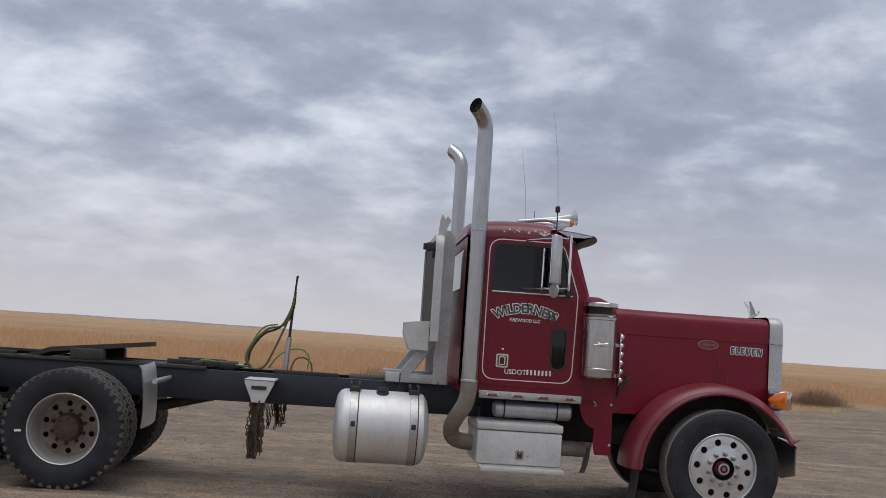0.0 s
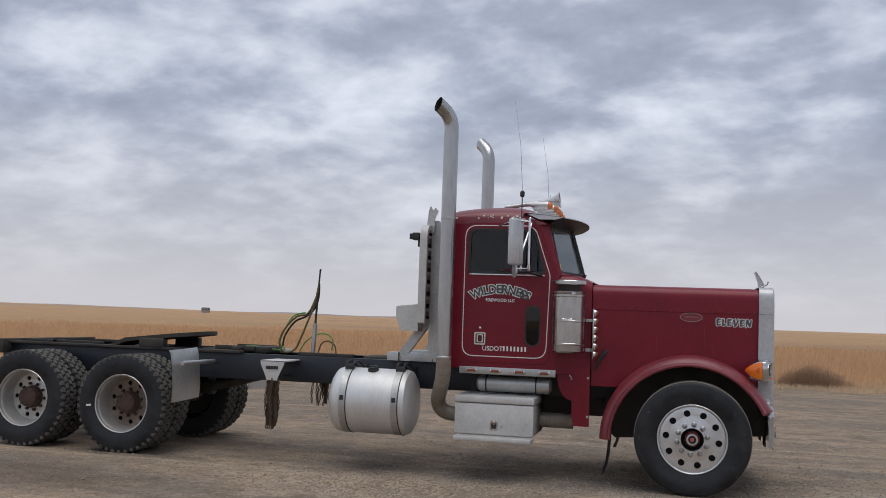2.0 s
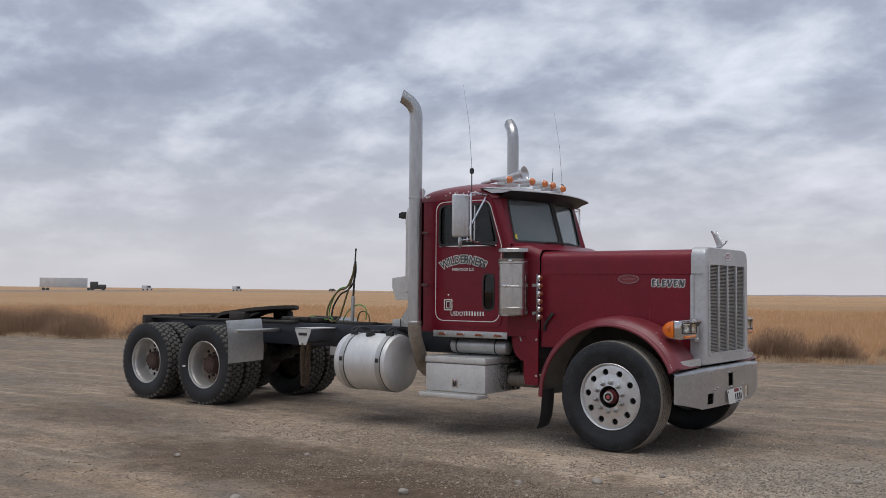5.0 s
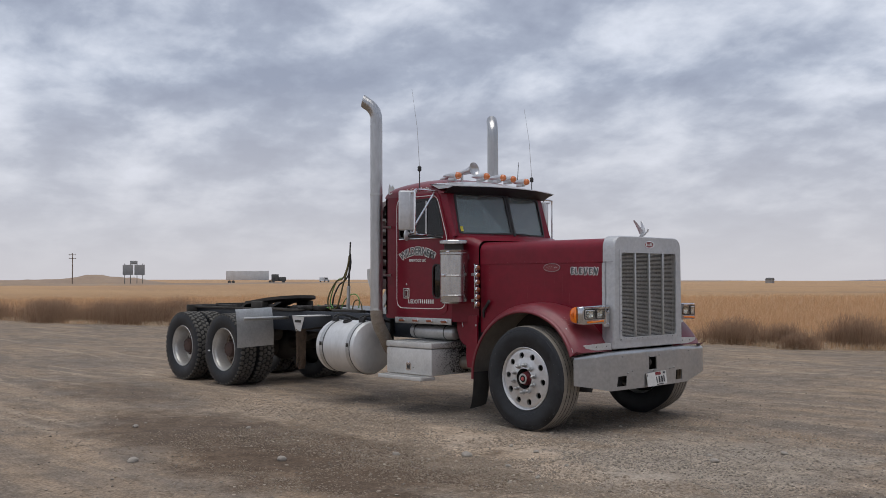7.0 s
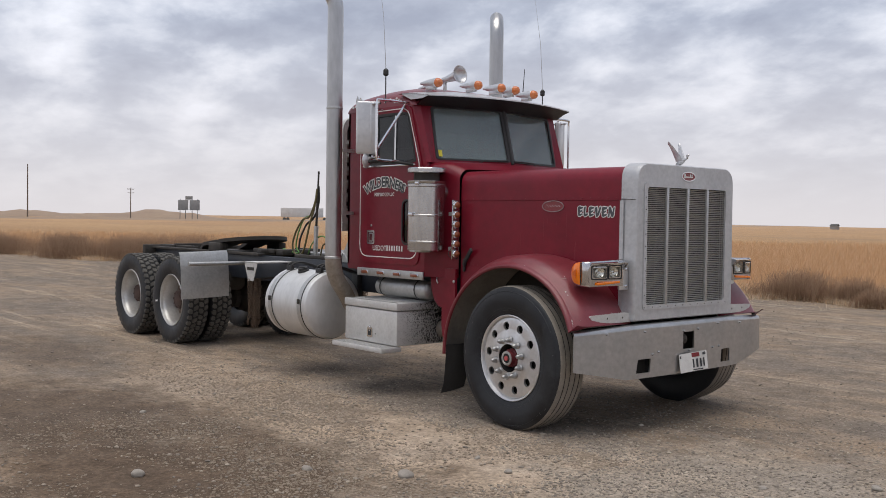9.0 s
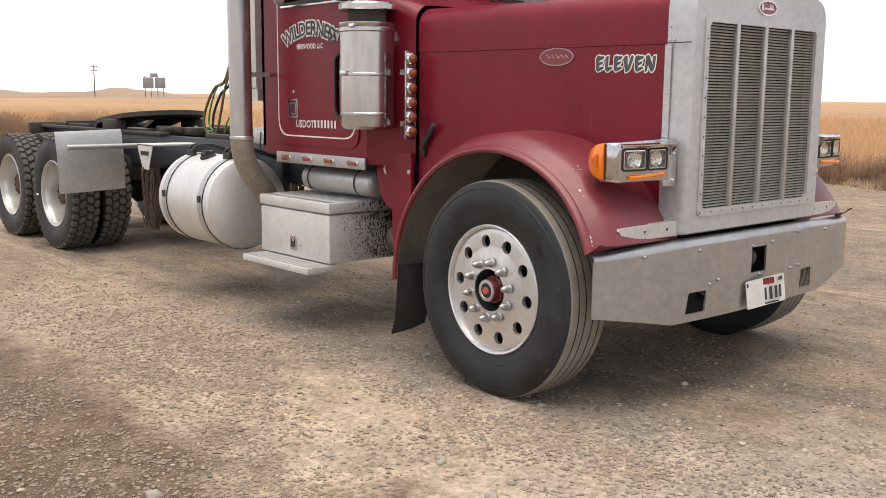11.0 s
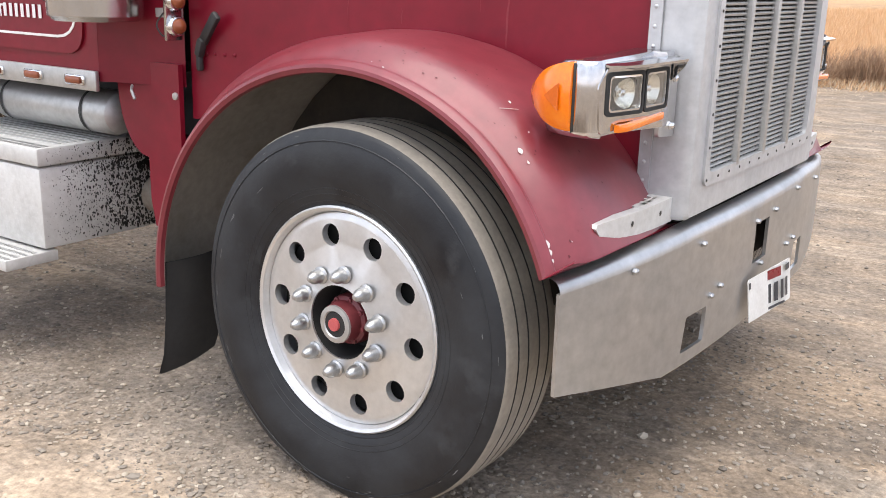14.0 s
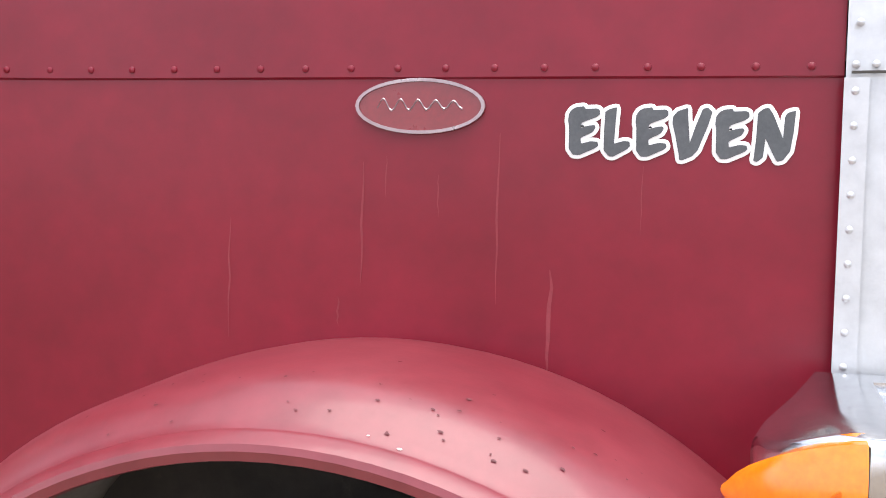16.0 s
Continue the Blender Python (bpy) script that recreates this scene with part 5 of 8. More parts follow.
# bird mascot: a plain chrome bird with raised wings
bm = bmesh.new()
box(bm, 0.60, 0.70, -0.012, 0.012, 2.055, 2.066, 0.004)
tube(bm, curve_pts([(0.655, 0, 2.062), (0.69, 0, 2.085), (0.725, 0, 2.10), (0.752, 0, 2.118)], 5), [0.006, 0.008, 0.011, 0.014, 0.017, 0.019, 0.02, 0.02, 0.019, 0.017, 0.015, 0.013, 0.011, 0.009, 0.006, 0.003][:16], 10)
tube(bm, curve_pts([(0.745, 0, 2.112), (0.765, 0, 2.125), (0.768, 0, 2.142), (0.785, 0, 2.146)], 4), [0.01, 0.01, 0.009, 0.008, 0.008, 0.008, 0.008, 0.009, 0.010, 0.010, 0.009, 0.006, 0.002], 8)
for s in (-1, 1):
    rowsA = []
    for t in np.linspace(0, 1, 6):
        cx, cz = 0.715 - 0.055 * t - 0.02 * t * t, 2.105 + 0.145 * t
        w = 0.045 * (1 - 0.75 * t)
        rowsA.append([(cx - w, s * (0.012 + 0.055 * t), cz - 0.01), (cx, s * (0.017 + 0.055 * t), cz + 0.003), (cx + w * 0.5, s * (0.012 + 0.055 * t), cz), (cx, s * (0.008 + 0.055 * t), cz - 0.003)])
    ring_rows(bm, rowsA)
bird = part("hood_ornament", bm, SATIN, truck, "chrome bird ornament with raised wings")
bird.location.z = -0.037

# headlamp pods -----------------------------------------------------------
for s in (-1, 1):
    # plan of the pod, from the shell out along the face, round the outboard corner and back to the hood
    bm = bmesh.new()
    plan = [(0.640, 0.742), (0.688, 0.742), (0.692, 0.704), (0.80, 0.703), (0.998, 0.702), (1.004, 0.716), (1.022, 0.708), (1.034, 0.690), (1.038, 0.660), (1.030, 0.625), (1.008, 0.585), (0.975, 0.552), (0.93, 0.535), (0.87, 0.548), (0.76, 0.592), (0.640, 0.628)]
    cy, cx = 0.80, 0.63
    rows = []
    for z, q in ((1.083, 0.955), (1.088, 0.985), (1.10, 1.0), (1.19, 1.0), (1.246, 1.0), (1.258, 0.985), (1.264, 0.95)):
        rows.append([(cx + (x - cx) * q, s * (cy + (y - cy) * (q if y > 0.7 else 1)), z + (0.010 * max(0, 0.95 - y) / 0.3 - 0.03 * max(0, 0.62 - x) / 0.08) * (z > 1.2)) for y, x in plan])
    ring_rows(bm, rows)
    pod = part("headlamp", bm, POD, truck, "chrome rectangular twin headlamp pod", 40)
    bm = bmesh.new()
    plate(bm, rounded([(0.618, 1.05), (0.72, 1.058), (0.72, 1.10), (0.70, 1.25), (0.618, 1.262)], 0.008), lambda u, v: (0.7455, s * u, v), k(-0.012, 0, 0))
    part("lamp_bracket", bm, ALU, pod)
    for z in (1.082, 1.205):
        bm = bmesh.new()
        hex_nut(bm, (0.7455, s * 0.648, z), (1, 0, 0), 0.010, 0.014, False)
        part("bracket_bolt", bm, CHROME, pod)
    # face frame, proud of the recess, round both lamps
    FC = lambda u, v: (0.752 - 0.035 * max(0, u - 0.94) / 0.07, s * u, v)
    bm = bmesh.new()
    panel(bm, rounded([(0.685, 1.084), (1.012, 1.094), (1.022, 1.205), (0.995, 1.252), (0.69, 1.258)], 0.01), [rect(0.704, 0.846, 1.138, 1.236, 0.012), rect(0.858, 1.0, 1.138, 1.236, 0.012)], FC, k(-0.046, 0, 0))
    part("face_frame", bm, POD, pod, "polished frame round the lamps")
    # hooded lip along the top, with a wing at its inboard end
    bm = bmesh.new()
    rows = []
    for u, f in ((0.676, 0.040), (0.70, 0.038), (0.80, 0.030), (0.90, 0.022), (0.96, 0.014), (1.0, 0.006)):
        x0, zt = FC(u, 0)[0], 1.262 - 0.004 * (u - 0.68) / 0.3
        rows.append([(x0 - 0.012, s * u, zt), (x0 + f, s * u, zt - 0.004), (x0 + f, s * u, zt - 0.010), (x0 - 0.012, s * u, zt - 0.006)])
    ring_rows(bm, rows)
    plate(bm, [(0.745, 1.256), (0.792, 1.256), (0.786, 1.240), (0.756, 1.205), (0.745, 1.200)], lambda u, v: (u, s * 0.676, v), k(0, s * 0.005, 0))
    part("lamp_hood", bm, POD, pod, "thin polished lip over the lamps")
    for u0, u1 in ((0.704, 0.846), (0.858, 1.0)):
        m0 = (u0 + u1) / 2
        bm = bmesh.new()
        panel(bm, rect(u0 - 0.003, u1 + 0.003, 1.135, 1.239, 0.014), [rect(u0 + 0.006, u1 - 0.006, 1.144, 1.230, 0.012)], lambda u, v: (FC(u, v)[0] + 0.003, s * u, v), k(-0.014, 0, 0))
        bez = part("lamp_bezel", bm, GROOVE, pod, "black lamp bezel")
        bm = bmesh.new()
        panel(bm, rect(u0 + 0.006, u1 - 0.006, 1.144, 1.230, 0.012), [rect(u0 + 0.011, u1 - 0.011, 1.149, 1.225, 0.010)], lambda u, v: (FC(u, v)[0] + 0.001, s * u, v), k(-0.012, 0, 0))
        part("bezel_ring", bm, CHROME, bez, "thin bright ring")
        # square dark back with a round bright bowl sunk in it
        bm = bmesh.new()
        hole = [(m0 + 0.044 * math.cos(a), 1.187 + 0.037 * math.sin(a)) for a in np.linspace(0, 2 * math.pi, 24, endpoint=False)]
        panel(bm, rect(u0 + 0.009, u1 - 0.009, 1.147, 1.227, 0.010), [hole], lambda u, v: (FC(u, v)[0] - 0.009, s * u, v), k(-0.004, 0, 0))
        part("lamp_back", bm, LAMPDARK, pod, "dark surround of the lamp bowl")
        bm = bmesh.new()
        rows = []
        for q, d in ((1.0, 0.0), (0.85, 0.008), (0.65, 0.0155), (0.42, 0.021), (0.2, 0.0235), (0.05, 0.024)):
            rows.append([(FC(u, v)[0] * q + (1 - q) * FC(m0, v)[0] - 0.010 - d, s * (m0 + (u - m0) * q), 1.187 + (v - 1.187) * q) for u, v in hole])
        ring_rows(bm, rows, True, False, True)
        part("reflector", bm, LAMPBOWL, pod, "bright round reflector bowl")
        bm = bmesh.new()
        lathe(bm, [(0.0, 0.006), (0.008, 0.004), (0.011, 0.0), (0.011, -0.012)], (FC(m0, 0)[0] - 0.022, s * m0, 1.187), (1, 0, 0), 14)
        part("bulb_shield", bm, CHROME, pod)
        bm = bmesh.new()
        plate(bm, rect(u0 + 0.010, u1 - 0.010, 1.148, 1.226, 0.010), lambda u, v: (FC(u, v)[0] - 0.003, s * u, v), k(0.002, 0, 0))
        lens = part("lens", bm, CLEAR, pod, "clear lamp lens")
        lens.visible_shadow = False
    bm = bmesh.new()
    lo = []
    for u in np.linspace(0.725, 0.965, 12):
        x0, z0 = FC(u, 0)[0] + 0.006, 1.110 + 0.012 * (0.86 - u) / 0.27
        lo.append([(x0 - 0.014, s * u, z0 - 0.009), (x0 - 0.002, s * u, z0 - 0.009), (x0, s * u, z0 - 0.005), (x0, s * u, z0 + 0.005), (x0 - 0.002, s * u, z0 + 0.009), (x0 - 0.014, s * u, z0 + 0.009)])
    ring_rows(bm, lo)
    part("side_reflector", bm, AMBER, pod, "thin amber strip")
    # orange signal lens wrapped round the outboard rear corner
    bm = bmesh.new()
    rows = []
    for q in np.linspace(0, 1, 12):
        # from the chrome's edge back and inboard to the point
        a = q * math.radians(80)
        x = 0.655 - 0.148 * q ** 0.95
        y = 0.965 + 0.084 * (1 - q ** 2.4)
        hgt = 0.084 * max(0.02, (1 - q ** 1.7)) ** 0.62
        zc = 1.180 - 0.006 * q
        nx, ny = -math.sin(a) * 0.7, math.cos(a)
        rows.append([(x - nx * 0.03, s * (y - ny * 0.05), zc - hgt), (x, s * (y - 0.006), zc - hgt * 0.96), (x + nx * 0.006, s * (y + ny * 0.004), zc - hgt * 0.7), (x + nx * 0.008, s * (y + ny * 0.008), zc), (x + nx * 0.006, s * (y + ny * 0.004), zc + hgt * 0.7), (x, s * (y - 0.006), zc + hgt * 0.96), (x - nx * 0.03, s * (y - ny * 0.05), zc + hgt)])
    ring_rows(bm, rows)
    part("turn_signal", bm, AMBER, pod, "orange pointed turn signal lens", 50)
    bm = bmesh.new()
    plate(bm, rounded([(0.628, 1.145), (0.628, 1.212), (0.588, 1.18)], 0.005), lambda u, v: (u, s * (1.0595 - 0.3 * max(0, 0.655 - u) ** 1.5), v), k(0, s * 0.003, 0))
    part("signal_mark", bm, AMBER_MID, pod)
    # seam between lens and chrome
    bm = bmesh.new()
    box(bm, 0.6555, 0.6575, min(s * 0.97, s * 1.044), max(s * 0.97, s * 1.044), 1.096, 1.258, 0.001)
    part("lens_seam", bm, GREASE, pod)
    pod.location = (-0.022, s * 0.015, 0.033)
    # step peg on the shell
    bm = bmesh.new()
    pts = [(0.615, 0.838), (0.615, 0.906), (0.80, 0.905), (1.015, 0.897), (1.022, 0.888), (1.005, 0.868), (0.945, 0.838), (0.74, 0.840)]
    plate(bm, [(u, v) for u, v in pts], lambda u, v: (0.758 - 0.03 * max(0, u - 0.8) / 0.2, s * u, v), k(-0.03, 0, 0))
    rows = []
    panel(bm, [(0.62, 0.655), (0.78, 0.665), (0.80, 0.735), (0.62, 0.735)], [rect(0.655 + 0.04 * i, 0.68 + 0.04 * i, 0.695 + 0.028 * j, 0.715 + 0.028 * j) for i in range(3) for j in range(2)], lambda u, v: (v, s * u, 0.9055), k(0, 0, -0.006))
    peg = part("step_peg", bm, ALU_WHITE, truck, "pale perforated step peg")
    peg.location = (-0.024, 0, 0.010)
    for u in (0.70, 0.86):
        bm = bmesh.new()
        lathe(bm, [(0.008, 0), (0.0, 0.003)], (0.7585 - 0.03 * max(0, u - 0.8) / 0.2, s * u, 0.875), (1, 0, 0), 8)
        part("peg_bolt", bm, GREASE, peg)

# bumper --------------------------------------------------------------------
def bump_x(y):
    a = min(abs(y) / 1.18, 1.05)
    return 0.808 - 0.112 * a ** 2.8


def bump_to3(u, v, inset=0.0):
    """u runs across the bumper, v is height; the top edge rolls back."""
    roll = max(0.0, (v - 0.798) / 0.034)
    slope = 0.112 * 2.8 / 1.18 * min(abs(u) / 1.18, 1.05) ** 1.8
    nl = math.hypot(1, slope)
    ins = inset + 0.030 * (1 - math.sqrt(max(0, 1 - min(1, roll) ** 2)))
    return (bump_x(u) - ins / nl, u - math.copysign(ins * slope / nl, u), v - 0.03 * max(0, abs(u) - 0.55) / 0.63 * max(0, (v - 0.5) / 0.33))


US = [float(u) for u in np.linspace(-1.18, 1.18, 61)]
outer = [(u, 0.43 + 0.085 * max(0, (abs(u) - 0.714) / (1.18 - 0.714)) ** 0.9) for u in US]
outer += [(1.18, float(v)) for v in (0.65, 0.798, 0.812)] + [(u, 0.832) for u in US[::-1]] + [(-1.18, float(v)) for v in (0.812, 0.798, 0.65)]
BH = [rounded([(-0.605, 0.468), (-0.455, 0.468), (-0.445, 0.572), (-0.585, 0.572)], 0.008, 2), rounded([(0.455, 0.468), (0.59, 0.468), (0.59, 0.575), (0.465, 0.575)], 0.008, 2), rect(-0.06, 0.08, 0.613, 0.745)]
# the face is laid out in bands so that the roll at the top stays smooth
bm = bmesh.new()
low = outer[:len(US)] + [(u, 0.798) for u in US[::-1]]
panel(bm, low, BH, bump_to3, lambda u, v: tuple(Vector(bump_to3(u, v, 0.011)) - Vector(bump_to3(u, v))))
roll = [[bump_to3(u, v) for u in US] for v in (0.798, 0.808, 0.817, 0.824, 0.829, 0.832)]
roll.append([(x - 0.03, y, z) for x, y, z in roll[-1]])
ring_rows(bm, roll, False)
bumper = part("bumper", bm, BUMPER_MAT, truck, "scuffed dull steel front bumper with cut-outs", 40)
# black sheets close the cut-outs and stand for the shade inside
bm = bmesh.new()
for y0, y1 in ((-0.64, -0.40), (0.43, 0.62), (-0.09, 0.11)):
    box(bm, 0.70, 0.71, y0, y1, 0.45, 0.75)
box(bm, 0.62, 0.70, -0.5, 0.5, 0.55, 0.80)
part("bumper_backing", bm, GROOVE, bumper, "black sheets for the shade behind the bumper cut-outs")
bm = bmesh.new()
lathe(bm, [(0.0, 0.03), (0.03, 0.02), (0.042, 0.0), (0.042, -0.05)], (0.765, -0.005, 0.685), (1, 0, 0), 18)
part("tow_pin", bm, GREASE, bumper, "round tow pin")
bm = bmesh.new()
hex_nut(bm, (0, 0, 0), (1, 0, 0), 0.0085, 0.014, False)
bolt = part("bumper_bolt", bm, BUMPER_MAT, bumper)
spots = [(-0.90, 0.79), (-0.52, 0.775), (-0.43, 0.60), (-0.36, 0.615), (-0.06, 0.755), (0.13, 0.76), (0.40, 0.79), (0.33, 0.60), (0.42, 0.605), (0.75, 0.78), (0.02, 0.60)]
bolt.matrix_local = pose(*[a + b for a, b in zip(bump_to3(*spots[0]), (0, 0, 0))])
for u, v in spots[1:]:
    share(bolt, pose(*bump_to3(u, v)), bumper)
# number plate with bars
mt = pose(0.85, 0.020, 0.515, 5, -5, -10)
bm = bmesh.new()
plate(bm, rect(-0.146, 0.146, -0.072, 0.072, 0.012), lambda u, v: tuple(mt @ Vector((0.010 * math.sin(u * 22), u, v))), lambda u, v: tuple(mt.to_3x3() @ Vector((0.003, 0, 0))))
pl = part("number_plate", bm, PLATEW, truck, "slightly bent white number plate")
for u0, u1, v0, v1 in [(-0.118 + i * 0.0345, -0.101 + i * 0.0345, -0.045, 0.020) for i in range(7)] + [(-0.07, 0.08, -0.066, -0.058), (-0.14, -0.115, 0.04, 0.06), (0.09, 0.125, 0.042, 0.062)]:
    bm = bmesh.new()
    plate(bm, rect(u0, u1, v0, v1), lambda a, b: tuple(mt @ Vector((0.0042 + 0.010 * math.sin(a * 22), a, b))), k(0.001, 0, 0))
    part("plate_bar", bm, PLATED, pl, "dark bar in place of a character")
bm = bmesh.new()
plate(bm, rect(-0.06, 0.055, 0.036, 0.068), lambda a, b: tuple(mt @ Vector((0.0042 + 0.010 * math.sin(a * 22), a, b))), k(0.001, 0, 0))
part("plate_tab", bm, BADGE, pl, "red tab on the plate")

# air cleaner and its lamp bar ------------------------------------------------
AX, AY = -1.225, -0.975
bm = bmesh.new()
lathe(bm, [(0.0, 1.255), (0.14, 1.258), (0.158, 1.275), (0.16, 1.335), (0.164, 1.34), (0.164, 1.352), (0.16, 1.357), (0.16, 1.565), (0.163, 1.569), (0.163, 1.580), (0.16, 1.584), (0.16, 1.815), (0.168, 1.821), (0.168, 1.840), (0.162, 1.845), (0.166, 1.854), (0.166, 1.870), (0.10, 1.876), (0.0, 1.876)], (AX, AY, 0), (0, 0, 1), 56)
ac = part("air_cleaner", bm, STAINLESS, truck, "tall stainless steel air cleaner canister", 25)
bm = bmesh.new()
lathe(bm, [(0.118, 1.872), (0.112, 1.88), (0.112, 1.935), (0.118, 1.942)], (AX, AY, 0), (0, 0, 1), 40)
part("neck", bm, GREASE, ac, "dark neck below the lid")
bm = bmesh.new()
lathe(bm, [(0.11, 1.940), (0.160, 1.940), (0.167, 1.946), (0.167, 1.974), (0.160, 1.984), (0.0, 1.990)], (AX, AY, 0), (0, 0, 1), 56)
part("lid", bm, STAINLESS, ac, "bright flat lid", 25)
bm = bmesh.new()
box(bm, AX - 0.025, AX + 0.025, AY - 0.182, AY - 0.16, 1.565, 1.595, 0.004)
part("band_clamp", bm, CHROME, ac)
bm = bmesh.new()
box(bm, AX + 0.04, AX + 0.08, AY - 0.165, AY - 0.145, 1.835, 1.86, 0.004)
part("band_clamp", bm, CHROME, ac)
bm = bmesh.new()
tube(bm, [(AX - 0.05, AY - 0.155, 1.595), (AX + 0.05, AY - 0.155, 1.595)], 0.005, 6)
part("clamp_bolt", bm, CHROME, ac)
bm = bmesh.new()
tube(bm, [(AX, AY, 1.78), (AX, -0.7, 1.78)], 0.09, 16)
part("intake_duct", bm, STAINLESS, ac)
bm = bmesh.new()
box(bm, AX - 0.02, AX + 0.02, AY + 0.1, -0.83, 1.45, 1.5)
part("cleaner_bracket", bm, STAINLESS, ac)
ac.location.z = 0.045
bm = bmesh.new()
box(bm, -0.992, -0.978, -0.885, -0.815, 1.245, 1.755, 0.004)
bar = part("lamp_bar", bm, STAINLESS, truck, "upright stainless lamp bar with six amber lamps")
bm = bmesh.new()
box(bm, -1.06, -0.99, -0.86, -0.80, 1.32, 1.35)
part("bar_bracket", bm, ALU_DULL, bar)
bm = bmesh.new()
box(bm, -1.06, -0.99, -0.86, -0.80, 1.62, 1.65)
part("bar_bracket", bm, ALU_DULL, bar)
for i in range(6):
    z = 1.293 + i * 0.0835
    bm = bmesh.new()
    lathe(bm, [(0.036, 0), (0.037, 0.012), (0.031, 0.024), (0.027, 0.026)], (-0.978, -0.850, z), (1, -0.12, 0), 18)
    part("lamp_ring", bm, CHROME, bar)
    bm = bmesh.new()
    lathe(bm, [(0.028, 0.016), (0.024, 0.034), (0.012, 0.043), (0.0, 0.045)], (-0.978, -0.850, z), (1, -0.12, 0), 16)
    part("lens", bm, AMBER_DARK, bar, "amber bullet lens")
bm = bmesh.new()
tube(bm, curve_pts([(-1.0, -0.86, 1.35), (-1.02, -0.89, 1.30), (-1.01, -0.875, 1.26), (-0.995, -0.86, 1.27)], 5), 0.003, 5)
part("wire", bm, BLACK, bar)

# tool box with step, air tank, fuel tank, stacks -------------------------------
bm = bmesh.new()
box(bm, -2.355, -1.545, -1.035, -0.30, 0.445, 0.755, 0.012)
tb = part("tool_box", bm, ALU_WHITE, truck, "pale aluminium step tool box with oily stains")
bm = bmesh.new()
box(bm, -2.362, -1.538, -1.042, -0.29, 0.762, 0.832, 0.012)
part("box_lid", bm, ALU_WHITE, tb, "overhanging lid")
bm = bmesh.new()
for i in range(44):
    x = -2.335 + i * 0.018
    box(bm, x, x + 0.010, -1.03, -1.012, 0.832, 0.8345)
    box(bm, x, x + 0.010, -1.0, -0.982, 0.832, 0.8345)
for i in range(13):
    box(bm, -2.33, -1.57, -0.93 + i * 0.035, -0.915 + i * 0.035, 0.832, 0.8345)
part("lid_tread", bm, ALU_DULL, tb, "raised tread strips", kind="stuff")
bm = bmesh.new()
for i in range(36):
    for j in range(12):
        x, z = -2.32 + i * 0.021 + (j % 2) * 0.0105, 0.475 + j * 0.022
        mt = pose(x, -1.0352, z, 0, 45 if (i + j) % 2 else -45, 0)
        vs = [bm.verts.new(mt @ Vector(p)) for p in ((-0.006, 0, 0), (0, 0, -0.0017), (0.006, 0, 0), (0, 0, 0.0017), (0, -0.0014, 0))]
        for a, b in ((0, 1), (1, 2), (2, 3), (3, 0)):
            bm.faces.new((vs[a], vs[b], vs[4]))
part("checker_plate", bm, ALU_WHITE, tb, "fine checker-plate relief", kind="stuff")
bm = bmesh.new()
panel(bm, rounded([(-1.985, 0.495), (-1.905, 0.495), (-1.905, 0.575), (-1.945, 0.605), (-1.985, 0.575)], 0.008), [rect(-1.97, -1.92, 0.51, 0.565, 0.006)], side(-1.0365), k(0, -0.006, 0))
box(bm, -1.955, -1.935, -1.047, -1.036, 0.55, 0.60, 0.004)
part("latch", bm, CHROME, tb, "chrome slam latch")
bm = bmesh.new()
plate(bm, rect(-1.97, -1.92, 0.51, 0.565, 0.006), side(-1.0362), k(0, -0.001, 0))
part("latch_well", bm, BLACK, tb)
bm = bmesh.new()
lathe(bm, [(0.007, 0), (0.0, 0.001)], (-1.865, -1.0362, 0.53), (0, -1, 0), 10)
part("key_hole", bm, BLACK, tb)
rs = random.Random(12)
bm = bmesh.new()
for i in range(4200):
    y = -1.02 + 0.70 * rs.random() ** 0.6
    z = rs.uniform(0.46, 0.75) if rs.random() < 0.75 else rs.uniform(0.70, 0.825)
    r = rs.choice((0.0008, 0.001, 0.001, 0.0015, 0.0015, 0.002, 0.002, 0.003, 0.004)) * (0.45 + 1.9 * (y + 1.02) / 0.6)
    xx = -1.5446 if z < 0.757 else -1.5376
    bm.faces.new([bm.verts.new((xx, y + r * math.cos(q) * rs.uniform(0.5, 1.2), z + r * math.sin(q) * rs.uniform(0.7, 1.8))) for q in np.linspace(0, 2 * math.pi, 7, endpoint=False)])
part("oil_splash", bm, OIL, tb, "black oily splashes on the end wall", kind="stuff")
bm = bmesh.new()
box(bm, -2.33, -1.545, -1.20, -0.98, 0.395, 0.438, 0.006)
st = part("step", bm, ALU_WHITE, truck, "pale aluminium step plate below the tool box")
bm = bmesh.new()
for i in range(40):
    x = -2.315 + i * 0.0192
    for j in range(4):
        box(bm, x, x + 0.011, -1.19 + j * 0.036, -1.172 + j * 0.036, 0.438, 0.4405)
part("step_tread", bm, ALU_DULL, st, "raised tread bars", kind="stuff")
for x in (-2.30, -1.65):
    bm = bmesh.new()
    box(bm, x, x + 0.05, -0.47, -0.38, 0.55, 0.95, 0.005)
    part("box_hanger", bm, FRAME_MAT, tb)
bm = bmesh.new()
lathe(bm, [(0.0, -2.19), (0.05, -2.185), (0.078, -2.165), (0.085, -2.14), (0.085, -1.45), (0.078, -1.425), (0.05, -1.405), (0.0, -1.40)], (0, -0.745, 0.945), (1, 0, 0), 28)
at = part("air_tank", bm, ALU_DULL, truck, "silver air tank below the cab")
for x in (-2.08, -1.56):
    bm = bmesh.new()
    lathe(bm, [(0.088, x - 0.008), (0.088, x + 0.008)], (0, -0.745, 0.945), (1, 0, 0), 28)
    part("tank_band", bm, BLACK, at)
TX0, TX1, TY, TZ, TR = -3.72, -2.82, -0.83, 0.705, 0.342
bm = bmesh.new()
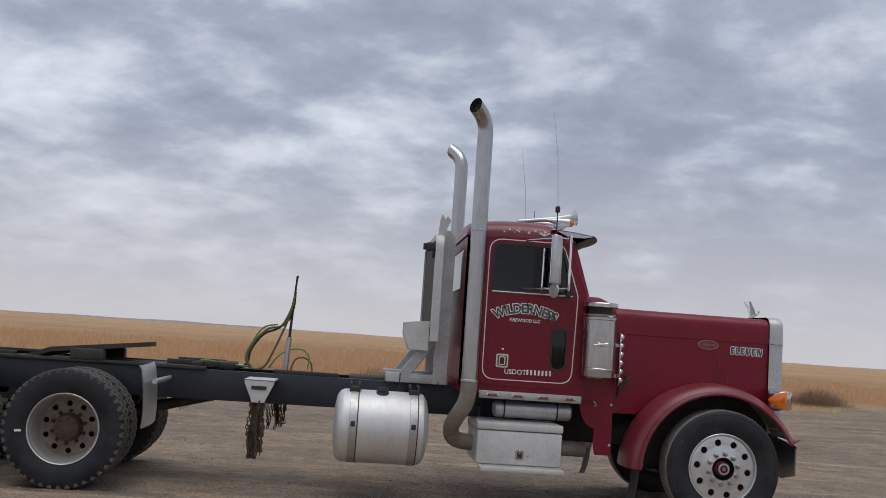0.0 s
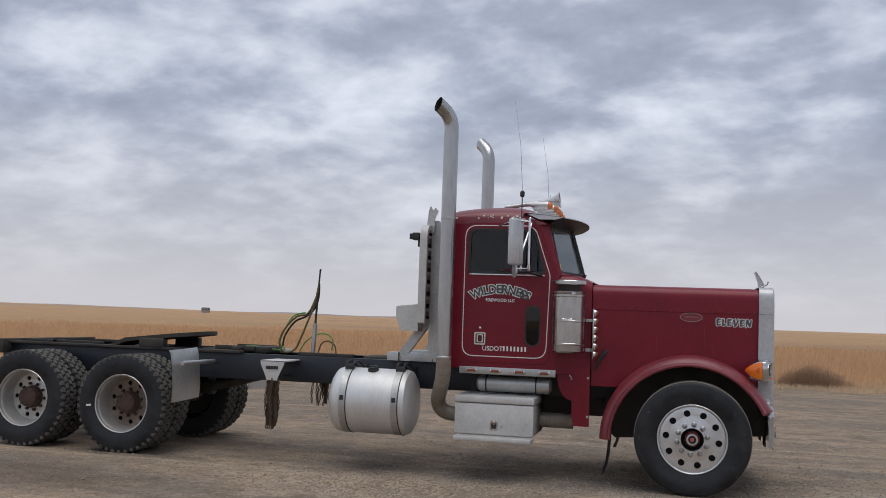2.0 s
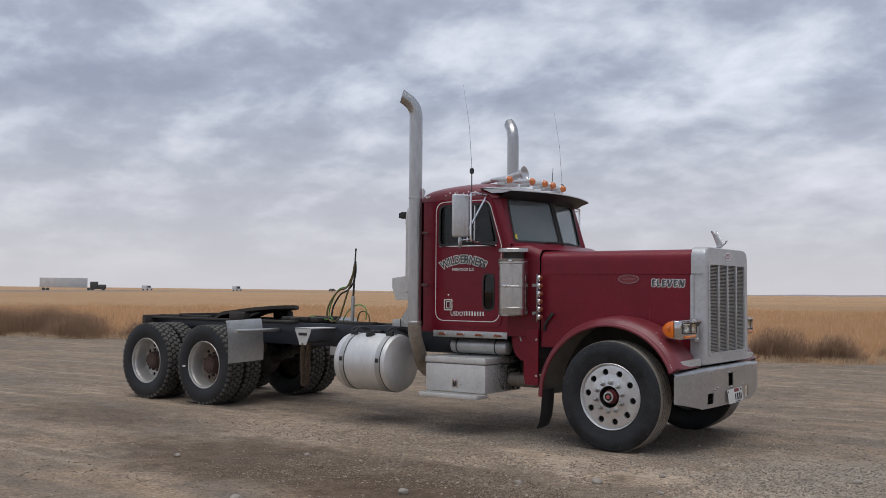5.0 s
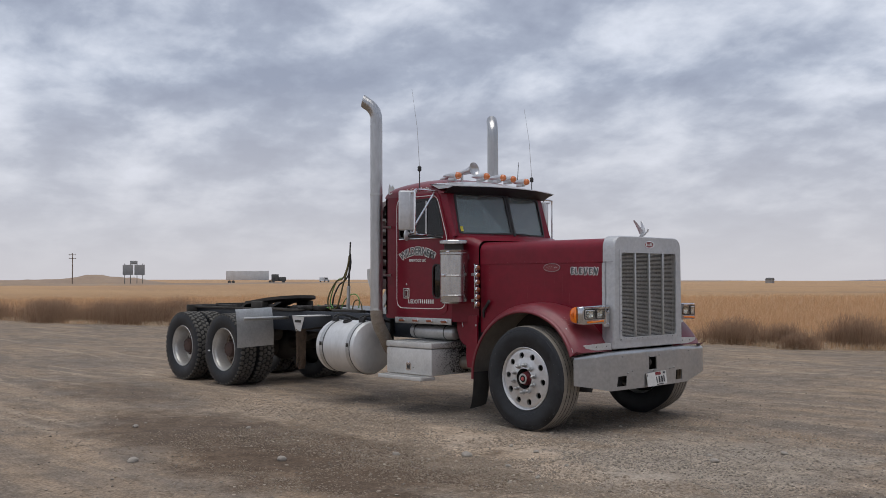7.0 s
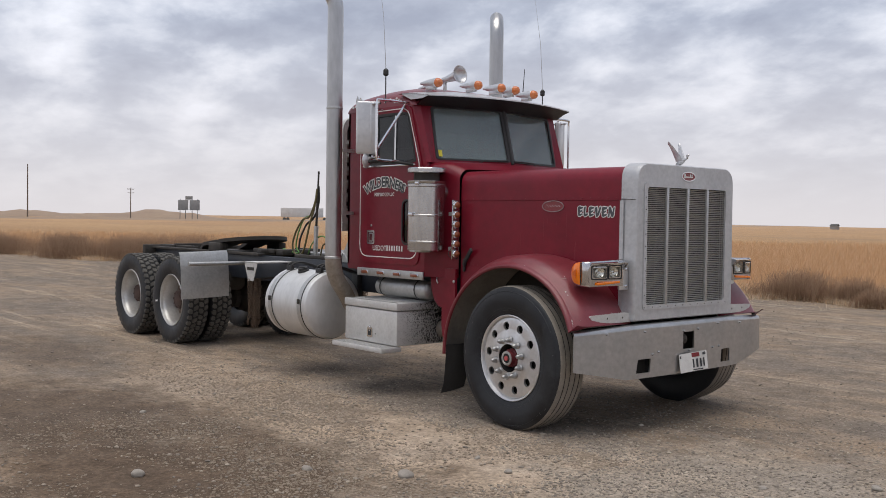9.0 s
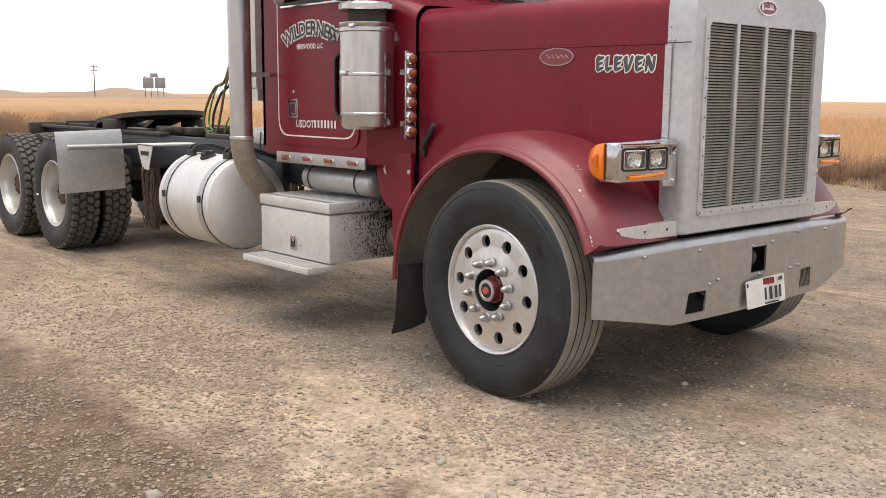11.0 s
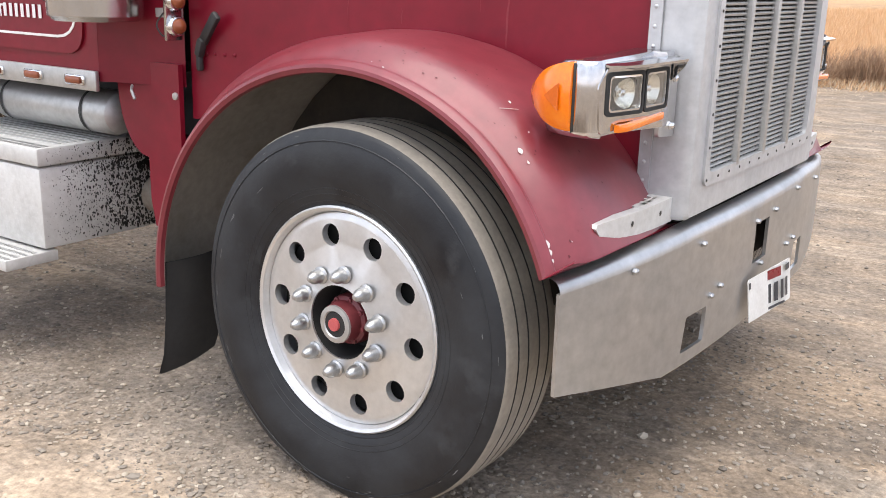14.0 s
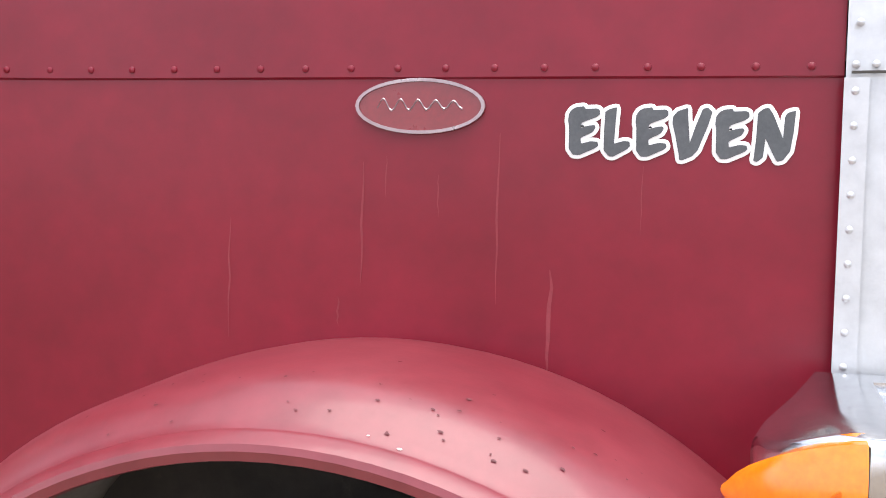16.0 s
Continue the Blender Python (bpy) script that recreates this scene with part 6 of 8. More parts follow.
lathe(bm, [(0.0, TX0 + 0.005), (0.18, TX0 + 0.012), (0.28, TX0 + 0.03), (0.325, TX0 + 0.06), (TR, TX0 + 0.10), (TR, TX1 - 0.10), (0.325, TX1 - 0.055), (0.27, TX1 - 0.02), (0.15, TX1 + 0.005), (0.0, TX1 + 0.012)], (0, TY, TZ), (1, 0, 0), 56)
tank = part("fuel_tank", bm, TANK, truck, "round polished aluminium fuel tank with dusty streaks")
for x in (-3.53, -2.97):
    bm = bmesh.new()
    lathe(bm, [(TR + 0.001, x - 0.036), (TR + 0.0045, x - 0.034), (TR + 0.0045, x + 0.034), (TR + 0.001, x + 0.036)], (0, TY, TZ), (1, 0, 0), 56)
    part("tank_strap", bm, ALU_DULL, tank, "wide metal tank strap")
    bm = bmesh.new()
    lathe(bm, [(TR + 0.001, x + 0.034), (TR + 0.006, x + 0.037), (TR + 0.006, x + 0.042), (TR + 0.001, x + 0.045)], (0, TY, TZ), (1, 0, 0), 56)
    part("strap_edge", bm, BLACK, tank)
    bm = bmesh.new()
    box(bm, x - 0.02, x + 0.02, TY - TR - 0.012, TY - TR - 0.003, TZ + 0.02, TZ + 0.07, 0.003, pose(0, 0, 0))
    part("strap_plate", bm, GREASE, tank)
    bm = bmesh.new()
    for d in (-0.038, 0.038):
        tube(bm, curve_pts([(x + d, TY - 0.10, TZ + TR - 0.01), (x + d, TY - 0.09, TZ + TR + 0.05), (x + d, TY + 0.06, TZ + TR + 0.06), (x + d, -0.45, TZ + 0.30)], 5), 0.012, 6)
    box(bm, x - 0.05, x + 0.05, TY - 0.12, TY - 0.08, TZ + TR - 0.03, TZ + TR + 0.03, 0.008)
    box(bm, x - 0.05, x + 0.05, -0.50, -0.43, TZ - 0.1, TZ + 0.36, 0.008)
    part("strap_clamp", bm, BLACK, tank, "black strap clamp")
bm = bmesh.new()
lathe(bm, [(0.06, 0.0), (0.06, 0.018), (0.05, 0.022), (0.05, 0.045), (0.0, 0.048)], (-3.27, TY - 0.10, TZ + TR - 0.02), (0, -0.28, 1), 18)
box(bm, -3.31, -3.23, TY - 0.135, TY - 0.105, TZ + TR + 0.015, TZ + TR + 0.035, 0.006)
part("filler_cap", bm, BLACK, tank, "black filler cap")


def stack(y, low, h, turn):
    x = -2.475
    hx, hy = -math.cos(radians(turn)), -math.sin(radians(turn))
    bm = bmesh.new()
    path = [(x, y, 1.2), (x, y, 1.9), (x, y, 2.6), (x, y, 3.42 + h)] + [(x + hx * 0.23 * (1 - math.cos(a)), y + hy * 0.23 * (1 - math.cos(a)), 3.53 + h + 0.23 * math.sin(a)) for a in np.linspace(0, 0.95, 8)]
    a = 0.95
    ex, ey, ez = path[-1]
    path.append((ex + hx * 0.085 * math.sin(a), ey + hy * 0.085 * math.sin(a), ez + 0.085 * math.cos(a)))
    tube(bm, path, [0.076] * 4 + [0.075] * 8 + [0.074], 28, False)
    # the mouth is cut off upright, facing back
    d = Vector((hx * math.sin(a), hy * math.sin(a), math.cos(a)))
    cut = Vector((hx * 0.96, hy * 0.96, 0.28))
    bm.verts.ensure_lookup_table()
    mouth = []
    for v in bm.verts[-28:]:
        v.co -= d * ((v.co - Vector(path[-1])).dot(cut) / d.dot(cut))
        mouth.append(v.co.copy())
    pipe = part("exhaust_pipe", bm, STACK, truck, "tall chrome exhaust stack with a curved tip")
    bm = bmesh.new()
    mid = Vector(path[-1])
    ring_rows(bm, [[mid + (p - mid) * 0.93 + d * 0.002 for p in mouth], [mid + (p - mid) * 0.90 - d * 0.05 for p in mouth]], True, False, True)
    part("stack_bore", bm, GROOVE, pipe, "black bore of the stack")
    bm = bmesh.new()
    lathe(bm, [(0.077, 2.618), (0.080, 2.63), (0.077, 2.642)], (x, y, 0), (0, 0, 1), 28)
    part("stack_band", bm, ALU_DULL, pipe)
    bm = bmesh.new()
    lathe(bm, [(0.078, 1.195), (0.0815, 1.2), (0.0815, 1.215), (0.078, 1.22)], (x, y, 0), (0, 0, 1), 28)
    part("stack_band", bm, ALU_DULL, pipe)
    for z in (1.62, 2.22):
        bm = bmesh.new()
        box(bm, x - 0.02, x + 0.02, min(y, y * 0.78), max(y, y * 0.78), z, z + 0.03)
        part("stack_bracket", bm, ALU_DULL, pipe)
    if low:
        bm = bmesh.new()
        tube(bm, curve_pts([(x, y, 1.2), (x, y + 0.01, 1.10), (x - 0.02, y + 0.07, 0.98), (x - 0.07, y + 0.19, 0.86), (x - 0.11, y + 0.29, 0.74), (x - 0.06, y + 0.37, 0.63), (x + 0.15, y + 0.46, 0.59), (-1.8, y + 0.58, 0.58), (-1.2, y + 0.60, 0.575)], 6), 0.078, 20)
        part("exhaust_elbow", bm, RUSTPIPE, pipe, "brown heat-stained exhaust elbow")


stack(-1.10, True, 0.04, 42)
stack(1.0, False, 0.04, -42)

# headache rack behind the cab: a ribbed panel on two posts -----------------------
bm = bmesh.new()
RK = rounded([(-0.80, 1.54), (0.80, 1.54), (0.80, 2.60), (-0.80, 2.60)], [0.02, 0.02, 0.16, 0.16], 8)
RK_IN = rounded([(-0.75, 1.59), (0.75, 1.59), (0.75, 2.55), (-0.75, 2.55)], [0.02, 0.02, 0.12, 0.12], 8)
panel(bm, RK, [RK_IN], across(-2.85), k(0.08, 0, 0))
rack = part("headache_rack", bm, ALU_WHITE, truck, "aluminium headache rack with a ribbed panel")
# dark sheet puts the shade between rack and cab into the colour
bm = bmesh.new()
plate(bm, RK_IN, across(-2.835), k(0.006, 0, 0))
part("rack_panel", bm, GREASE, rack, "back of the rack panel, darkened for the shade behind the ribs")
for i in range(7):
    bm = bmesh.new()
    z = 1.62 + 0.132 * i
    w = 0.74 if i < 6 else 0.68
    ring_rows(bm, [[(-2.828, y, z), (-2.795, y, z + 0.022), (-2.780, y, z + 0.052), (-2.795, y, z + 0.080), (-2.828, y, z + 0.092)] for y in (-w, w)])
    part("rib", bm, ALU_DULL, rack)
for s in (-1, 1):
    bm = bmesh.new()
    rows = []
    for z, x0, x1 in ((1.13, -2.775, -2.64), (2.50, -2.775, -2.635), (2.60, -2.765, -2.655), (2.66, -2.760, -2.70)):
        rows.append([(x, y, z) for x, y in ((x0, s * 0.53), (x1, s * 0.53), (x1, s * 0.58), (x0, s * 0.58))])
    ring_rows(bm, rows)
    part("rack_post", bm, ALU_DULL, rack, "aluminium rack post")
    bm = bmesh.new()
    box(bm, -3.24, -2.62, min(s * 0.34, s * 0.56), max(s * 0.34, s * 0.56), 1.125, 1.215, 0.008)
    part("rack_foot", bm, ALU_DULL, rack, "aluminium rack foot")
    bm = bmesh.new()
    mt = look((-3.06, s * 0.55, 1.2), (-2.80, s * 0.55, 1.56))
    box(bm, -0.012, 0.012, -0.05, 0.05, -0.44, 0.0, 0.004, mt)
    part("rack_brace", bm, ALU_DULL, rack, "slanting rack brace")
bm = bmesh.new()
rows = [[(x, y, z) for x, z in ((-3.10, 1.715), (-3.10, 1.60), (-3.04, 1.455), (-2.855, 1.455), (-2.855, 1.745), (-3.04, 1.725))] for y in (-0.74, -0.44)]
ring_rows(bm, rows)
part("rack_tray", bm, ALU_WHITE, rack, "small pale chain tray on the rack")
bm = bmesh.new()
box(bm, -2.94, -2.86, -0.80, -0.70, 2.43, 2.51, 0.012)
box(bm, -2.97, -2.94, -0.79, -0.71, 2.44, 2.50, 0.006)
box(bm, -2.88, -2.84, -0.77, -0.74, 2.36, 2.46, 0.004)
part("work_light", bm, BLACK, rack, "black work light on the rack")
bm = bmesh.new()
plate(bm, [(-2.83, 2.52), (-2.74, 2.52), (-2.735, 2.68), (-2.70, 2.76), (-2.735, 2.80), (-2.76, 2.77), (-2.79, 2.82), (-2.81, 2.76)], side(-0.62), k(0, 0.01, 0))
part("rack_ear", bm, ALU_DULL, rack, "bent aluminium ear on the rack")
for x in (-3.1, -2.72):
    bm = bmesh.new()
    tube(bm, [(x, -0.57, 1.22), (x, -0.58, 1.10), (x + 0.02, -0.58, 1.04)], 0.006, 6)
    part("rack_bolt", bm, GREASE, rack)

# deck behind: fifth wheel, plates, hose pole, chain hangers, quarter fenders ------
bm = bmesh.new()
tilt = pose(-6.13, 0, 1.265, 0, -6.5, 0)
loop = [(-0.72, -0.36), (-0.36, -0.46)] + [(0.12 + 0.42 * math.sin(radians(a)), -0.46 * math.cos(radians(a))) for a in np.linspace(0, 180, 17)] + [(-0.36, 0.46), (-0.72, 0.36), (-0.72, 0.16), (-0.10, 0.045), (-0.06, 0.0), (-0.10, -0.045), (-0.72, -0.16)]
plate(bm, loop, lambda u, v: tuple(tilt @ Vector((u, v, 0.02 if u > -0.4 else 0.02 - (abs(u) - 0.4) * 0.25))), lambda u, v: tuple(tilt.to_3x3() @ Vector((0, 0, -0.045))))
for s in (-1, 1):
    box(bm, -6.30, -5.98, s * 0.43 - 0.06, s * 0.43 + 0.06, 1.12, 1.25, 0.02)
box(bm, -6.9, -5.2, -0.48, 0.48, 1.12, 1.14, 0)
part("fifth_wheel", bm, GREASE, truck, "black greasy fifth wheel plate, tilted")
bm = bmesh.new()
for s in (-1, 1):
    box(bm, -8.1, -5.0, s * 0.44 - 0.05, s * 0.44 + 0.05, 1.12, 1.15, 0.004)
    box(bm, -7.95, -6.85, s * 0.36 - 0.04, s * 0.36 + 0.04, 1.15, 1.18, 0.004, pose(0, 0, 0))
    box(bm, -5.4, -4.9, s * 0.30 - 0.03, s * 0.30 + 0.03, 1.15, 1.20, 0.004)
box(bm, -8.12, -8.04, -0.6, 0.6, 1.0, 1.17, 0.01)
box(bm, -7.5, -7.44, -0.4, 0.4, 1.15, 1.20, 0.004)
box(bm, -5.15, -5.05, -0.42, 0.42, 1.14, 1.19, 0.01)
part("fifth_wheel_mount", bm, GREASE, truck, "dark mounting angles on the frame rails")
for nm, dims in (("brake_valve", (-4.95, -4.75, -0.3, 0.1, 1.125, 1.2, 0.02)), ("frame_bracket", (-4.35, -3.7, -0.38, -0.28, 1.12, 1.16, 0.006)), ("gearbox_cover", (-3.6, -3.2, -0.3, 0.2, 1.08, 1.15, 0.03))):
    bm = bmesh.new()
    box(bm, *dims)
    part(nm, bm, GREASE, truck, "greasy dark iron on the frame")
bm = bmesh.new()
box(bm, -5.1, -4.7, 0.1, 0.35, 1.125, 1.165, 0.01, pose(0, 0, 0, 0, 0, 0))
part("deck_plate", bm, ALU_DULL, truck, "small pale plate on the frame")
# hose pole
bm = bmesh.new()
tube(bm, [(-4.25, -0.16, 1.12), (-4.235, -0.16, 1.49)], 0.026, 12)
box(bm, -4.30, -4.20, -0.22, -0.10, 1.115, 1.14, 0.006)
pole = part("hose_pole", bm, ALU_DULL, truck, "grey hose pole standing on the frame")
bm = bmesh.new()
tube(bm, [(-4.235, -0.16, 1.48), (-4.22, -0.157, 1.8), (-4.205, -0.155, 2.09)], [0.014, 0.013, 0.010], 8)
tube(bm, [(-4.205, -0.155, 2.09), (-4.2, -0.155, 2.12)], 0.012, 8)
part("pole_rod", bm, GREASE, pole, "dark taped spring rod")


def hose(ctrl, mt_, nm, r=0.011, label=""):
    b = bmesh.new()
    tube(b, curve_pts(ctrl, 7), r, 7)
    return part("air_hose", b, mt_, pole, label)


hose([(-4.215, -0.17, 1.86), (-4.25, -0.18, 1.74), (-4.32, -0.2, 1.60), (-4.45, -0.21, 1.56), (-4.58, -0.22, 1.42), (-4.64, -0.23, 1.26), (-4.58, -0.22, 1.15), (-4.46, -0.2, 1.18), (-4.38, -0.2, 1.34), (-4.31, -0.2, 1.52), (-4.25, -0.18, 1.70), (-4.21, -0.17, 1.92)], HOSE_B, "", 0.012, "olive brown looped hose")
hose([(-4.21, -0.15, 1.95), (-4.215, -0.14, 1.8), (-4.26, -0.14, 1.66), (-4.36, -0.13, 1.57), (-4.50, -0.13, 1.50), (-4.61, -0.14, 1.34), (-4.64, -0.15, 1.2), (-4.75, -0.15, 1.14), (-4.95, -0.12, 1.15)], BLACK, "", 0.012, "black looped hose")
hose([(-4.36, -0.16, 1.61), (-4.50, -0.16, 1.57), (-4.60, -0.17, 1.42), (-4.66, -0.17, 1.25), (-4.60, -0.17, 1.17), (-4.85, -0.15, 1.18), (-5.05, -0.10, 1.20), (-5.15, -0.05, 1.18)], HOSE_G, "", 0.009, "green looped hose")
hose([(-4.42, -0.15, 1.16), (-4.34, -0.15, 1.28), (-4.22, -0.14, 1.36), (-4.10, -0.14, 1.37), (-4.02, -0.14, 1.30), (-4.03, -0.14, 1.18)], HOSE_G, "", 0.008, "green looped hose")
hose([(-4.2, -0.12, 1.15), (-4.16, -0.12, 1.26), (-4.08, -0.12, 1.29), (-4.0, -0.12, 1.24), (-3.98, -0.12, 1.14)], HOSE_B, "", 0.009, "olive brown looped hose")
# chain hangers
rc = random.Random(33)


def chain_bundle(parent, x, y, top, n, length, spread):
    b = bmesh.new()
    for i in range(n):
        px, py = x + rc.gauss(0, spread), y + rc.gauss(0, spread * 0.8)
        ln = length * rc.uniform(0.72, 1.02)
        m_ = int(ln / 0.034)
        for j in range(m_):
            z = top - 0.02 - j * 0.034
            w = 0.012
            cx, cy = px + 0.014 * math.sin(j * 0.5 + i), py + 0.012 * math.cos(j * 0.43 + i * 2)
            ring = []
            for q in np.linspace(0, 2 * math.pi, 7)[:-1]:
                du, dz = w * math.cos(q), 0.023 * math.sin(q)
                ring.append((cx + (du if j % 2 else 0), cy + (0 if j % 2 else du), z + dz))
            tube(b, ring + [ring[0]], 0.0052, 4, False)
    return part("chain", b, CHAIN, parent, "bundle of rusty hanging chains", kind="stuff")


for x, y0, n, ln in ((-4.43, -0.90, 34, 0.56), (-4.36, 0.62, 16, 0.42)):
    s = -1 if y0 < 0 else 1
    bm = bmesh.new()
    rows = []
    for q, (z, hw) in enumerate(((1.075, 0.14), (1.04, 0.135), (0.90, 0.07), (0.865, 0.06))):
        rows.append([(x - hw, y0, z), (x + hw, y0, z), (x + hw, y0 - s * 0.006, z), (x - hw, y0 - s * 0.006, z)])
    ring_rows(bm, rows)
    box(bm, x - 0.14, x + 0.14, min(y0, s * 0.44), max(y0, s * 0.44), 1.065, 1.08, 0.003)
    # the far hanger's dark material stands for the shade under the frame
    hg = part("chain_hanger", bm, ALU_WHITE if s < 0 else GREASE, truck, "steel hanger with rusty chains, pale near, painted in shade on the far side")
    bm = bmesh.new()
    box(bm, x - 0.07, x + 0.07, y0 + (-0.008 if s < 0 else 0.0), y0 + (0.0 if s < 0 else 0.008), 0.985, 1.02)
    tube(bm, [(x, y0 - s * 0.02, 0.88), (x, s * 0.46, 0.9)], 0.014, 8)
    part("hanger_slot", bm, GREASE, hg)
    chain_bundle(hg, x, y0 - s * 0.06, 0.89, n, ln, 0.042)
# quarter fenders before the drive wheels
for s in (-1, 1):
    bm = bmesh.new()
    rows = []
    for z, dx in ((1.155, -0.02), (1.12, 0.0), (0.95, 0.03), (0.75, 0.045), (0.60, 0.04)):
        rows.append([(-5.44 + dx + 0.02 * math.sin(u * 3.14), s * (0.66 + 0.62 * u), z + 0.02 * (1 - u)) for u in np.linspace(0, 1, 7)])
    ring_rows(bm, rows, False)
    ring_rows(bm, [[(a - 0.006, b, c) for a, b, c in r] for r in rows], False)
    qf = part("quarter_fender", bm, ALU_DULL, truck, "pale flat quarter fender before the drive wheels")
    bm = bmesh.new()
    tube(bm, [(-5.345, s * 0.43, 1.02), (-5.33, s * 0.5, 1.02), (-5.33, s * 1.22, 1.02)], 0.024, 14)
    part("fender_bar", bm, ALU_DULL, qf, "round support bar")

# ---- ground ------------------------------------------------------------------
def lot_edge(x):
    """Where the dirt lot ends and the dry grass begins."""
    return float(np.interp(x, [-200, -60, -28, -14, -4, 4, 15, 60, 200], [-22, 0, 6.6, 9.8, 11.8, 16.6, 23.5, 47, 120])) + 0.5 * math.sin(x * 0.9) + 0.35 * math.sin(x * 2.3 + 1)


def far_rise(x, y):
    """Gentle relief: flat lot, a slight swell towards the road and lower land to the north."""
    d = math.hypot(x, y)
    if d < 60:
        return 0.0
    az = math.degrees(math.atan2(-x, y))
    t = min(1, (d - 60) / 400)
    west = max(0.0, min(1.0, (az - 38) / 20)) * max(0.0, min(1.0, (130 - az) / 30))
    north = max(0.0, 1 - abs(az - 15) / 30)
    return t * (0.3 * west - 1.0 * north) + max(0, d - 460) * (0.0016 * west - 0.0022 * north)


def soil(name, lot):
    m = bpy.data.materials.new(name)
    m.use_nodes = True
    n, l = m.node_tree.nodes, m.node_tree.links
    p = n["Principled BSDF"]
    t = n.new("ShaderNodeTexCoord")

    def noise_at(s, d=7, r=0.62, st=(1, 1, 1), loc=0.0, rot=0.0):
        mp = n.new("ShaderNodeMapping")
        mp.inputs["Scale"].default_value, mp.inputs["Location"].default_value = st, (loc, loc, 0)
        mp.inputs["Rotation"].default_value = (0, 0, rot)
        l.new(t.outputs["Object"], mp.inputs[0])
        q = n.new("ShaderNodeTexNoise")
        q.inputs["Scale"].default_value, q.inputs["Detail"].default_value, q.inputs["Roughness"].default_value = s, d, r
        l.new(mp.outputs[0], q.inputs["Vector"])
        return q.outputs[0]

    def ramp_of(f, a, b):
        q = n.new("ShaderNodeValToRGB")
        q.color_ramp.elements[0].position, q.color_ramp.elements[1].position = a, b
        l.new(f, q.inputs[0])
        return q.outputs[0]

    def mixed(f, a, b, mode="MIX"):
        q = n.new("ShaderNodeMixRGB")
        q.blend_type = mode
        for i, v in enumerate((f, a, b)):
            if isinstance(v, tuple):
                q.inputs[i].default_value = (*v, 1)
            elif isinstance(v, float):
                q.inputs[i].default_value = v
            else:
                l.new(v, q.inputs[i])
        return q.outputs[0]
    if lot:
        col = mixed(ramp_of(noise_at(0.35, 8), 0.38, 0.62), (0.300, 0.229, 0.166), (0.240, 0.187, 0.140))
        col = mixed(ramp_of(noise_at(0.3, 9, 0.72, (1, 1.7, 1), 4.0, -0.25), 0.46, 0.58), col, (0.194, 0.160, 0.131))
        col = mixed(ramp_of(noise_at(0.3, 9, 0.75, (1, 1.7, 1), 11.0, -0.2), 0.57, 0.67), col, (0.125, 0.104, 0.086))
        col = mixed(ramp_of(noise_at(0.9, 9, 0.75, (0.8, 1.9, 1), 7.0, -0.12), 0.56, 0.68), col, (0.160, 0.133, 0.110))
        # wheel tracks drawn out along the lot, dark and pale
        col = mixed(ramp_of(noise_at(1.1, 8, 0.66, (0.13, 1.5, 1), 2.5, 0.10), 0.48, 0.68), col, (0.185, 0.153, 0.125))
        col = mixed(ramp_of(noise_at(1.4, 8, 0.66, (0.12, 1.7, 1), 17.0, 0.06), 0.56, 0.68), col, (0.36, 0.295, 0.228))
        # patches with ragged edges: pale tan, damp brown stains, and grey along the truck
        for (px, py), (rx, ry), deep, tint in [((0.9, -2.3), (3.0, 1.7), 0.85, (0.405, 0.325, 0.250)), ((-2.6, -1.9), (2.0, 1.0), 0.6, (0.36, 0.288, 0.222))] + [(c_, r_, d_, (0.113, 0.081, 0.058)) for c_, r_, d_ in (((0.2, -3.65), (2.3, 1.3), 0.95), ((-2.3, -3.6), (2.2, 1.1), 0.8), ((3.6, -2.2), (1.6, 0.6), 0.4), ((-6.5, -2.6), (2.2, 0.7), 0.5))] + [((-0.9, -0.9), (2.4, 0.55), 0.6, (0.185, 0.163, 0.143)), ((2.3, -1.3), (1.6, 1.5), 0.6, (0.315, 0.278, 0.236))]:
            mp = n.new("ShaderNodeMapping")
            mp.vector_type = "POINT"
            mp.inputs["Scale"].default_value = (1 / rx, 1 / ry, 0)
            mp.inputs["Location"].default_value = (-px / rx, -py / ry, 0)
            l.new(t.outputs["Object"], mp.inputs[0])
            ln = n.new("ShaderNodeVectorMath")
            ln.operation = "LENGTH"
            l.new(mp.outputs[0], ln.inputs[0])
            ad = n.new("ShaderNodeMath")
            ad.operation = "MULTIPLY_ADD"
            l.new(noise_at(1.3, 9, 0.72, (1, 1, 1), px), ad.inputs[0])
            ad.inputs[1].default_value = -2.6
            l.new(ln.outputs["Value"], ad.inputs[2])
            inside = n.new("ShaderNodeMapRange")
            inside.inputs["From Min"].default_value, inside.inputs["From Max"].default_value = -0.25, -0.75
            inside.inputs["To Min"].default_value, inside.inputs["To Max"].default_value = 0.0, deep
            l.new(ad.outputs[0], inside.inputs["Value"])
            col = mixed(inside.outputs[0], col, tint)
        col = mixed(0.36, col, ramp_of(noise_at(3.2, 9, 0.78), 0.3, 0.7), "OVERLAY")
        col = mixed(0.4, col, ramp_of(noise_at(34, 4, 0.7), 0.28, 0.72), "OVERLAY")
        v = n.new("ShaderNodeTexVoronoi")
        v.inputs["Scale"].default_value = 55
        l.new(t.outputs["Object"], v.inputs["Vector"])
        tone = n.new("ShaderNodeValToRGB")
        tone.color_ramp.elements[0].color, tone.color_ramp.elements[1].color = (0.35, 0.33, 0.31, 1), (0.72, 0.69, 0.64, 1)
        l.new(v.outputs["Color"], tone.inputs[0])
        g = mixed(ramp_of(noise_at(1.1, 7, 0.7, (1, 1, 1), 2.0), 0.42, 0.62), (0.5, 0.5, 0.5), tone.outputs[0])
        col = mixed(0.7, col, g, "OVERLAY")
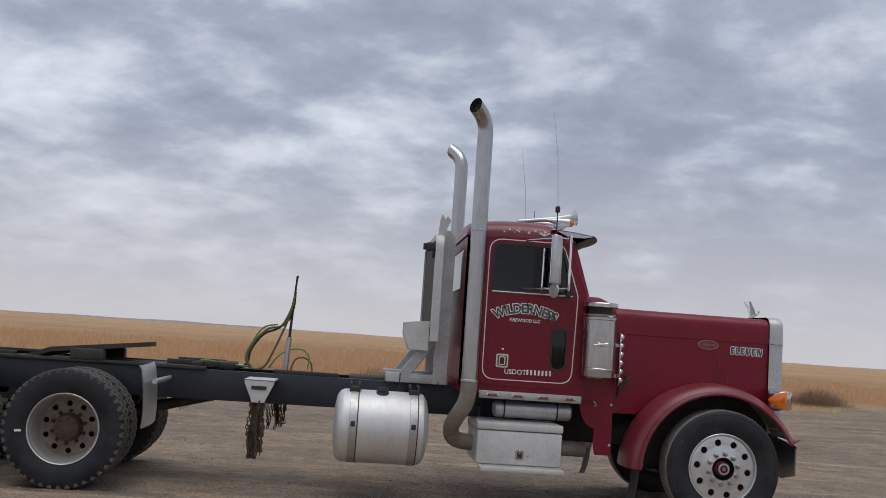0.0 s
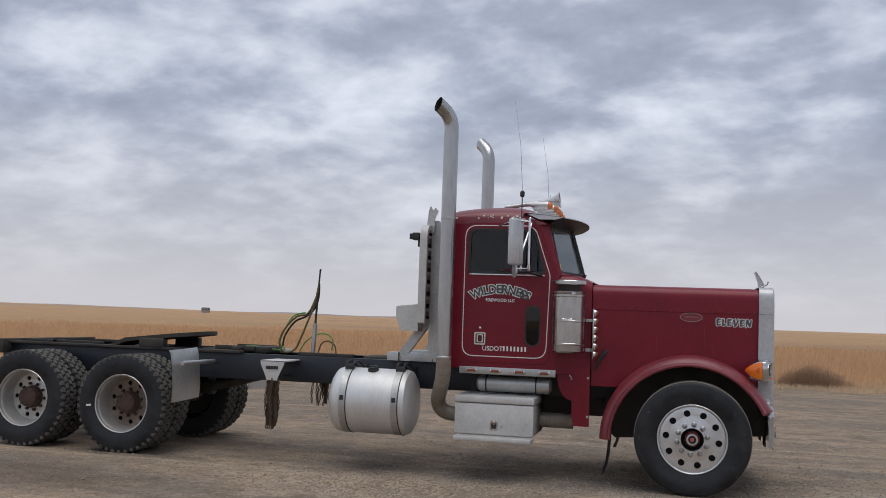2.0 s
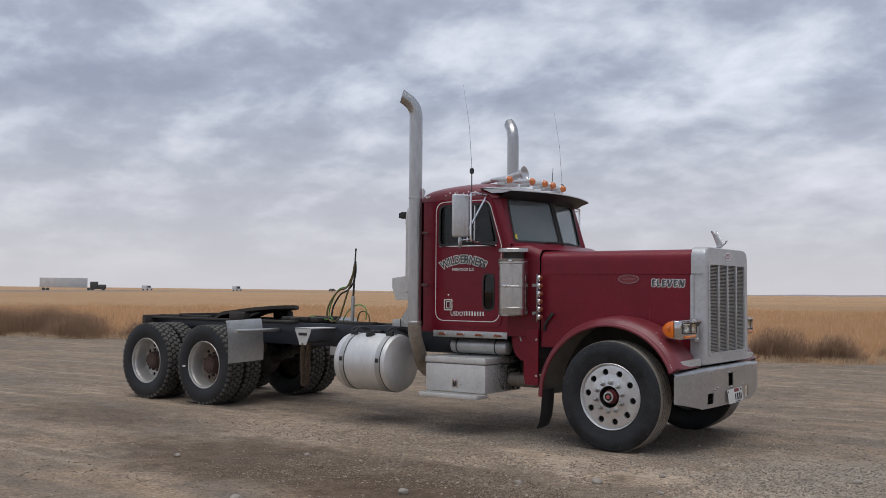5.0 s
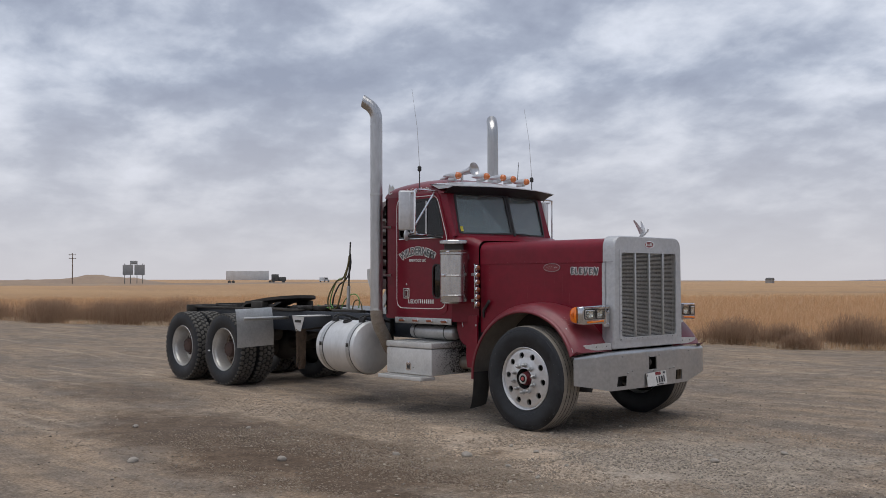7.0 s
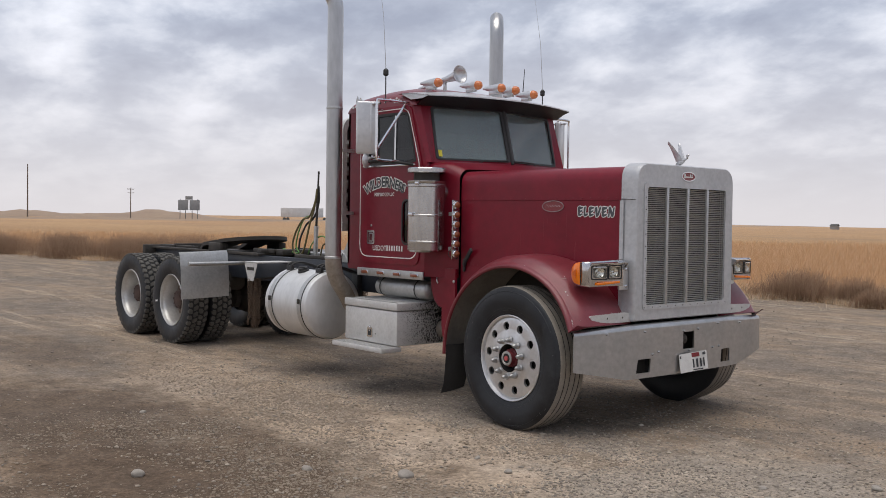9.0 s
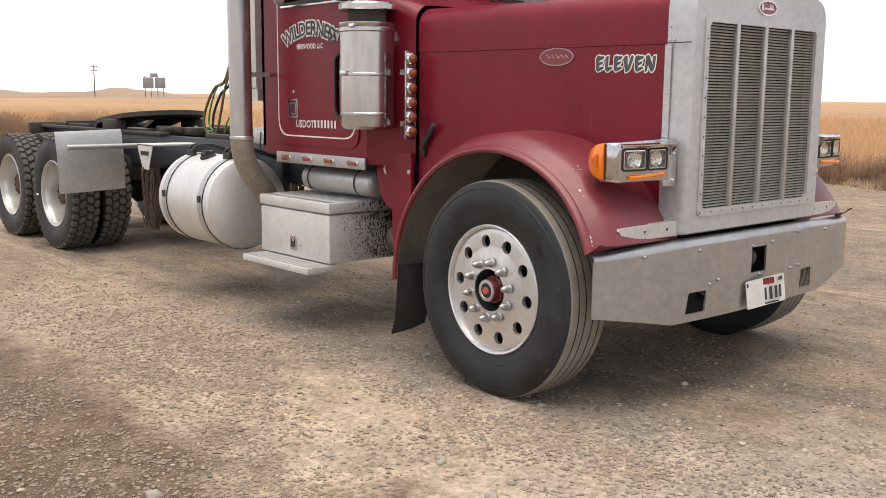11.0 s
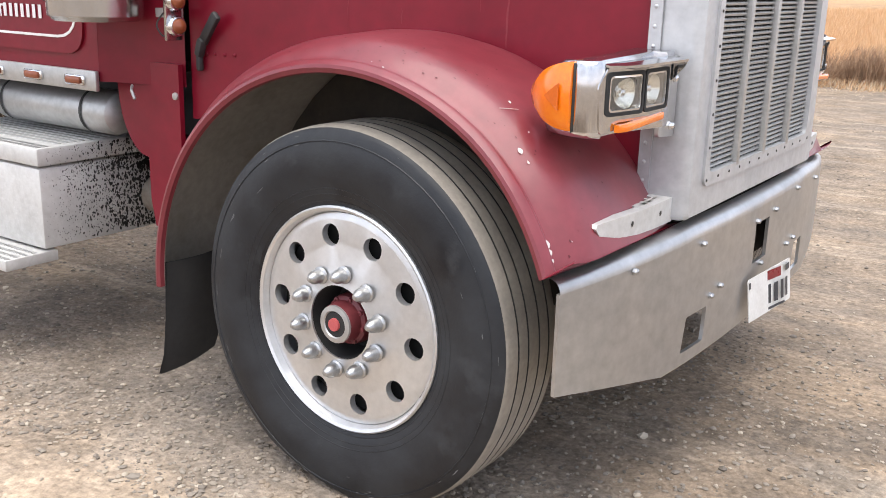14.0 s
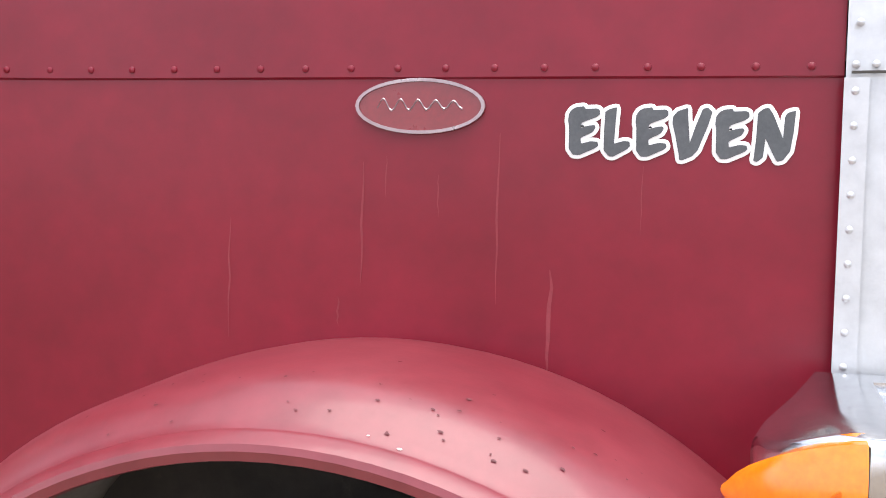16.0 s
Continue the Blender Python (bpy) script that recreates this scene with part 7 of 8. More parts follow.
        b1 = n.new("ShaderNodeBump")
        b1.inputs["Strength"].default_value, b1.inputs["Distance"].default_value = 1.0, 0.009
        l.new(noise_at(17, 6, 0.68), b1.inputs["Height"])
        b2 = n.new("ShaderNodeBump")
        b2.inputs["Strength"].default_value, b2.inputs["Distance"].default_value = 0.8, 0.006
        l.new(v.outputs["Distance"], b2.inputs["Height"])
        b2.invert = True
        l.new(b1.outputs[0], b2.inputs["Normal"])
        l.new(b2.outputs[0], p.inputs["Normal"])
    else:
        col = mixed(ramp_of(noise_at(0.02, 8, 0.65, (0.5, 2, 1)), 0.4, 0.62), (0.49, 0.315, 0.175), (0.43, 0.270, 0.152))
        col = mixed(ramp_of(noise_at(0.011, 8, 0.7, (0.5, 2, 1), 5.0), 0.50, 0.66), col, (0.30, 0.205, 0.145))
        col = mixed(0.5, col, ramp_of(noise_at(6, 8, 0.8, (1, 1, 1)), 0.25, 0.75), "OVERLAY")
        b1 = n.new("ShaderNodeBump")
        b1.inputs["Strength"].default_value, b1.inputs["Distance"].default_value = 1.0, 0.12
        l.new(noise_at(9, 8, 0.8), b1.inputs["Height"])
        l.new(b1.outputs[0], p.inputs["Normal"])
    l.new(col, p.inputs["Base Color"])
    p.inputs["Roughness"].default_value = 0.97
    p.inputs["Specular IOR Level"].default_value = 0.15
    return m


LOT, FIELD = soil("gravelly_dirt", True), soil("dry_grass_land", False)
noise.seed_set(5)


def lot_z(x, y):
    d = max(abs(x + 3.5) - 5.5, 0) + max(abs(y) - 1.6, 0)
    near = min(1.0, d / 2.5)
    z = 0.05 * noise.noise((x * 0.22, y * 0.22, 0)) + 0.022 * noise.noise((x * 0.9, y * 1.6, 3)) + 0.010 * noise.noise((x * 3.1, y * 3.1, 7))
    return z * (0.25 + 0.75 * near) - 0.004


def grid_axis(fine0, fine1, step, far, grow):
    a = list(np.arange(fine0, fine1 + 1e-6, step))
    s, v = step, fine1
    while v < far:
        s *= grow
        v += s
        a.append(v)
    s, v = step, fine0
    while v > -far:
        s *= grow
        v -= s
        a.insert(0, v)
    return a


gx, gy = grid_axis(-12, 9, 0.12, 4200, 1.14), grid_axis(-10.5, 8, 0.12, 4200, 1.14)
verts, faces, mats = [], [], []
for y in gy:
    for x in gx:
        verts.append((x, y, lot_z(x, y) if max(abs(x), abs(y)) < 60 else far_rise(x, y)))
W_ = len(gx)
for j in range(len(gy) - 1):
    for i in range(W_ - 1):
        faces.append((j * W_ + i, j * W_ + i + 1, (j + 1) * W_ + i + 1, (j + 1) * W_ + i))
        mats.append(1 if gy[j] > lot_edge(gx[i]) + 1.5 or max(abs(gx[i]), abs(gy[j])) > 200 else 0)
me = bpy.data.meshes.new("ground")
me.from_pydata(verts, [], faces)
me.polygons.foreach_set("material_index", mats)
for f in me.polygons:
    f.use_smooth = True
me.materials.append(LOT)
me.materials.append(FIELD)
tagged(new("ground", me), "gravelly tan dirt lot running into dry grassland", "ground", kind="structure")

# loose stones and gravel ---------------------------------------------------------
STONE = bpy.data.materials.new("pebble")
STONE.use_nodes = True
n_, l_ = STONE.node_tree.nodes, STONE.node_tree.links
gi = n_.new("ShaderNodeNewGeometry")
rp = n_.new("ShaderNodeValToRGB")
rp.color_ramp.elements[0].color, rp.color_ramp.elements[1].color = (0.15, 0.127, 0.106, 1), (0.46, 0.40, 0.325, 1)
for q, c in ((0.25, (0.225, 0.195, 0.165)), (0.6, (0.29, 0.25, 0.205)), (0.85, (0.36, 0.30, 0.235))):
    e = rp.color_ramp.elements.new(q)
    e.color = (*c, 1)
l_.new(gi.outputs["Random Per Island"], rp.inputs[0])
l_.new(rp.outputs[0], n_["Principled BSDF"].inputs["Base Color"])
n_["Principled BSDF"].inputs["Roughness"].default_value = 0.9
n_["Principled BSDF"].inputs["Specular IOR Level"].default_value = 0.2
CLOD = surf("tan_dirt_clod", (0.30, 0.240, 0.180), (0.24, 0.194, 0.150), 5, 0.95, bump=0.001, bscale=200, spec=0.15)
rs = random.Random(77)
ng = np.random.default_rng(77)


def pebbles(spots):
    """Angular stones of five sides, each one of its own size, turn and flatness; spots holds (x, y, radius)."""
    sp = np.array(spots)
    k_ = len(sp)
    ang = np.array([0.3, 1.5, 2.6, 3.9, 5.2])
    base = np.vstack([[0, 0, 1.0], np.c_[np.cos(ang), np.sin(ang), np.full(5, 0.35)], np.c_[0.8 * np.cos(ang + 0.6), 0.8 * np.sin(ang + 0.6), np.full(5, -0.6)]])
    v = base[None] * ng.uniform(0.72, 1.2, (k_, 11, 1)) * np.c_[ng.uniform(0.7, 1.35, k_), ng.uniform(0.65, 1.15, k_), ng.uniform(0.4, 0.8, k_)][:, None, :] * sp[:, 2][:, None, None]
    a = ng.uniform(0, 6.28, k_)
    ca, sa = np.cos(a)[:, None], np.sin(a)[:, None]
    z0 = np.array([lot_z(x, y) for x, y, _ in spots])
    out = np.stack([v[:, :, 0] * ca - v[:, :, 1] * sa + sp[:, :1], v[:, :, 0] * sa + v[:, :, 1] * ca + sp[:, 1:2], v[:, :, 2] + z0[:, None] + 0.16 * sp[:, 2:3]], -1)
    tri_ = []
    for i in range(5):
        j = (i + 1) % 5
        tri_ += [(0, 1 + i, 1 + j), (1 + i, 6 + i, 1 + j), (1 + j, 6 + i, 6 + j)]
    f = (np.array(tri_)[None] + (np.arange(k_) * 11)[:, None, None]).reshape(-1, 3)
    return out.reshape(-1, 3).tolist(), f.tolist()


spots = []
clods = []
for i in range(190000):
    x, y = rs.gauss(0.5, 2.2), rs.gauss(-2.3, 1.5)
    c = noise.noise((x * 0.45, y * 0.8, 11)) + 0.4 * noise.noise((x * 1.7, y * 2.1, 4))
    d = noise.noise((x * 1.1, y * 1.3, 21)) * 0.5 + noise.noise((x * 4, y * 4, 31)) * 0.3
    grey = y > -1.45 + d or (x > 1.2 + d and y > -2.2 + d)
    damp = ((x + 0.1) / 1.8) ** 2 + ((y + 3.5) / 1.1) ** 2 < 0.6 + d
    if rs.random() > (0.6 + 0.7 * c if grey else (0.38 + 1.3 * c) * (0.5 if damp else 1.0)):
        continue
    size = 0.0024 + 0.010 * rs.random() ** 3.0 + (0.010 * rs.random() if rs.random() < 0.03 else 0)
    (spots if grey or rs.random() < 0.12 else clods).append((x, y, size))
for i in range(16000):
    x, y = rs.uniform(-14, 9), rs.uniform(-8, 9)
    c = noise.noise((x * 0.35, y * 0.7, 17))
    if rs.random() > 0.5 + 1.2 * c:
        continue
    spots.append((x, y, rs.uniform(0.006, 0.014)))
for i in range(1500):
    spots.append((rs.uniform(-22, 14), rs.uniform(-9, 11), 0.008 + 0.012 * rs.random() ** 3))
for i in range(240):
    spots.append((rs.gauss(0.3, 1.9), rs.gauss(-2.6, 1.0), rs.uniform(0.010, 0.020)))
vs, fs = pebbles(spots)
me = bpy.data.meshes.new("gravel")
me.from_pydata(vs, [], fs)
me.materials.append(STONE)
vs, fs = pebbles(clods)
mc = bpy.data.meshes.new("dirt_clods")
mc.from_pydata(vs, [], fs)
mc.materials.append(CLOD)
tagged(new("dirt_clods", mc), "small tan clods and grit on the dirt", "dirt", kind="stuff")
tagged(new("gravel", me), "loose grey and tan gravel scattered over the dirt", "gravel", kind="stuff")
ROCKM = surf("pale_stone", (0.36, 0.325, 0.28), (0.24, 0.215, 0.185), 14, 0.85, bump=0.003, bscale=30)
for x, y, r in ((0.62, -2.62, 0.042), (1.22, -2.72, 0.022), (1.55, -2.35, 0.018), (0.95, -2.05, 0.024), (0.55, -1.95, 0.018), (2.15, -1.1, 0.022), (2.35, -1.35, 0.032), (1.7, -2.9, 0.018), (0.1, -3.0, 0.03), (-0.4, -3.9, 0.035), (-3.0, -4.0, 0.03), (-1.2, -4.9, 0.04), (-5.6, -5.2, 0.04), (2.6, -0.6, 0.028), (-2.2, -3.1, 0.022)):
    bm = bmesh.new()
    bmesh.ops.create_icosphere(bm, subdivisions=3, radius=r)
    q = rs.uniform(0, 50)
    for v in bm.verts:
        d = 1 + 0.35 * noise.noise(v.co / r * 0.9 + Vector((q, 0, 0))) + 0.12 * noise.noise(v.co / r * 2.6 + Vector((0, q, 0)))
        v.co = Vector((v.co.x * d * 1.25, v.co.y * d, v.co.z * d * 0.7))
    st = part("stone", bm, ROCKM, None, "", 50)
    st.matrix_basis = pose(x, y, lot_z(x, y) + r * 0.35, 0, 0, rs.uniform(0, 360))
    tagged(st, "pale rounded stone lying on the dirt", "stone", "stones on the lot")

# dry grass -----------------------------------------------------------------------
GR = bpy.data.materials.new("dry_grass")
GR.use_nodes = True
n_, l_ = GR.node_tree.nodes, GR.node_tree.links
gi = n_.new("ShaderNodeNewGeometry")
rp = n_.new("ShaderNodeValToRGB")
rp.color_ramp.elements[0].color, rp.color_ramp.elements[1].color = (0.58, 0.36, 0.195, 1), (0.78, 0.56, 0.355, 1)
e = rp.color_ramp.elements.new(0.5)
e.color = (0.65, 0.415, 0.235, 1)
l_.new(gi.outputs["Random Per Island"], rp.inputs[0])
l_.new(rp.outputs[0], n_["Principled BSDF"].inputs["Base Color"])
n_["Principled BSDF"].inputs["Roughness"].default_value = 0.9
n_["Principled BSDF"].inputs["Specular IOR Level"].default_value = 0.1
thin = n_.new("ShaderNodeBsdfTranslucent")
l_.new(rp.outputs[0], thin.inputs["Color"])
both = n_.new("ShaderNodeMixShader")
both.inputs[0].default_value = 0.55
l_.new(n_["Principled BSDF"].outputs[0], both.inputs[1])
l_.new(thin.outputs[0], both.inputs[2])
l_.new(both.outputs[0], n_["Material Output"].inputs[0])
PALE = GR.copy()
PALE.name = "bleached_straw"
for e, c in zip([q for q in PALE.node_tree.nodes if q.type == "VALTORGB"][0].color_ramp.elements, ((0.56, 0.43, 0.29), (0.68, 0.55, 0.40), (0.78, 0.67, 0.52))):
    e.color = (*c, 1)
TWIG = GR.copy()
TWIG.name = "dry_brown_twigs"
for e, c in zip([q for q in TWIG.node_tree.nodes if q.type == "VALTORGB"][0].color_ramp.elements, ((0.25, 0.16, 0.108), (0.36, 0.24, 0.16), (0.48, 0.335, 0.225))):
    e.color = (*c, 1)


def blade(vs, fs, x, y, z, h, w, lean, a):
    dx, dy = math.cos(a), math.sin(a)
    lx, ly = lean * math.cos(a * 1.7 + 1), lean * math.sin(a * 1.7 + 1)
    b = len(vs)
    vs += [(x - dx * w, y - dy * w, z), (x + dx * w, y + dy * w, z), (x + lx * 0.4 + dx * w * 0.7, y + ly * 0.4 + dy * w * 0.7, z + h * 0.6), (x + lx * 0.4 - dx * w * 0.7, y + ly * 0.4 - dy * w * 0.7, z + h * 0.6), (x + lx, y + ly, z + h)]
    fs += [(b, b + 1, b + 2, b + 3), (b + 3, b + 2, b + 4)]


rs = random.Random(5)
vs, fs = [], []
count = 0
while count < 210000:
    az = radians(rs.uniform(-32, 88))
    d = 10 + 62 * rs.random() ** 1.6
    x, y = 1.0 - d * math.sin(az), -2 + d * math.cos(az)
    e_ = lot_edge(x)
    inn = y - e_
    if inn < 0:
        continue
    c = noise.noise((x * 0.25, y * 0.25, 2))
    if inn < 3 and rs.random() > 0.06 + inn * 0.28 + c:
        continue
    count += 1
    hh = (0.13 + 0.30 * min(1, inn / 9)) * rs.uniform(0.7, 1.25) * (1 + 0.35 * c)
    blade(vs, fs, x, y, lot_z(x, y) - 0.02, hh, 0.0035 + 0.00028 * d, rs.uniform(0.06, 0.34), rs.uniform(0, 6.28))
me = bpy.data.meshes.new("grass")
me.from_pydata(vs, [], fs)
me.materials.append(GR)
tagged(new("grass", me), "tall golden dry grass along the lot", "grass", kind="stuff")
# beyond that, the field's top as one uneven sward
rows = []
bm = bmesh.new()
AZ = np.linspace(radians(-45), radians(112), 240)
rings = [64, 70, 78, 90, 105, 125, 150, 180, 220, 280, 360, 480, 650, 900, 1300, 2000, 3000, 4000]
grid = []
for d in rings:
    row = []
    for az in AZ:
        x, y = 1.0 - d * math.sin(az), -2 + d * math.cos(az)
        z = far_rise(x, y) + (0.0 if d < 66 else 0.42 + 0.18 * noise.noise((x * 0.15, y * 0.15, 1)) + 0.12 * noise.noise((x * 0.6, y * 0.6, 4)))
        row.append((x, y, z))
    grid.append(row)
ring_rows(bm, grid, False)
tagged(part("grass_field", bm, FIELD, None, "", 80), "golden dry grassland reaching to the horizon", "grass", kind="stuff")
# bleached thatch along the edge
vs, fs = [], []
for i in range(26000):
    x = rs.uniform(-34, 18)
    y = lot_edge(x) + rs.gauss(0.9, 1.3)
    a = rs.uniform(0, 6.28)
    L, w = rs.uniform(0.05, 0.22), 0.006
    z = lot_z(x, y) + rs.uniform(0.005, 0.05)
    b = len(vs)
    vs += [(x, y, z), (x + w * math.sin(a), y - w * math.cos(a), z), (x + L * math.cos(a), y + L * math.sin(a), z + rs.uniform(-0.01, 0.06))]
    fs.append((b, b + 1, b + 2))
for i in range(45000):
    x = rs.uniform(-40, 18)
    y = lot_edge(x) + 0.2 + 4.2 * rs.random() ** 1.5
    blade(vs, fs, x, y, lot_z(x, y) - 0.01, rs.uniform(0.06, 0.2), 0.006, rs.uniform(0.05, 0.2), rs.uniform(0, 6.28))
me = bpy.data.meshes.new("thatch")
me.from_pydata(vs, [], fs)
me.materials.append(PALE)
tagged(new("thatch", me), "bleached straw littering the edge of the lot", "straw", kind="stuff")


# tumbleweed bushes ------------------------------------------------------------------
def bush(x, y, w, h, seed):
    q = random.Random(seed)
    vs, fs = [], []
    for i in range(int(950 * w)):
        a = q.uniform(0, 6.28)
        px, py = w * 0.8 * q.gauss(0, 0.45), w * 0.45 * q.gauss(0, 0.5)
        z0 = 0.0
        top = h * q.uniform(0.35, 1.0) * max(0.15, 1 - (abs(px) / w) ** 2)
        lean = q.uniform(0.05, 0.3)
        blade(vs, fs, px, py, z0, top, 0.005, lean, a)
        for j in range(4):
            t = q.uniform(0.25, 0.95)
            blade(vs, fs, px + q.gauss(0, 0.05), py + q.gauss(0, 0.05), top * t, q.uniform(0.04, 0.16), 0.004, q.uniform(0.05, 0.18), q.uniform(0, 6.28))
    me = bpy.data.meshes.new("bush")
    me.from_pydata(vs, [], fs)
    me.materials.append(TWIG)
    o = new("bush", me)
    o.location = (x, y, lot_z(x, y) - 0.03)
    return tagged(o, "dry brown scrub bush at the edge of the grass", "bush", "scrub along the lot")


for i, (x, off, w, h) in enumerate(((-5.6, 0.7, 1.4, 0.7), (-4.3, 1.0, 0.9, 0.6), (-2.9, 1.2, 1.3, 0.85), (-1.6, 1.0, 0.9, 0.7), (-0.4, 1.6, 0.8, 0.6), (1.2, 1.2, 1.0, 0.7), (-7.4, 0.9, 1.0, 0.55), (-3.6, 0.4, 0.6, 0.4), (-27.5, 0.9, 2.4, 1.1), (-24.6, 1.3, 1.9, 0.95), (-31.0, 0.8, 2.0, 1.05), (-29.2, 1.6, 2.0, 1.0), (-26.0, 1.6, 1.9, 1.15), (-23.0, 1.2, 1.6, 0.8), (-33.5, 1.2, 2.2, 1.0), (-19.2, 1.0, 1.3, 0.65), (-36.0, 0.9, 2.2, 0.9), (-39.5, 1.2, 2.4, 1.0), (3.6, 1.8, 1.3, 0.7), (-15.5, 1.2, 1.0, 0.5), (13.5, 2.0, 1.6, 0.8), (-21.0, 0.9, 1.2, 0.6))):
    bush(x, lot_edge(x) + off, w, h, 40 + i)

# ---- far things along the road ------------------------------------------------------
def away(az, d, x0=7.6, y0=-8.8):
    return x0 - d * math.sin(radians(az)), y0 + d * math.cos(radians(az))


ASPH = surf("far_asphalt", (0.16, 0.15, 0.145), (0.12, 0.115, 0.11), 0.2, 0.9)
BANK = surf("brown_road_bank", (0.27, 0.19, 0.135), (0.34, 0.245, 0.165), 0.08, 0.95, bump=0.05, bscale=2)
TRAIL = surf("white_trailer", (0.62, 0.61, 0.60), (0.52, 0.51, 0.50), 0.6, 0.5)
FARDARK = surf("dark_far_paint", (0.06, 0.06, 0.055), (0.09, 0.085, 0.08), 1, 0.6)
FARWHITE = surf("white_car_paint", (0.66, 0.66, 0.66), (0.6, 0.6, 0.6), 1, 0.4)
WOODP = surf("weathered_pole_wood", (0.13, 0.10, 0.08), (0.19, 0.155, 0.12), 3, 0.9)
SIGNB = surf("back_of_sign", (0.24, 0.235, 0.23), (0.30, 0.295, 0.29), 1.5, 0.7)
# pale blue is distance haze mixed into the hill colour
HILL = surf("hazy_far_hills", (0.55, 0.56, 0.61), (0.52, 0.53, 0.58), 0.002, 1.0, spec=0.0)

# the road on its low bank, passing the field from west to north
ROADP = [away(a, d) for a, d in ((112, 330), (95, 285), (80, 262), (70, 250), (62, 262), (54, 360), (46, 450), (40, 560), (35, 700), (31, 900))]
bm, bm2 = bmesh.new(), bmesh.new()
rows, rows2 = [], []
for i, (x, y) in enumerate(ROADP):
    a, b = Vector(ROADP[max(i - 1, 0)]), Vector(ROADP[min(i + 1, len(ROADP) - 1)])
    d = (b - a).normalized()
    nrm = Vector((-d.y, d.x))
    z = far_rise(x, y)
    rows.append([(x + nrm.x * o, y + nrm.y * o, z + hgt) for o, hgt in ((-16, 0.2), (-8, 0.78), (8, 0.78), (16, 0.2))])
    rows2.append([(x + nrm.x * o, y + nrm.y * o, z + 0.80) for o in (-6.5, 6.5)])
ring_rows(bm, rows, False)
tagged(part("road_bank", bm, BANK, None), "low brown bank carrying the road", "bank", kind="structure")
ring_rows(bm2, rows2, False)
tagged(part("road", bm2, ASPH, None), "grey asphalt highway on a low bank", "road", kind="structure")


def on_road(az):
    azs = [112, 95, 80, 70, 62, 54, 46, 40, 35, 31]
    ds = [330, 285, 262, 250, 262, 360, 450, 560, 700, 900]
    d = float(np.interp(az, azs[::-1], ds[::-1]))
    x, y = away(az, d)
    x2, y2 = away(az - 1, float(np.interp(az - 1, azs[::-1], ds[::-1])))
    return x, y, far_rise(x, y) + 0.80, math.degrees(math.atan2(y2 - y, x2 - x))


def lorry(az):
    x, y, z, h = on_road(az)
    e = thing("far_lorry", "white cattle-trailer lorry passing on the highway", "lorry")
    bm = bmesh.new()
    box(bm, -14.5, -0.6, -1.3, 1.3, 1.1, 4.1, 0.05)
    t = part("trailer", bm, TRAIL, e, "white slatted trailer")
    for i in range(9):
        bm = bmesh.new()
        box(bm, -14.0 + i * 1.5, -13.7 + i * 1.5, -1.34, -1.3, 1.3, 4.0)
        part("rib", bm, TRAIL, t)
    bm = bmesh.new()
    box(bm, 0.2, 2.6, -1.2, 1.2, 0.7, 3.0, 0.2)
    box(bm, 2.5, 5.0, -1.0, 1.0, 0.7, 2.1, 0.2)
    part("tractor", bm, FARDARK, e, "dark tractor unit")
    for wx in (-13.4, -12.2, -0.2, 0.9, 4.1):
        for s in (-1.1, 1.1):
            bm = bmesh.new()
            lathe(bm, [(0.0, -0.15), (0.5, -0.15), (0.5, 0.15), (0.0, 0.15)], (wx, s, 0.5), (0, 1, 0), 16)
            part("wheel", bm, FARDARK, e)
    e.matrix_basis = pose(x, y, z - 0.3, 0, 0, az)


def car(az, material, label, tall=1.5):
    x, y, z, h = on_road(az)
    e = thing("far_car", label, "car", group="traffic on the highway")
    bm = bmesh.new()
    prof = [(-2.3, 0.4), (2.3, 0.4), (2.3, 0.85), (1.2, 0.98), (0.6, tall), (-1.2 if tall < 1.7 else -2.2, tall), (-1.8 if tall < 1.7 else -2.3, 1.0), (-2.3, 0.95)]
    ring_rows(bm, [[(u, yy, v) for u, v in prof] for yy in (-0.9, 0.9)])
    part("body", bm, material, e)
    bm = bmesh.new()
    box(bm, -1.4, 0.75, -0.92, 0.92, 1.02, tall - 0.12)
    part("windows", bm, FARDARK, e)
    for wx in (-1.4, 1.4):
        for s in (-0.85, 0.85):
            bm = bmesh.new()
            lathe(bm, [(0.0, -0.1), (0.34, -0.1), (0.34, 0.1), (0.0, 0.1)], (wx, s, 0.34), (0, 1, 0), 14)
            part("wheel", bm, FARDARK, e)
    e.matrix_basis = pose(x, y, z, 0, 0, h)


lorry(56.6)
car(53.5, FARWHITE, "small white pickup passing on the highway", 1.75)
car(48.5, FARWHITE, "small white van passing on the highway", 2.0)
car(43.0, FARDARK, "small dark car passing on the highway", 1.5)

# sign boards seen from behind
x, y = away(64.2, 262)
e = thing("road_sign", "pair of highway sign boards on posts, seen from behind", "sign", (x, y, far_rise(x, y)))
e.rotation_euler = (0, 0, radians(64))
for u0, u1 in ((-2.7, -0.15), (0.15, 2.7)):
    bm = bmesh.new()
    box(bm, u0, u1, -0.03, 0.03, 3.0, 5.6, 0.02)
    part("board", bm, SIGNB, e)
for u in (-2.2, -0.8, 0.8, 2.2):
    bm = bmesh.new()
    box(bm, u - 0.08, u + 0.08, 0.04, 0.2, 0, 5.9)
    part("post", bm, FARDARK, e)
bm = bmesh.new()
box(bm, -0.9, 0.9, -0.03, 0.03, 5.7, 6.6, 0.02)
part("exit_panel", bm, SIGNB, e)
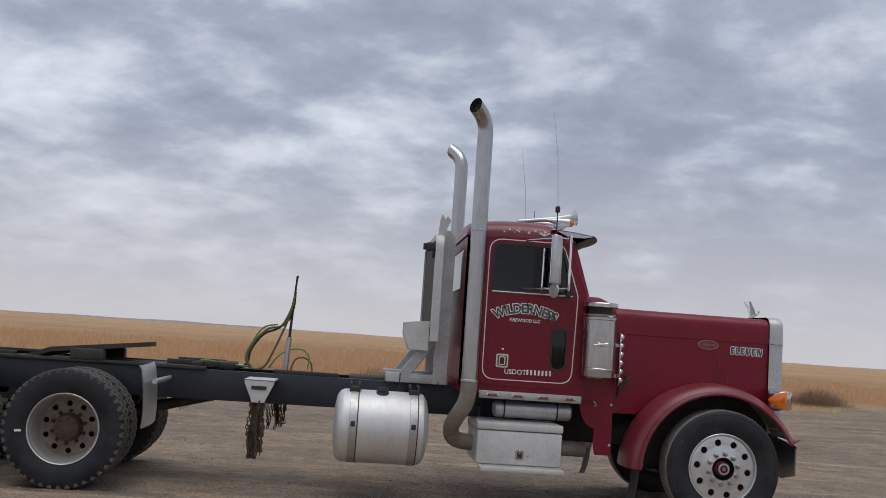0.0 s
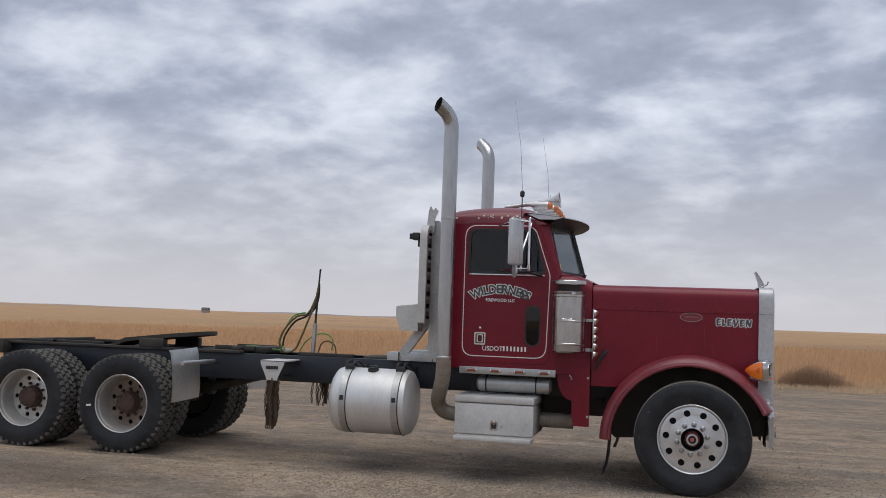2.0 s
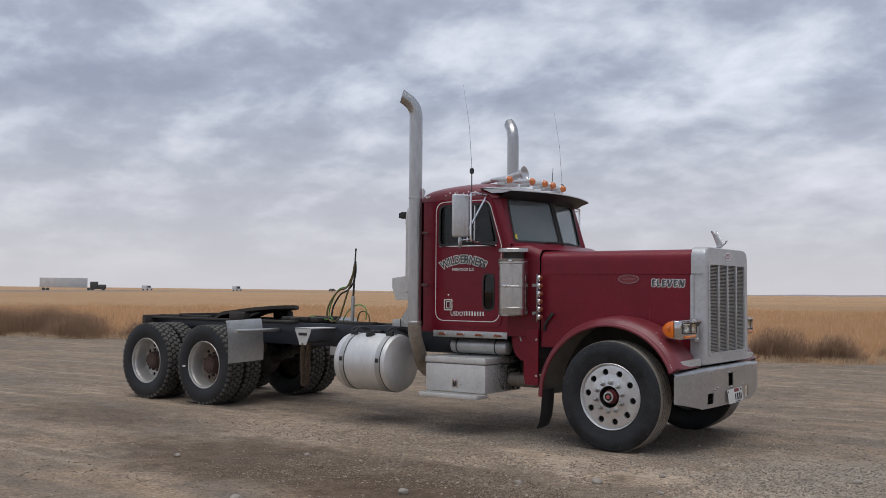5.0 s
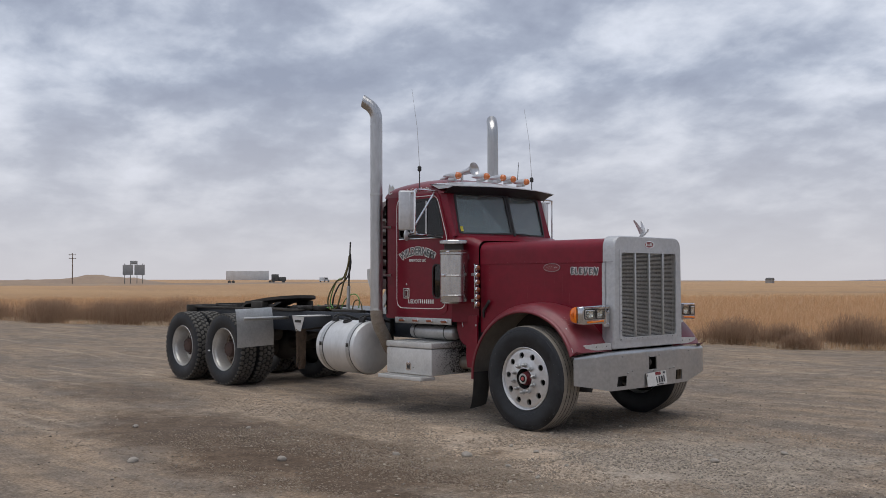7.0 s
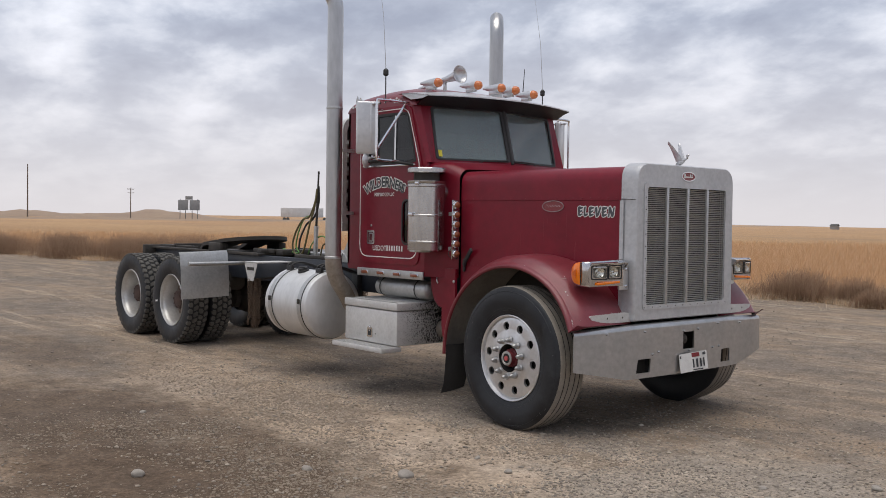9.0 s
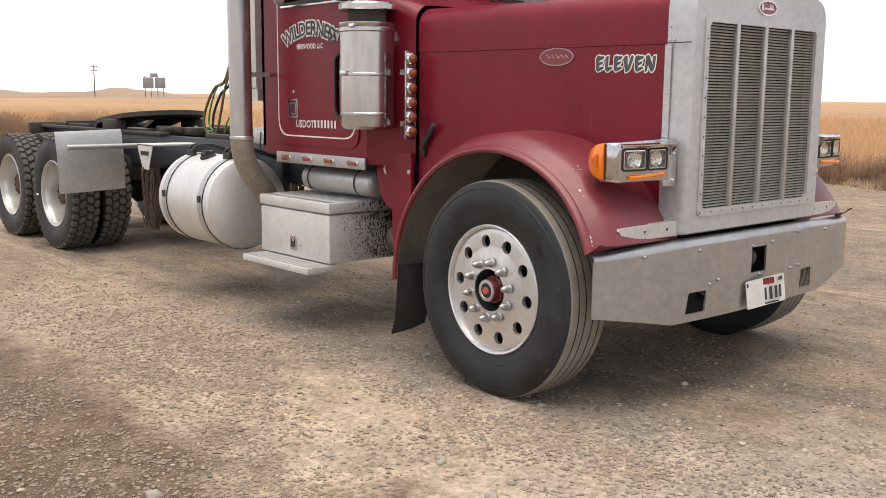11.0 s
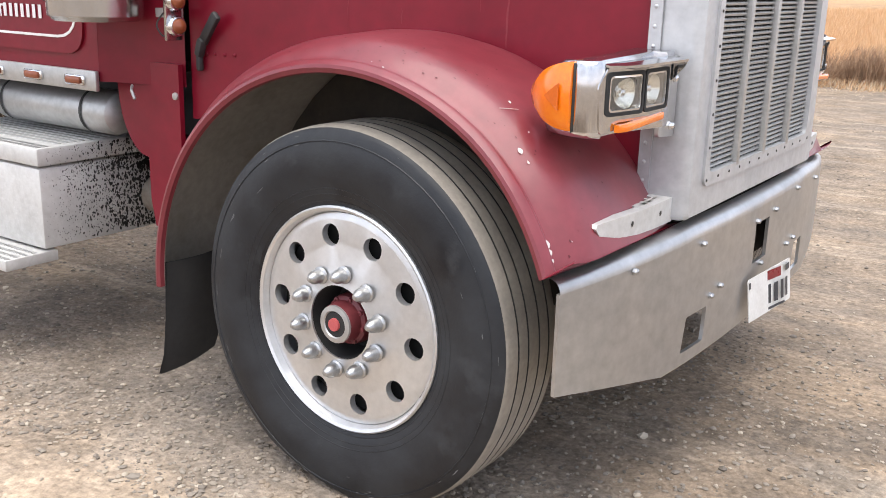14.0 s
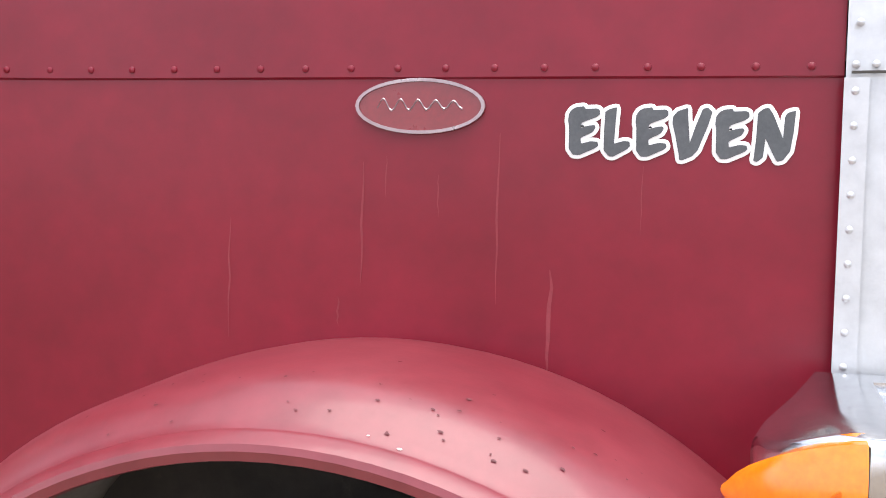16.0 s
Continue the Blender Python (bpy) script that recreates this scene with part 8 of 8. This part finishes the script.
# low brown mounds beyond the road
bm = bmesh.new()
rows = []
for d, lift in ((395, 0.0), (410, 0.7), (440, 1.0), (480, 0.8), (520, 0.0)):
    row = []
    for az in np.linspace(62, 100, 90):
        x, y = away(az, d)
        h = 2.0 + 1.6 * noise.noise((az * 0.35, 2, 0)) + 0.9 * noise.noise((az * 1.4, 5, 0)) + 1.8 * math.exp(-((az - 66.2) / 1.0) ** 2)
        row.append((x, y, far_rise(x, y) + 0.3 + lift * h * min(1, (az - 62) / 2.5)))
    rows.append(row)
ring_rows(bm, rows, False)
tagged(part("mound", bm, BANK, None, "", 80), "low brown earth mounds beyond the highway", "mound", kind="structure")
# utility poles
for az, d, h in ((67.4, 340, 10.5), (72.6, 270, 14.0)):
    x, y = away(az, d)
    e = thing("utility_pole", "weathered wooden utility pole with crossarms", "utility pole", (x, y, far_rise(x, y)), "utility poles")
    e.rotation_euler = (0, 0, radians(az))
    bm = bmesh.new()
    tube(bm, [(0, 0, 0), (0, 0, h)], [0.19, 0.13], 10)
    part("pole", bm, WOODP, e)
    if h < 11:
        for z in (h - 0.5, h - 1.7):
            bm = bmesh.new()
            box(bm, -1.1, 1.1, -0.08, 0.08, z - 0.08, z + 0.08)
            part("crossarm", bm, WOODP, e)
        for u in (-1.0, -0.4, 0.4, 1.0):
            bm = bmesh.new()
            tube(bm, [(u, 0, h - 0.42), (u, 0, h - 0.15)], 0.06, 6)
            part("insulator", bm, SIGNB, e)
# small shed far out in the field
x, y = away(28.0, 440)
e = thing("shed", "small grey shed far out in the field", "shed", (x, y, far_rise(x, y) + 0.3))
bm = bmesh.new()
box(bm, -1.5, 1.5, -1.1, 1.1, 0, 1.7)
part("wall", bm, SIGNB, e)
bm = bmesh.new()
rows = [[(u, v * 1.3, z) for v, z in ((-1, 1.65), (0, 2.4), (1, 1.65))] for u in (-1.65, 1.65)]
ring_rows(bm, rows)
part("roof", bm, FARDARK, e)
# far line of hills, with the haze in front put into their colour
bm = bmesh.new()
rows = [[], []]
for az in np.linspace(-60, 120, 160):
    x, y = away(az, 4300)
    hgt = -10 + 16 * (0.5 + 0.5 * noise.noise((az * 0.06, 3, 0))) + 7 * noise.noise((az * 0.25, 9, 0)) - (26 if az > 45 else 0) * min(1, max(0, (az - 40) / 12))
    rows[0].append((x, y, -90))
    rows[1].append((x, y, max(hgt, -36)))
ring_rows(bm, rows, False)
tagged(part("backdrop", bm, HILL, None), "line of distant hills, pale blue with painted haze", "hills", kind="structure")
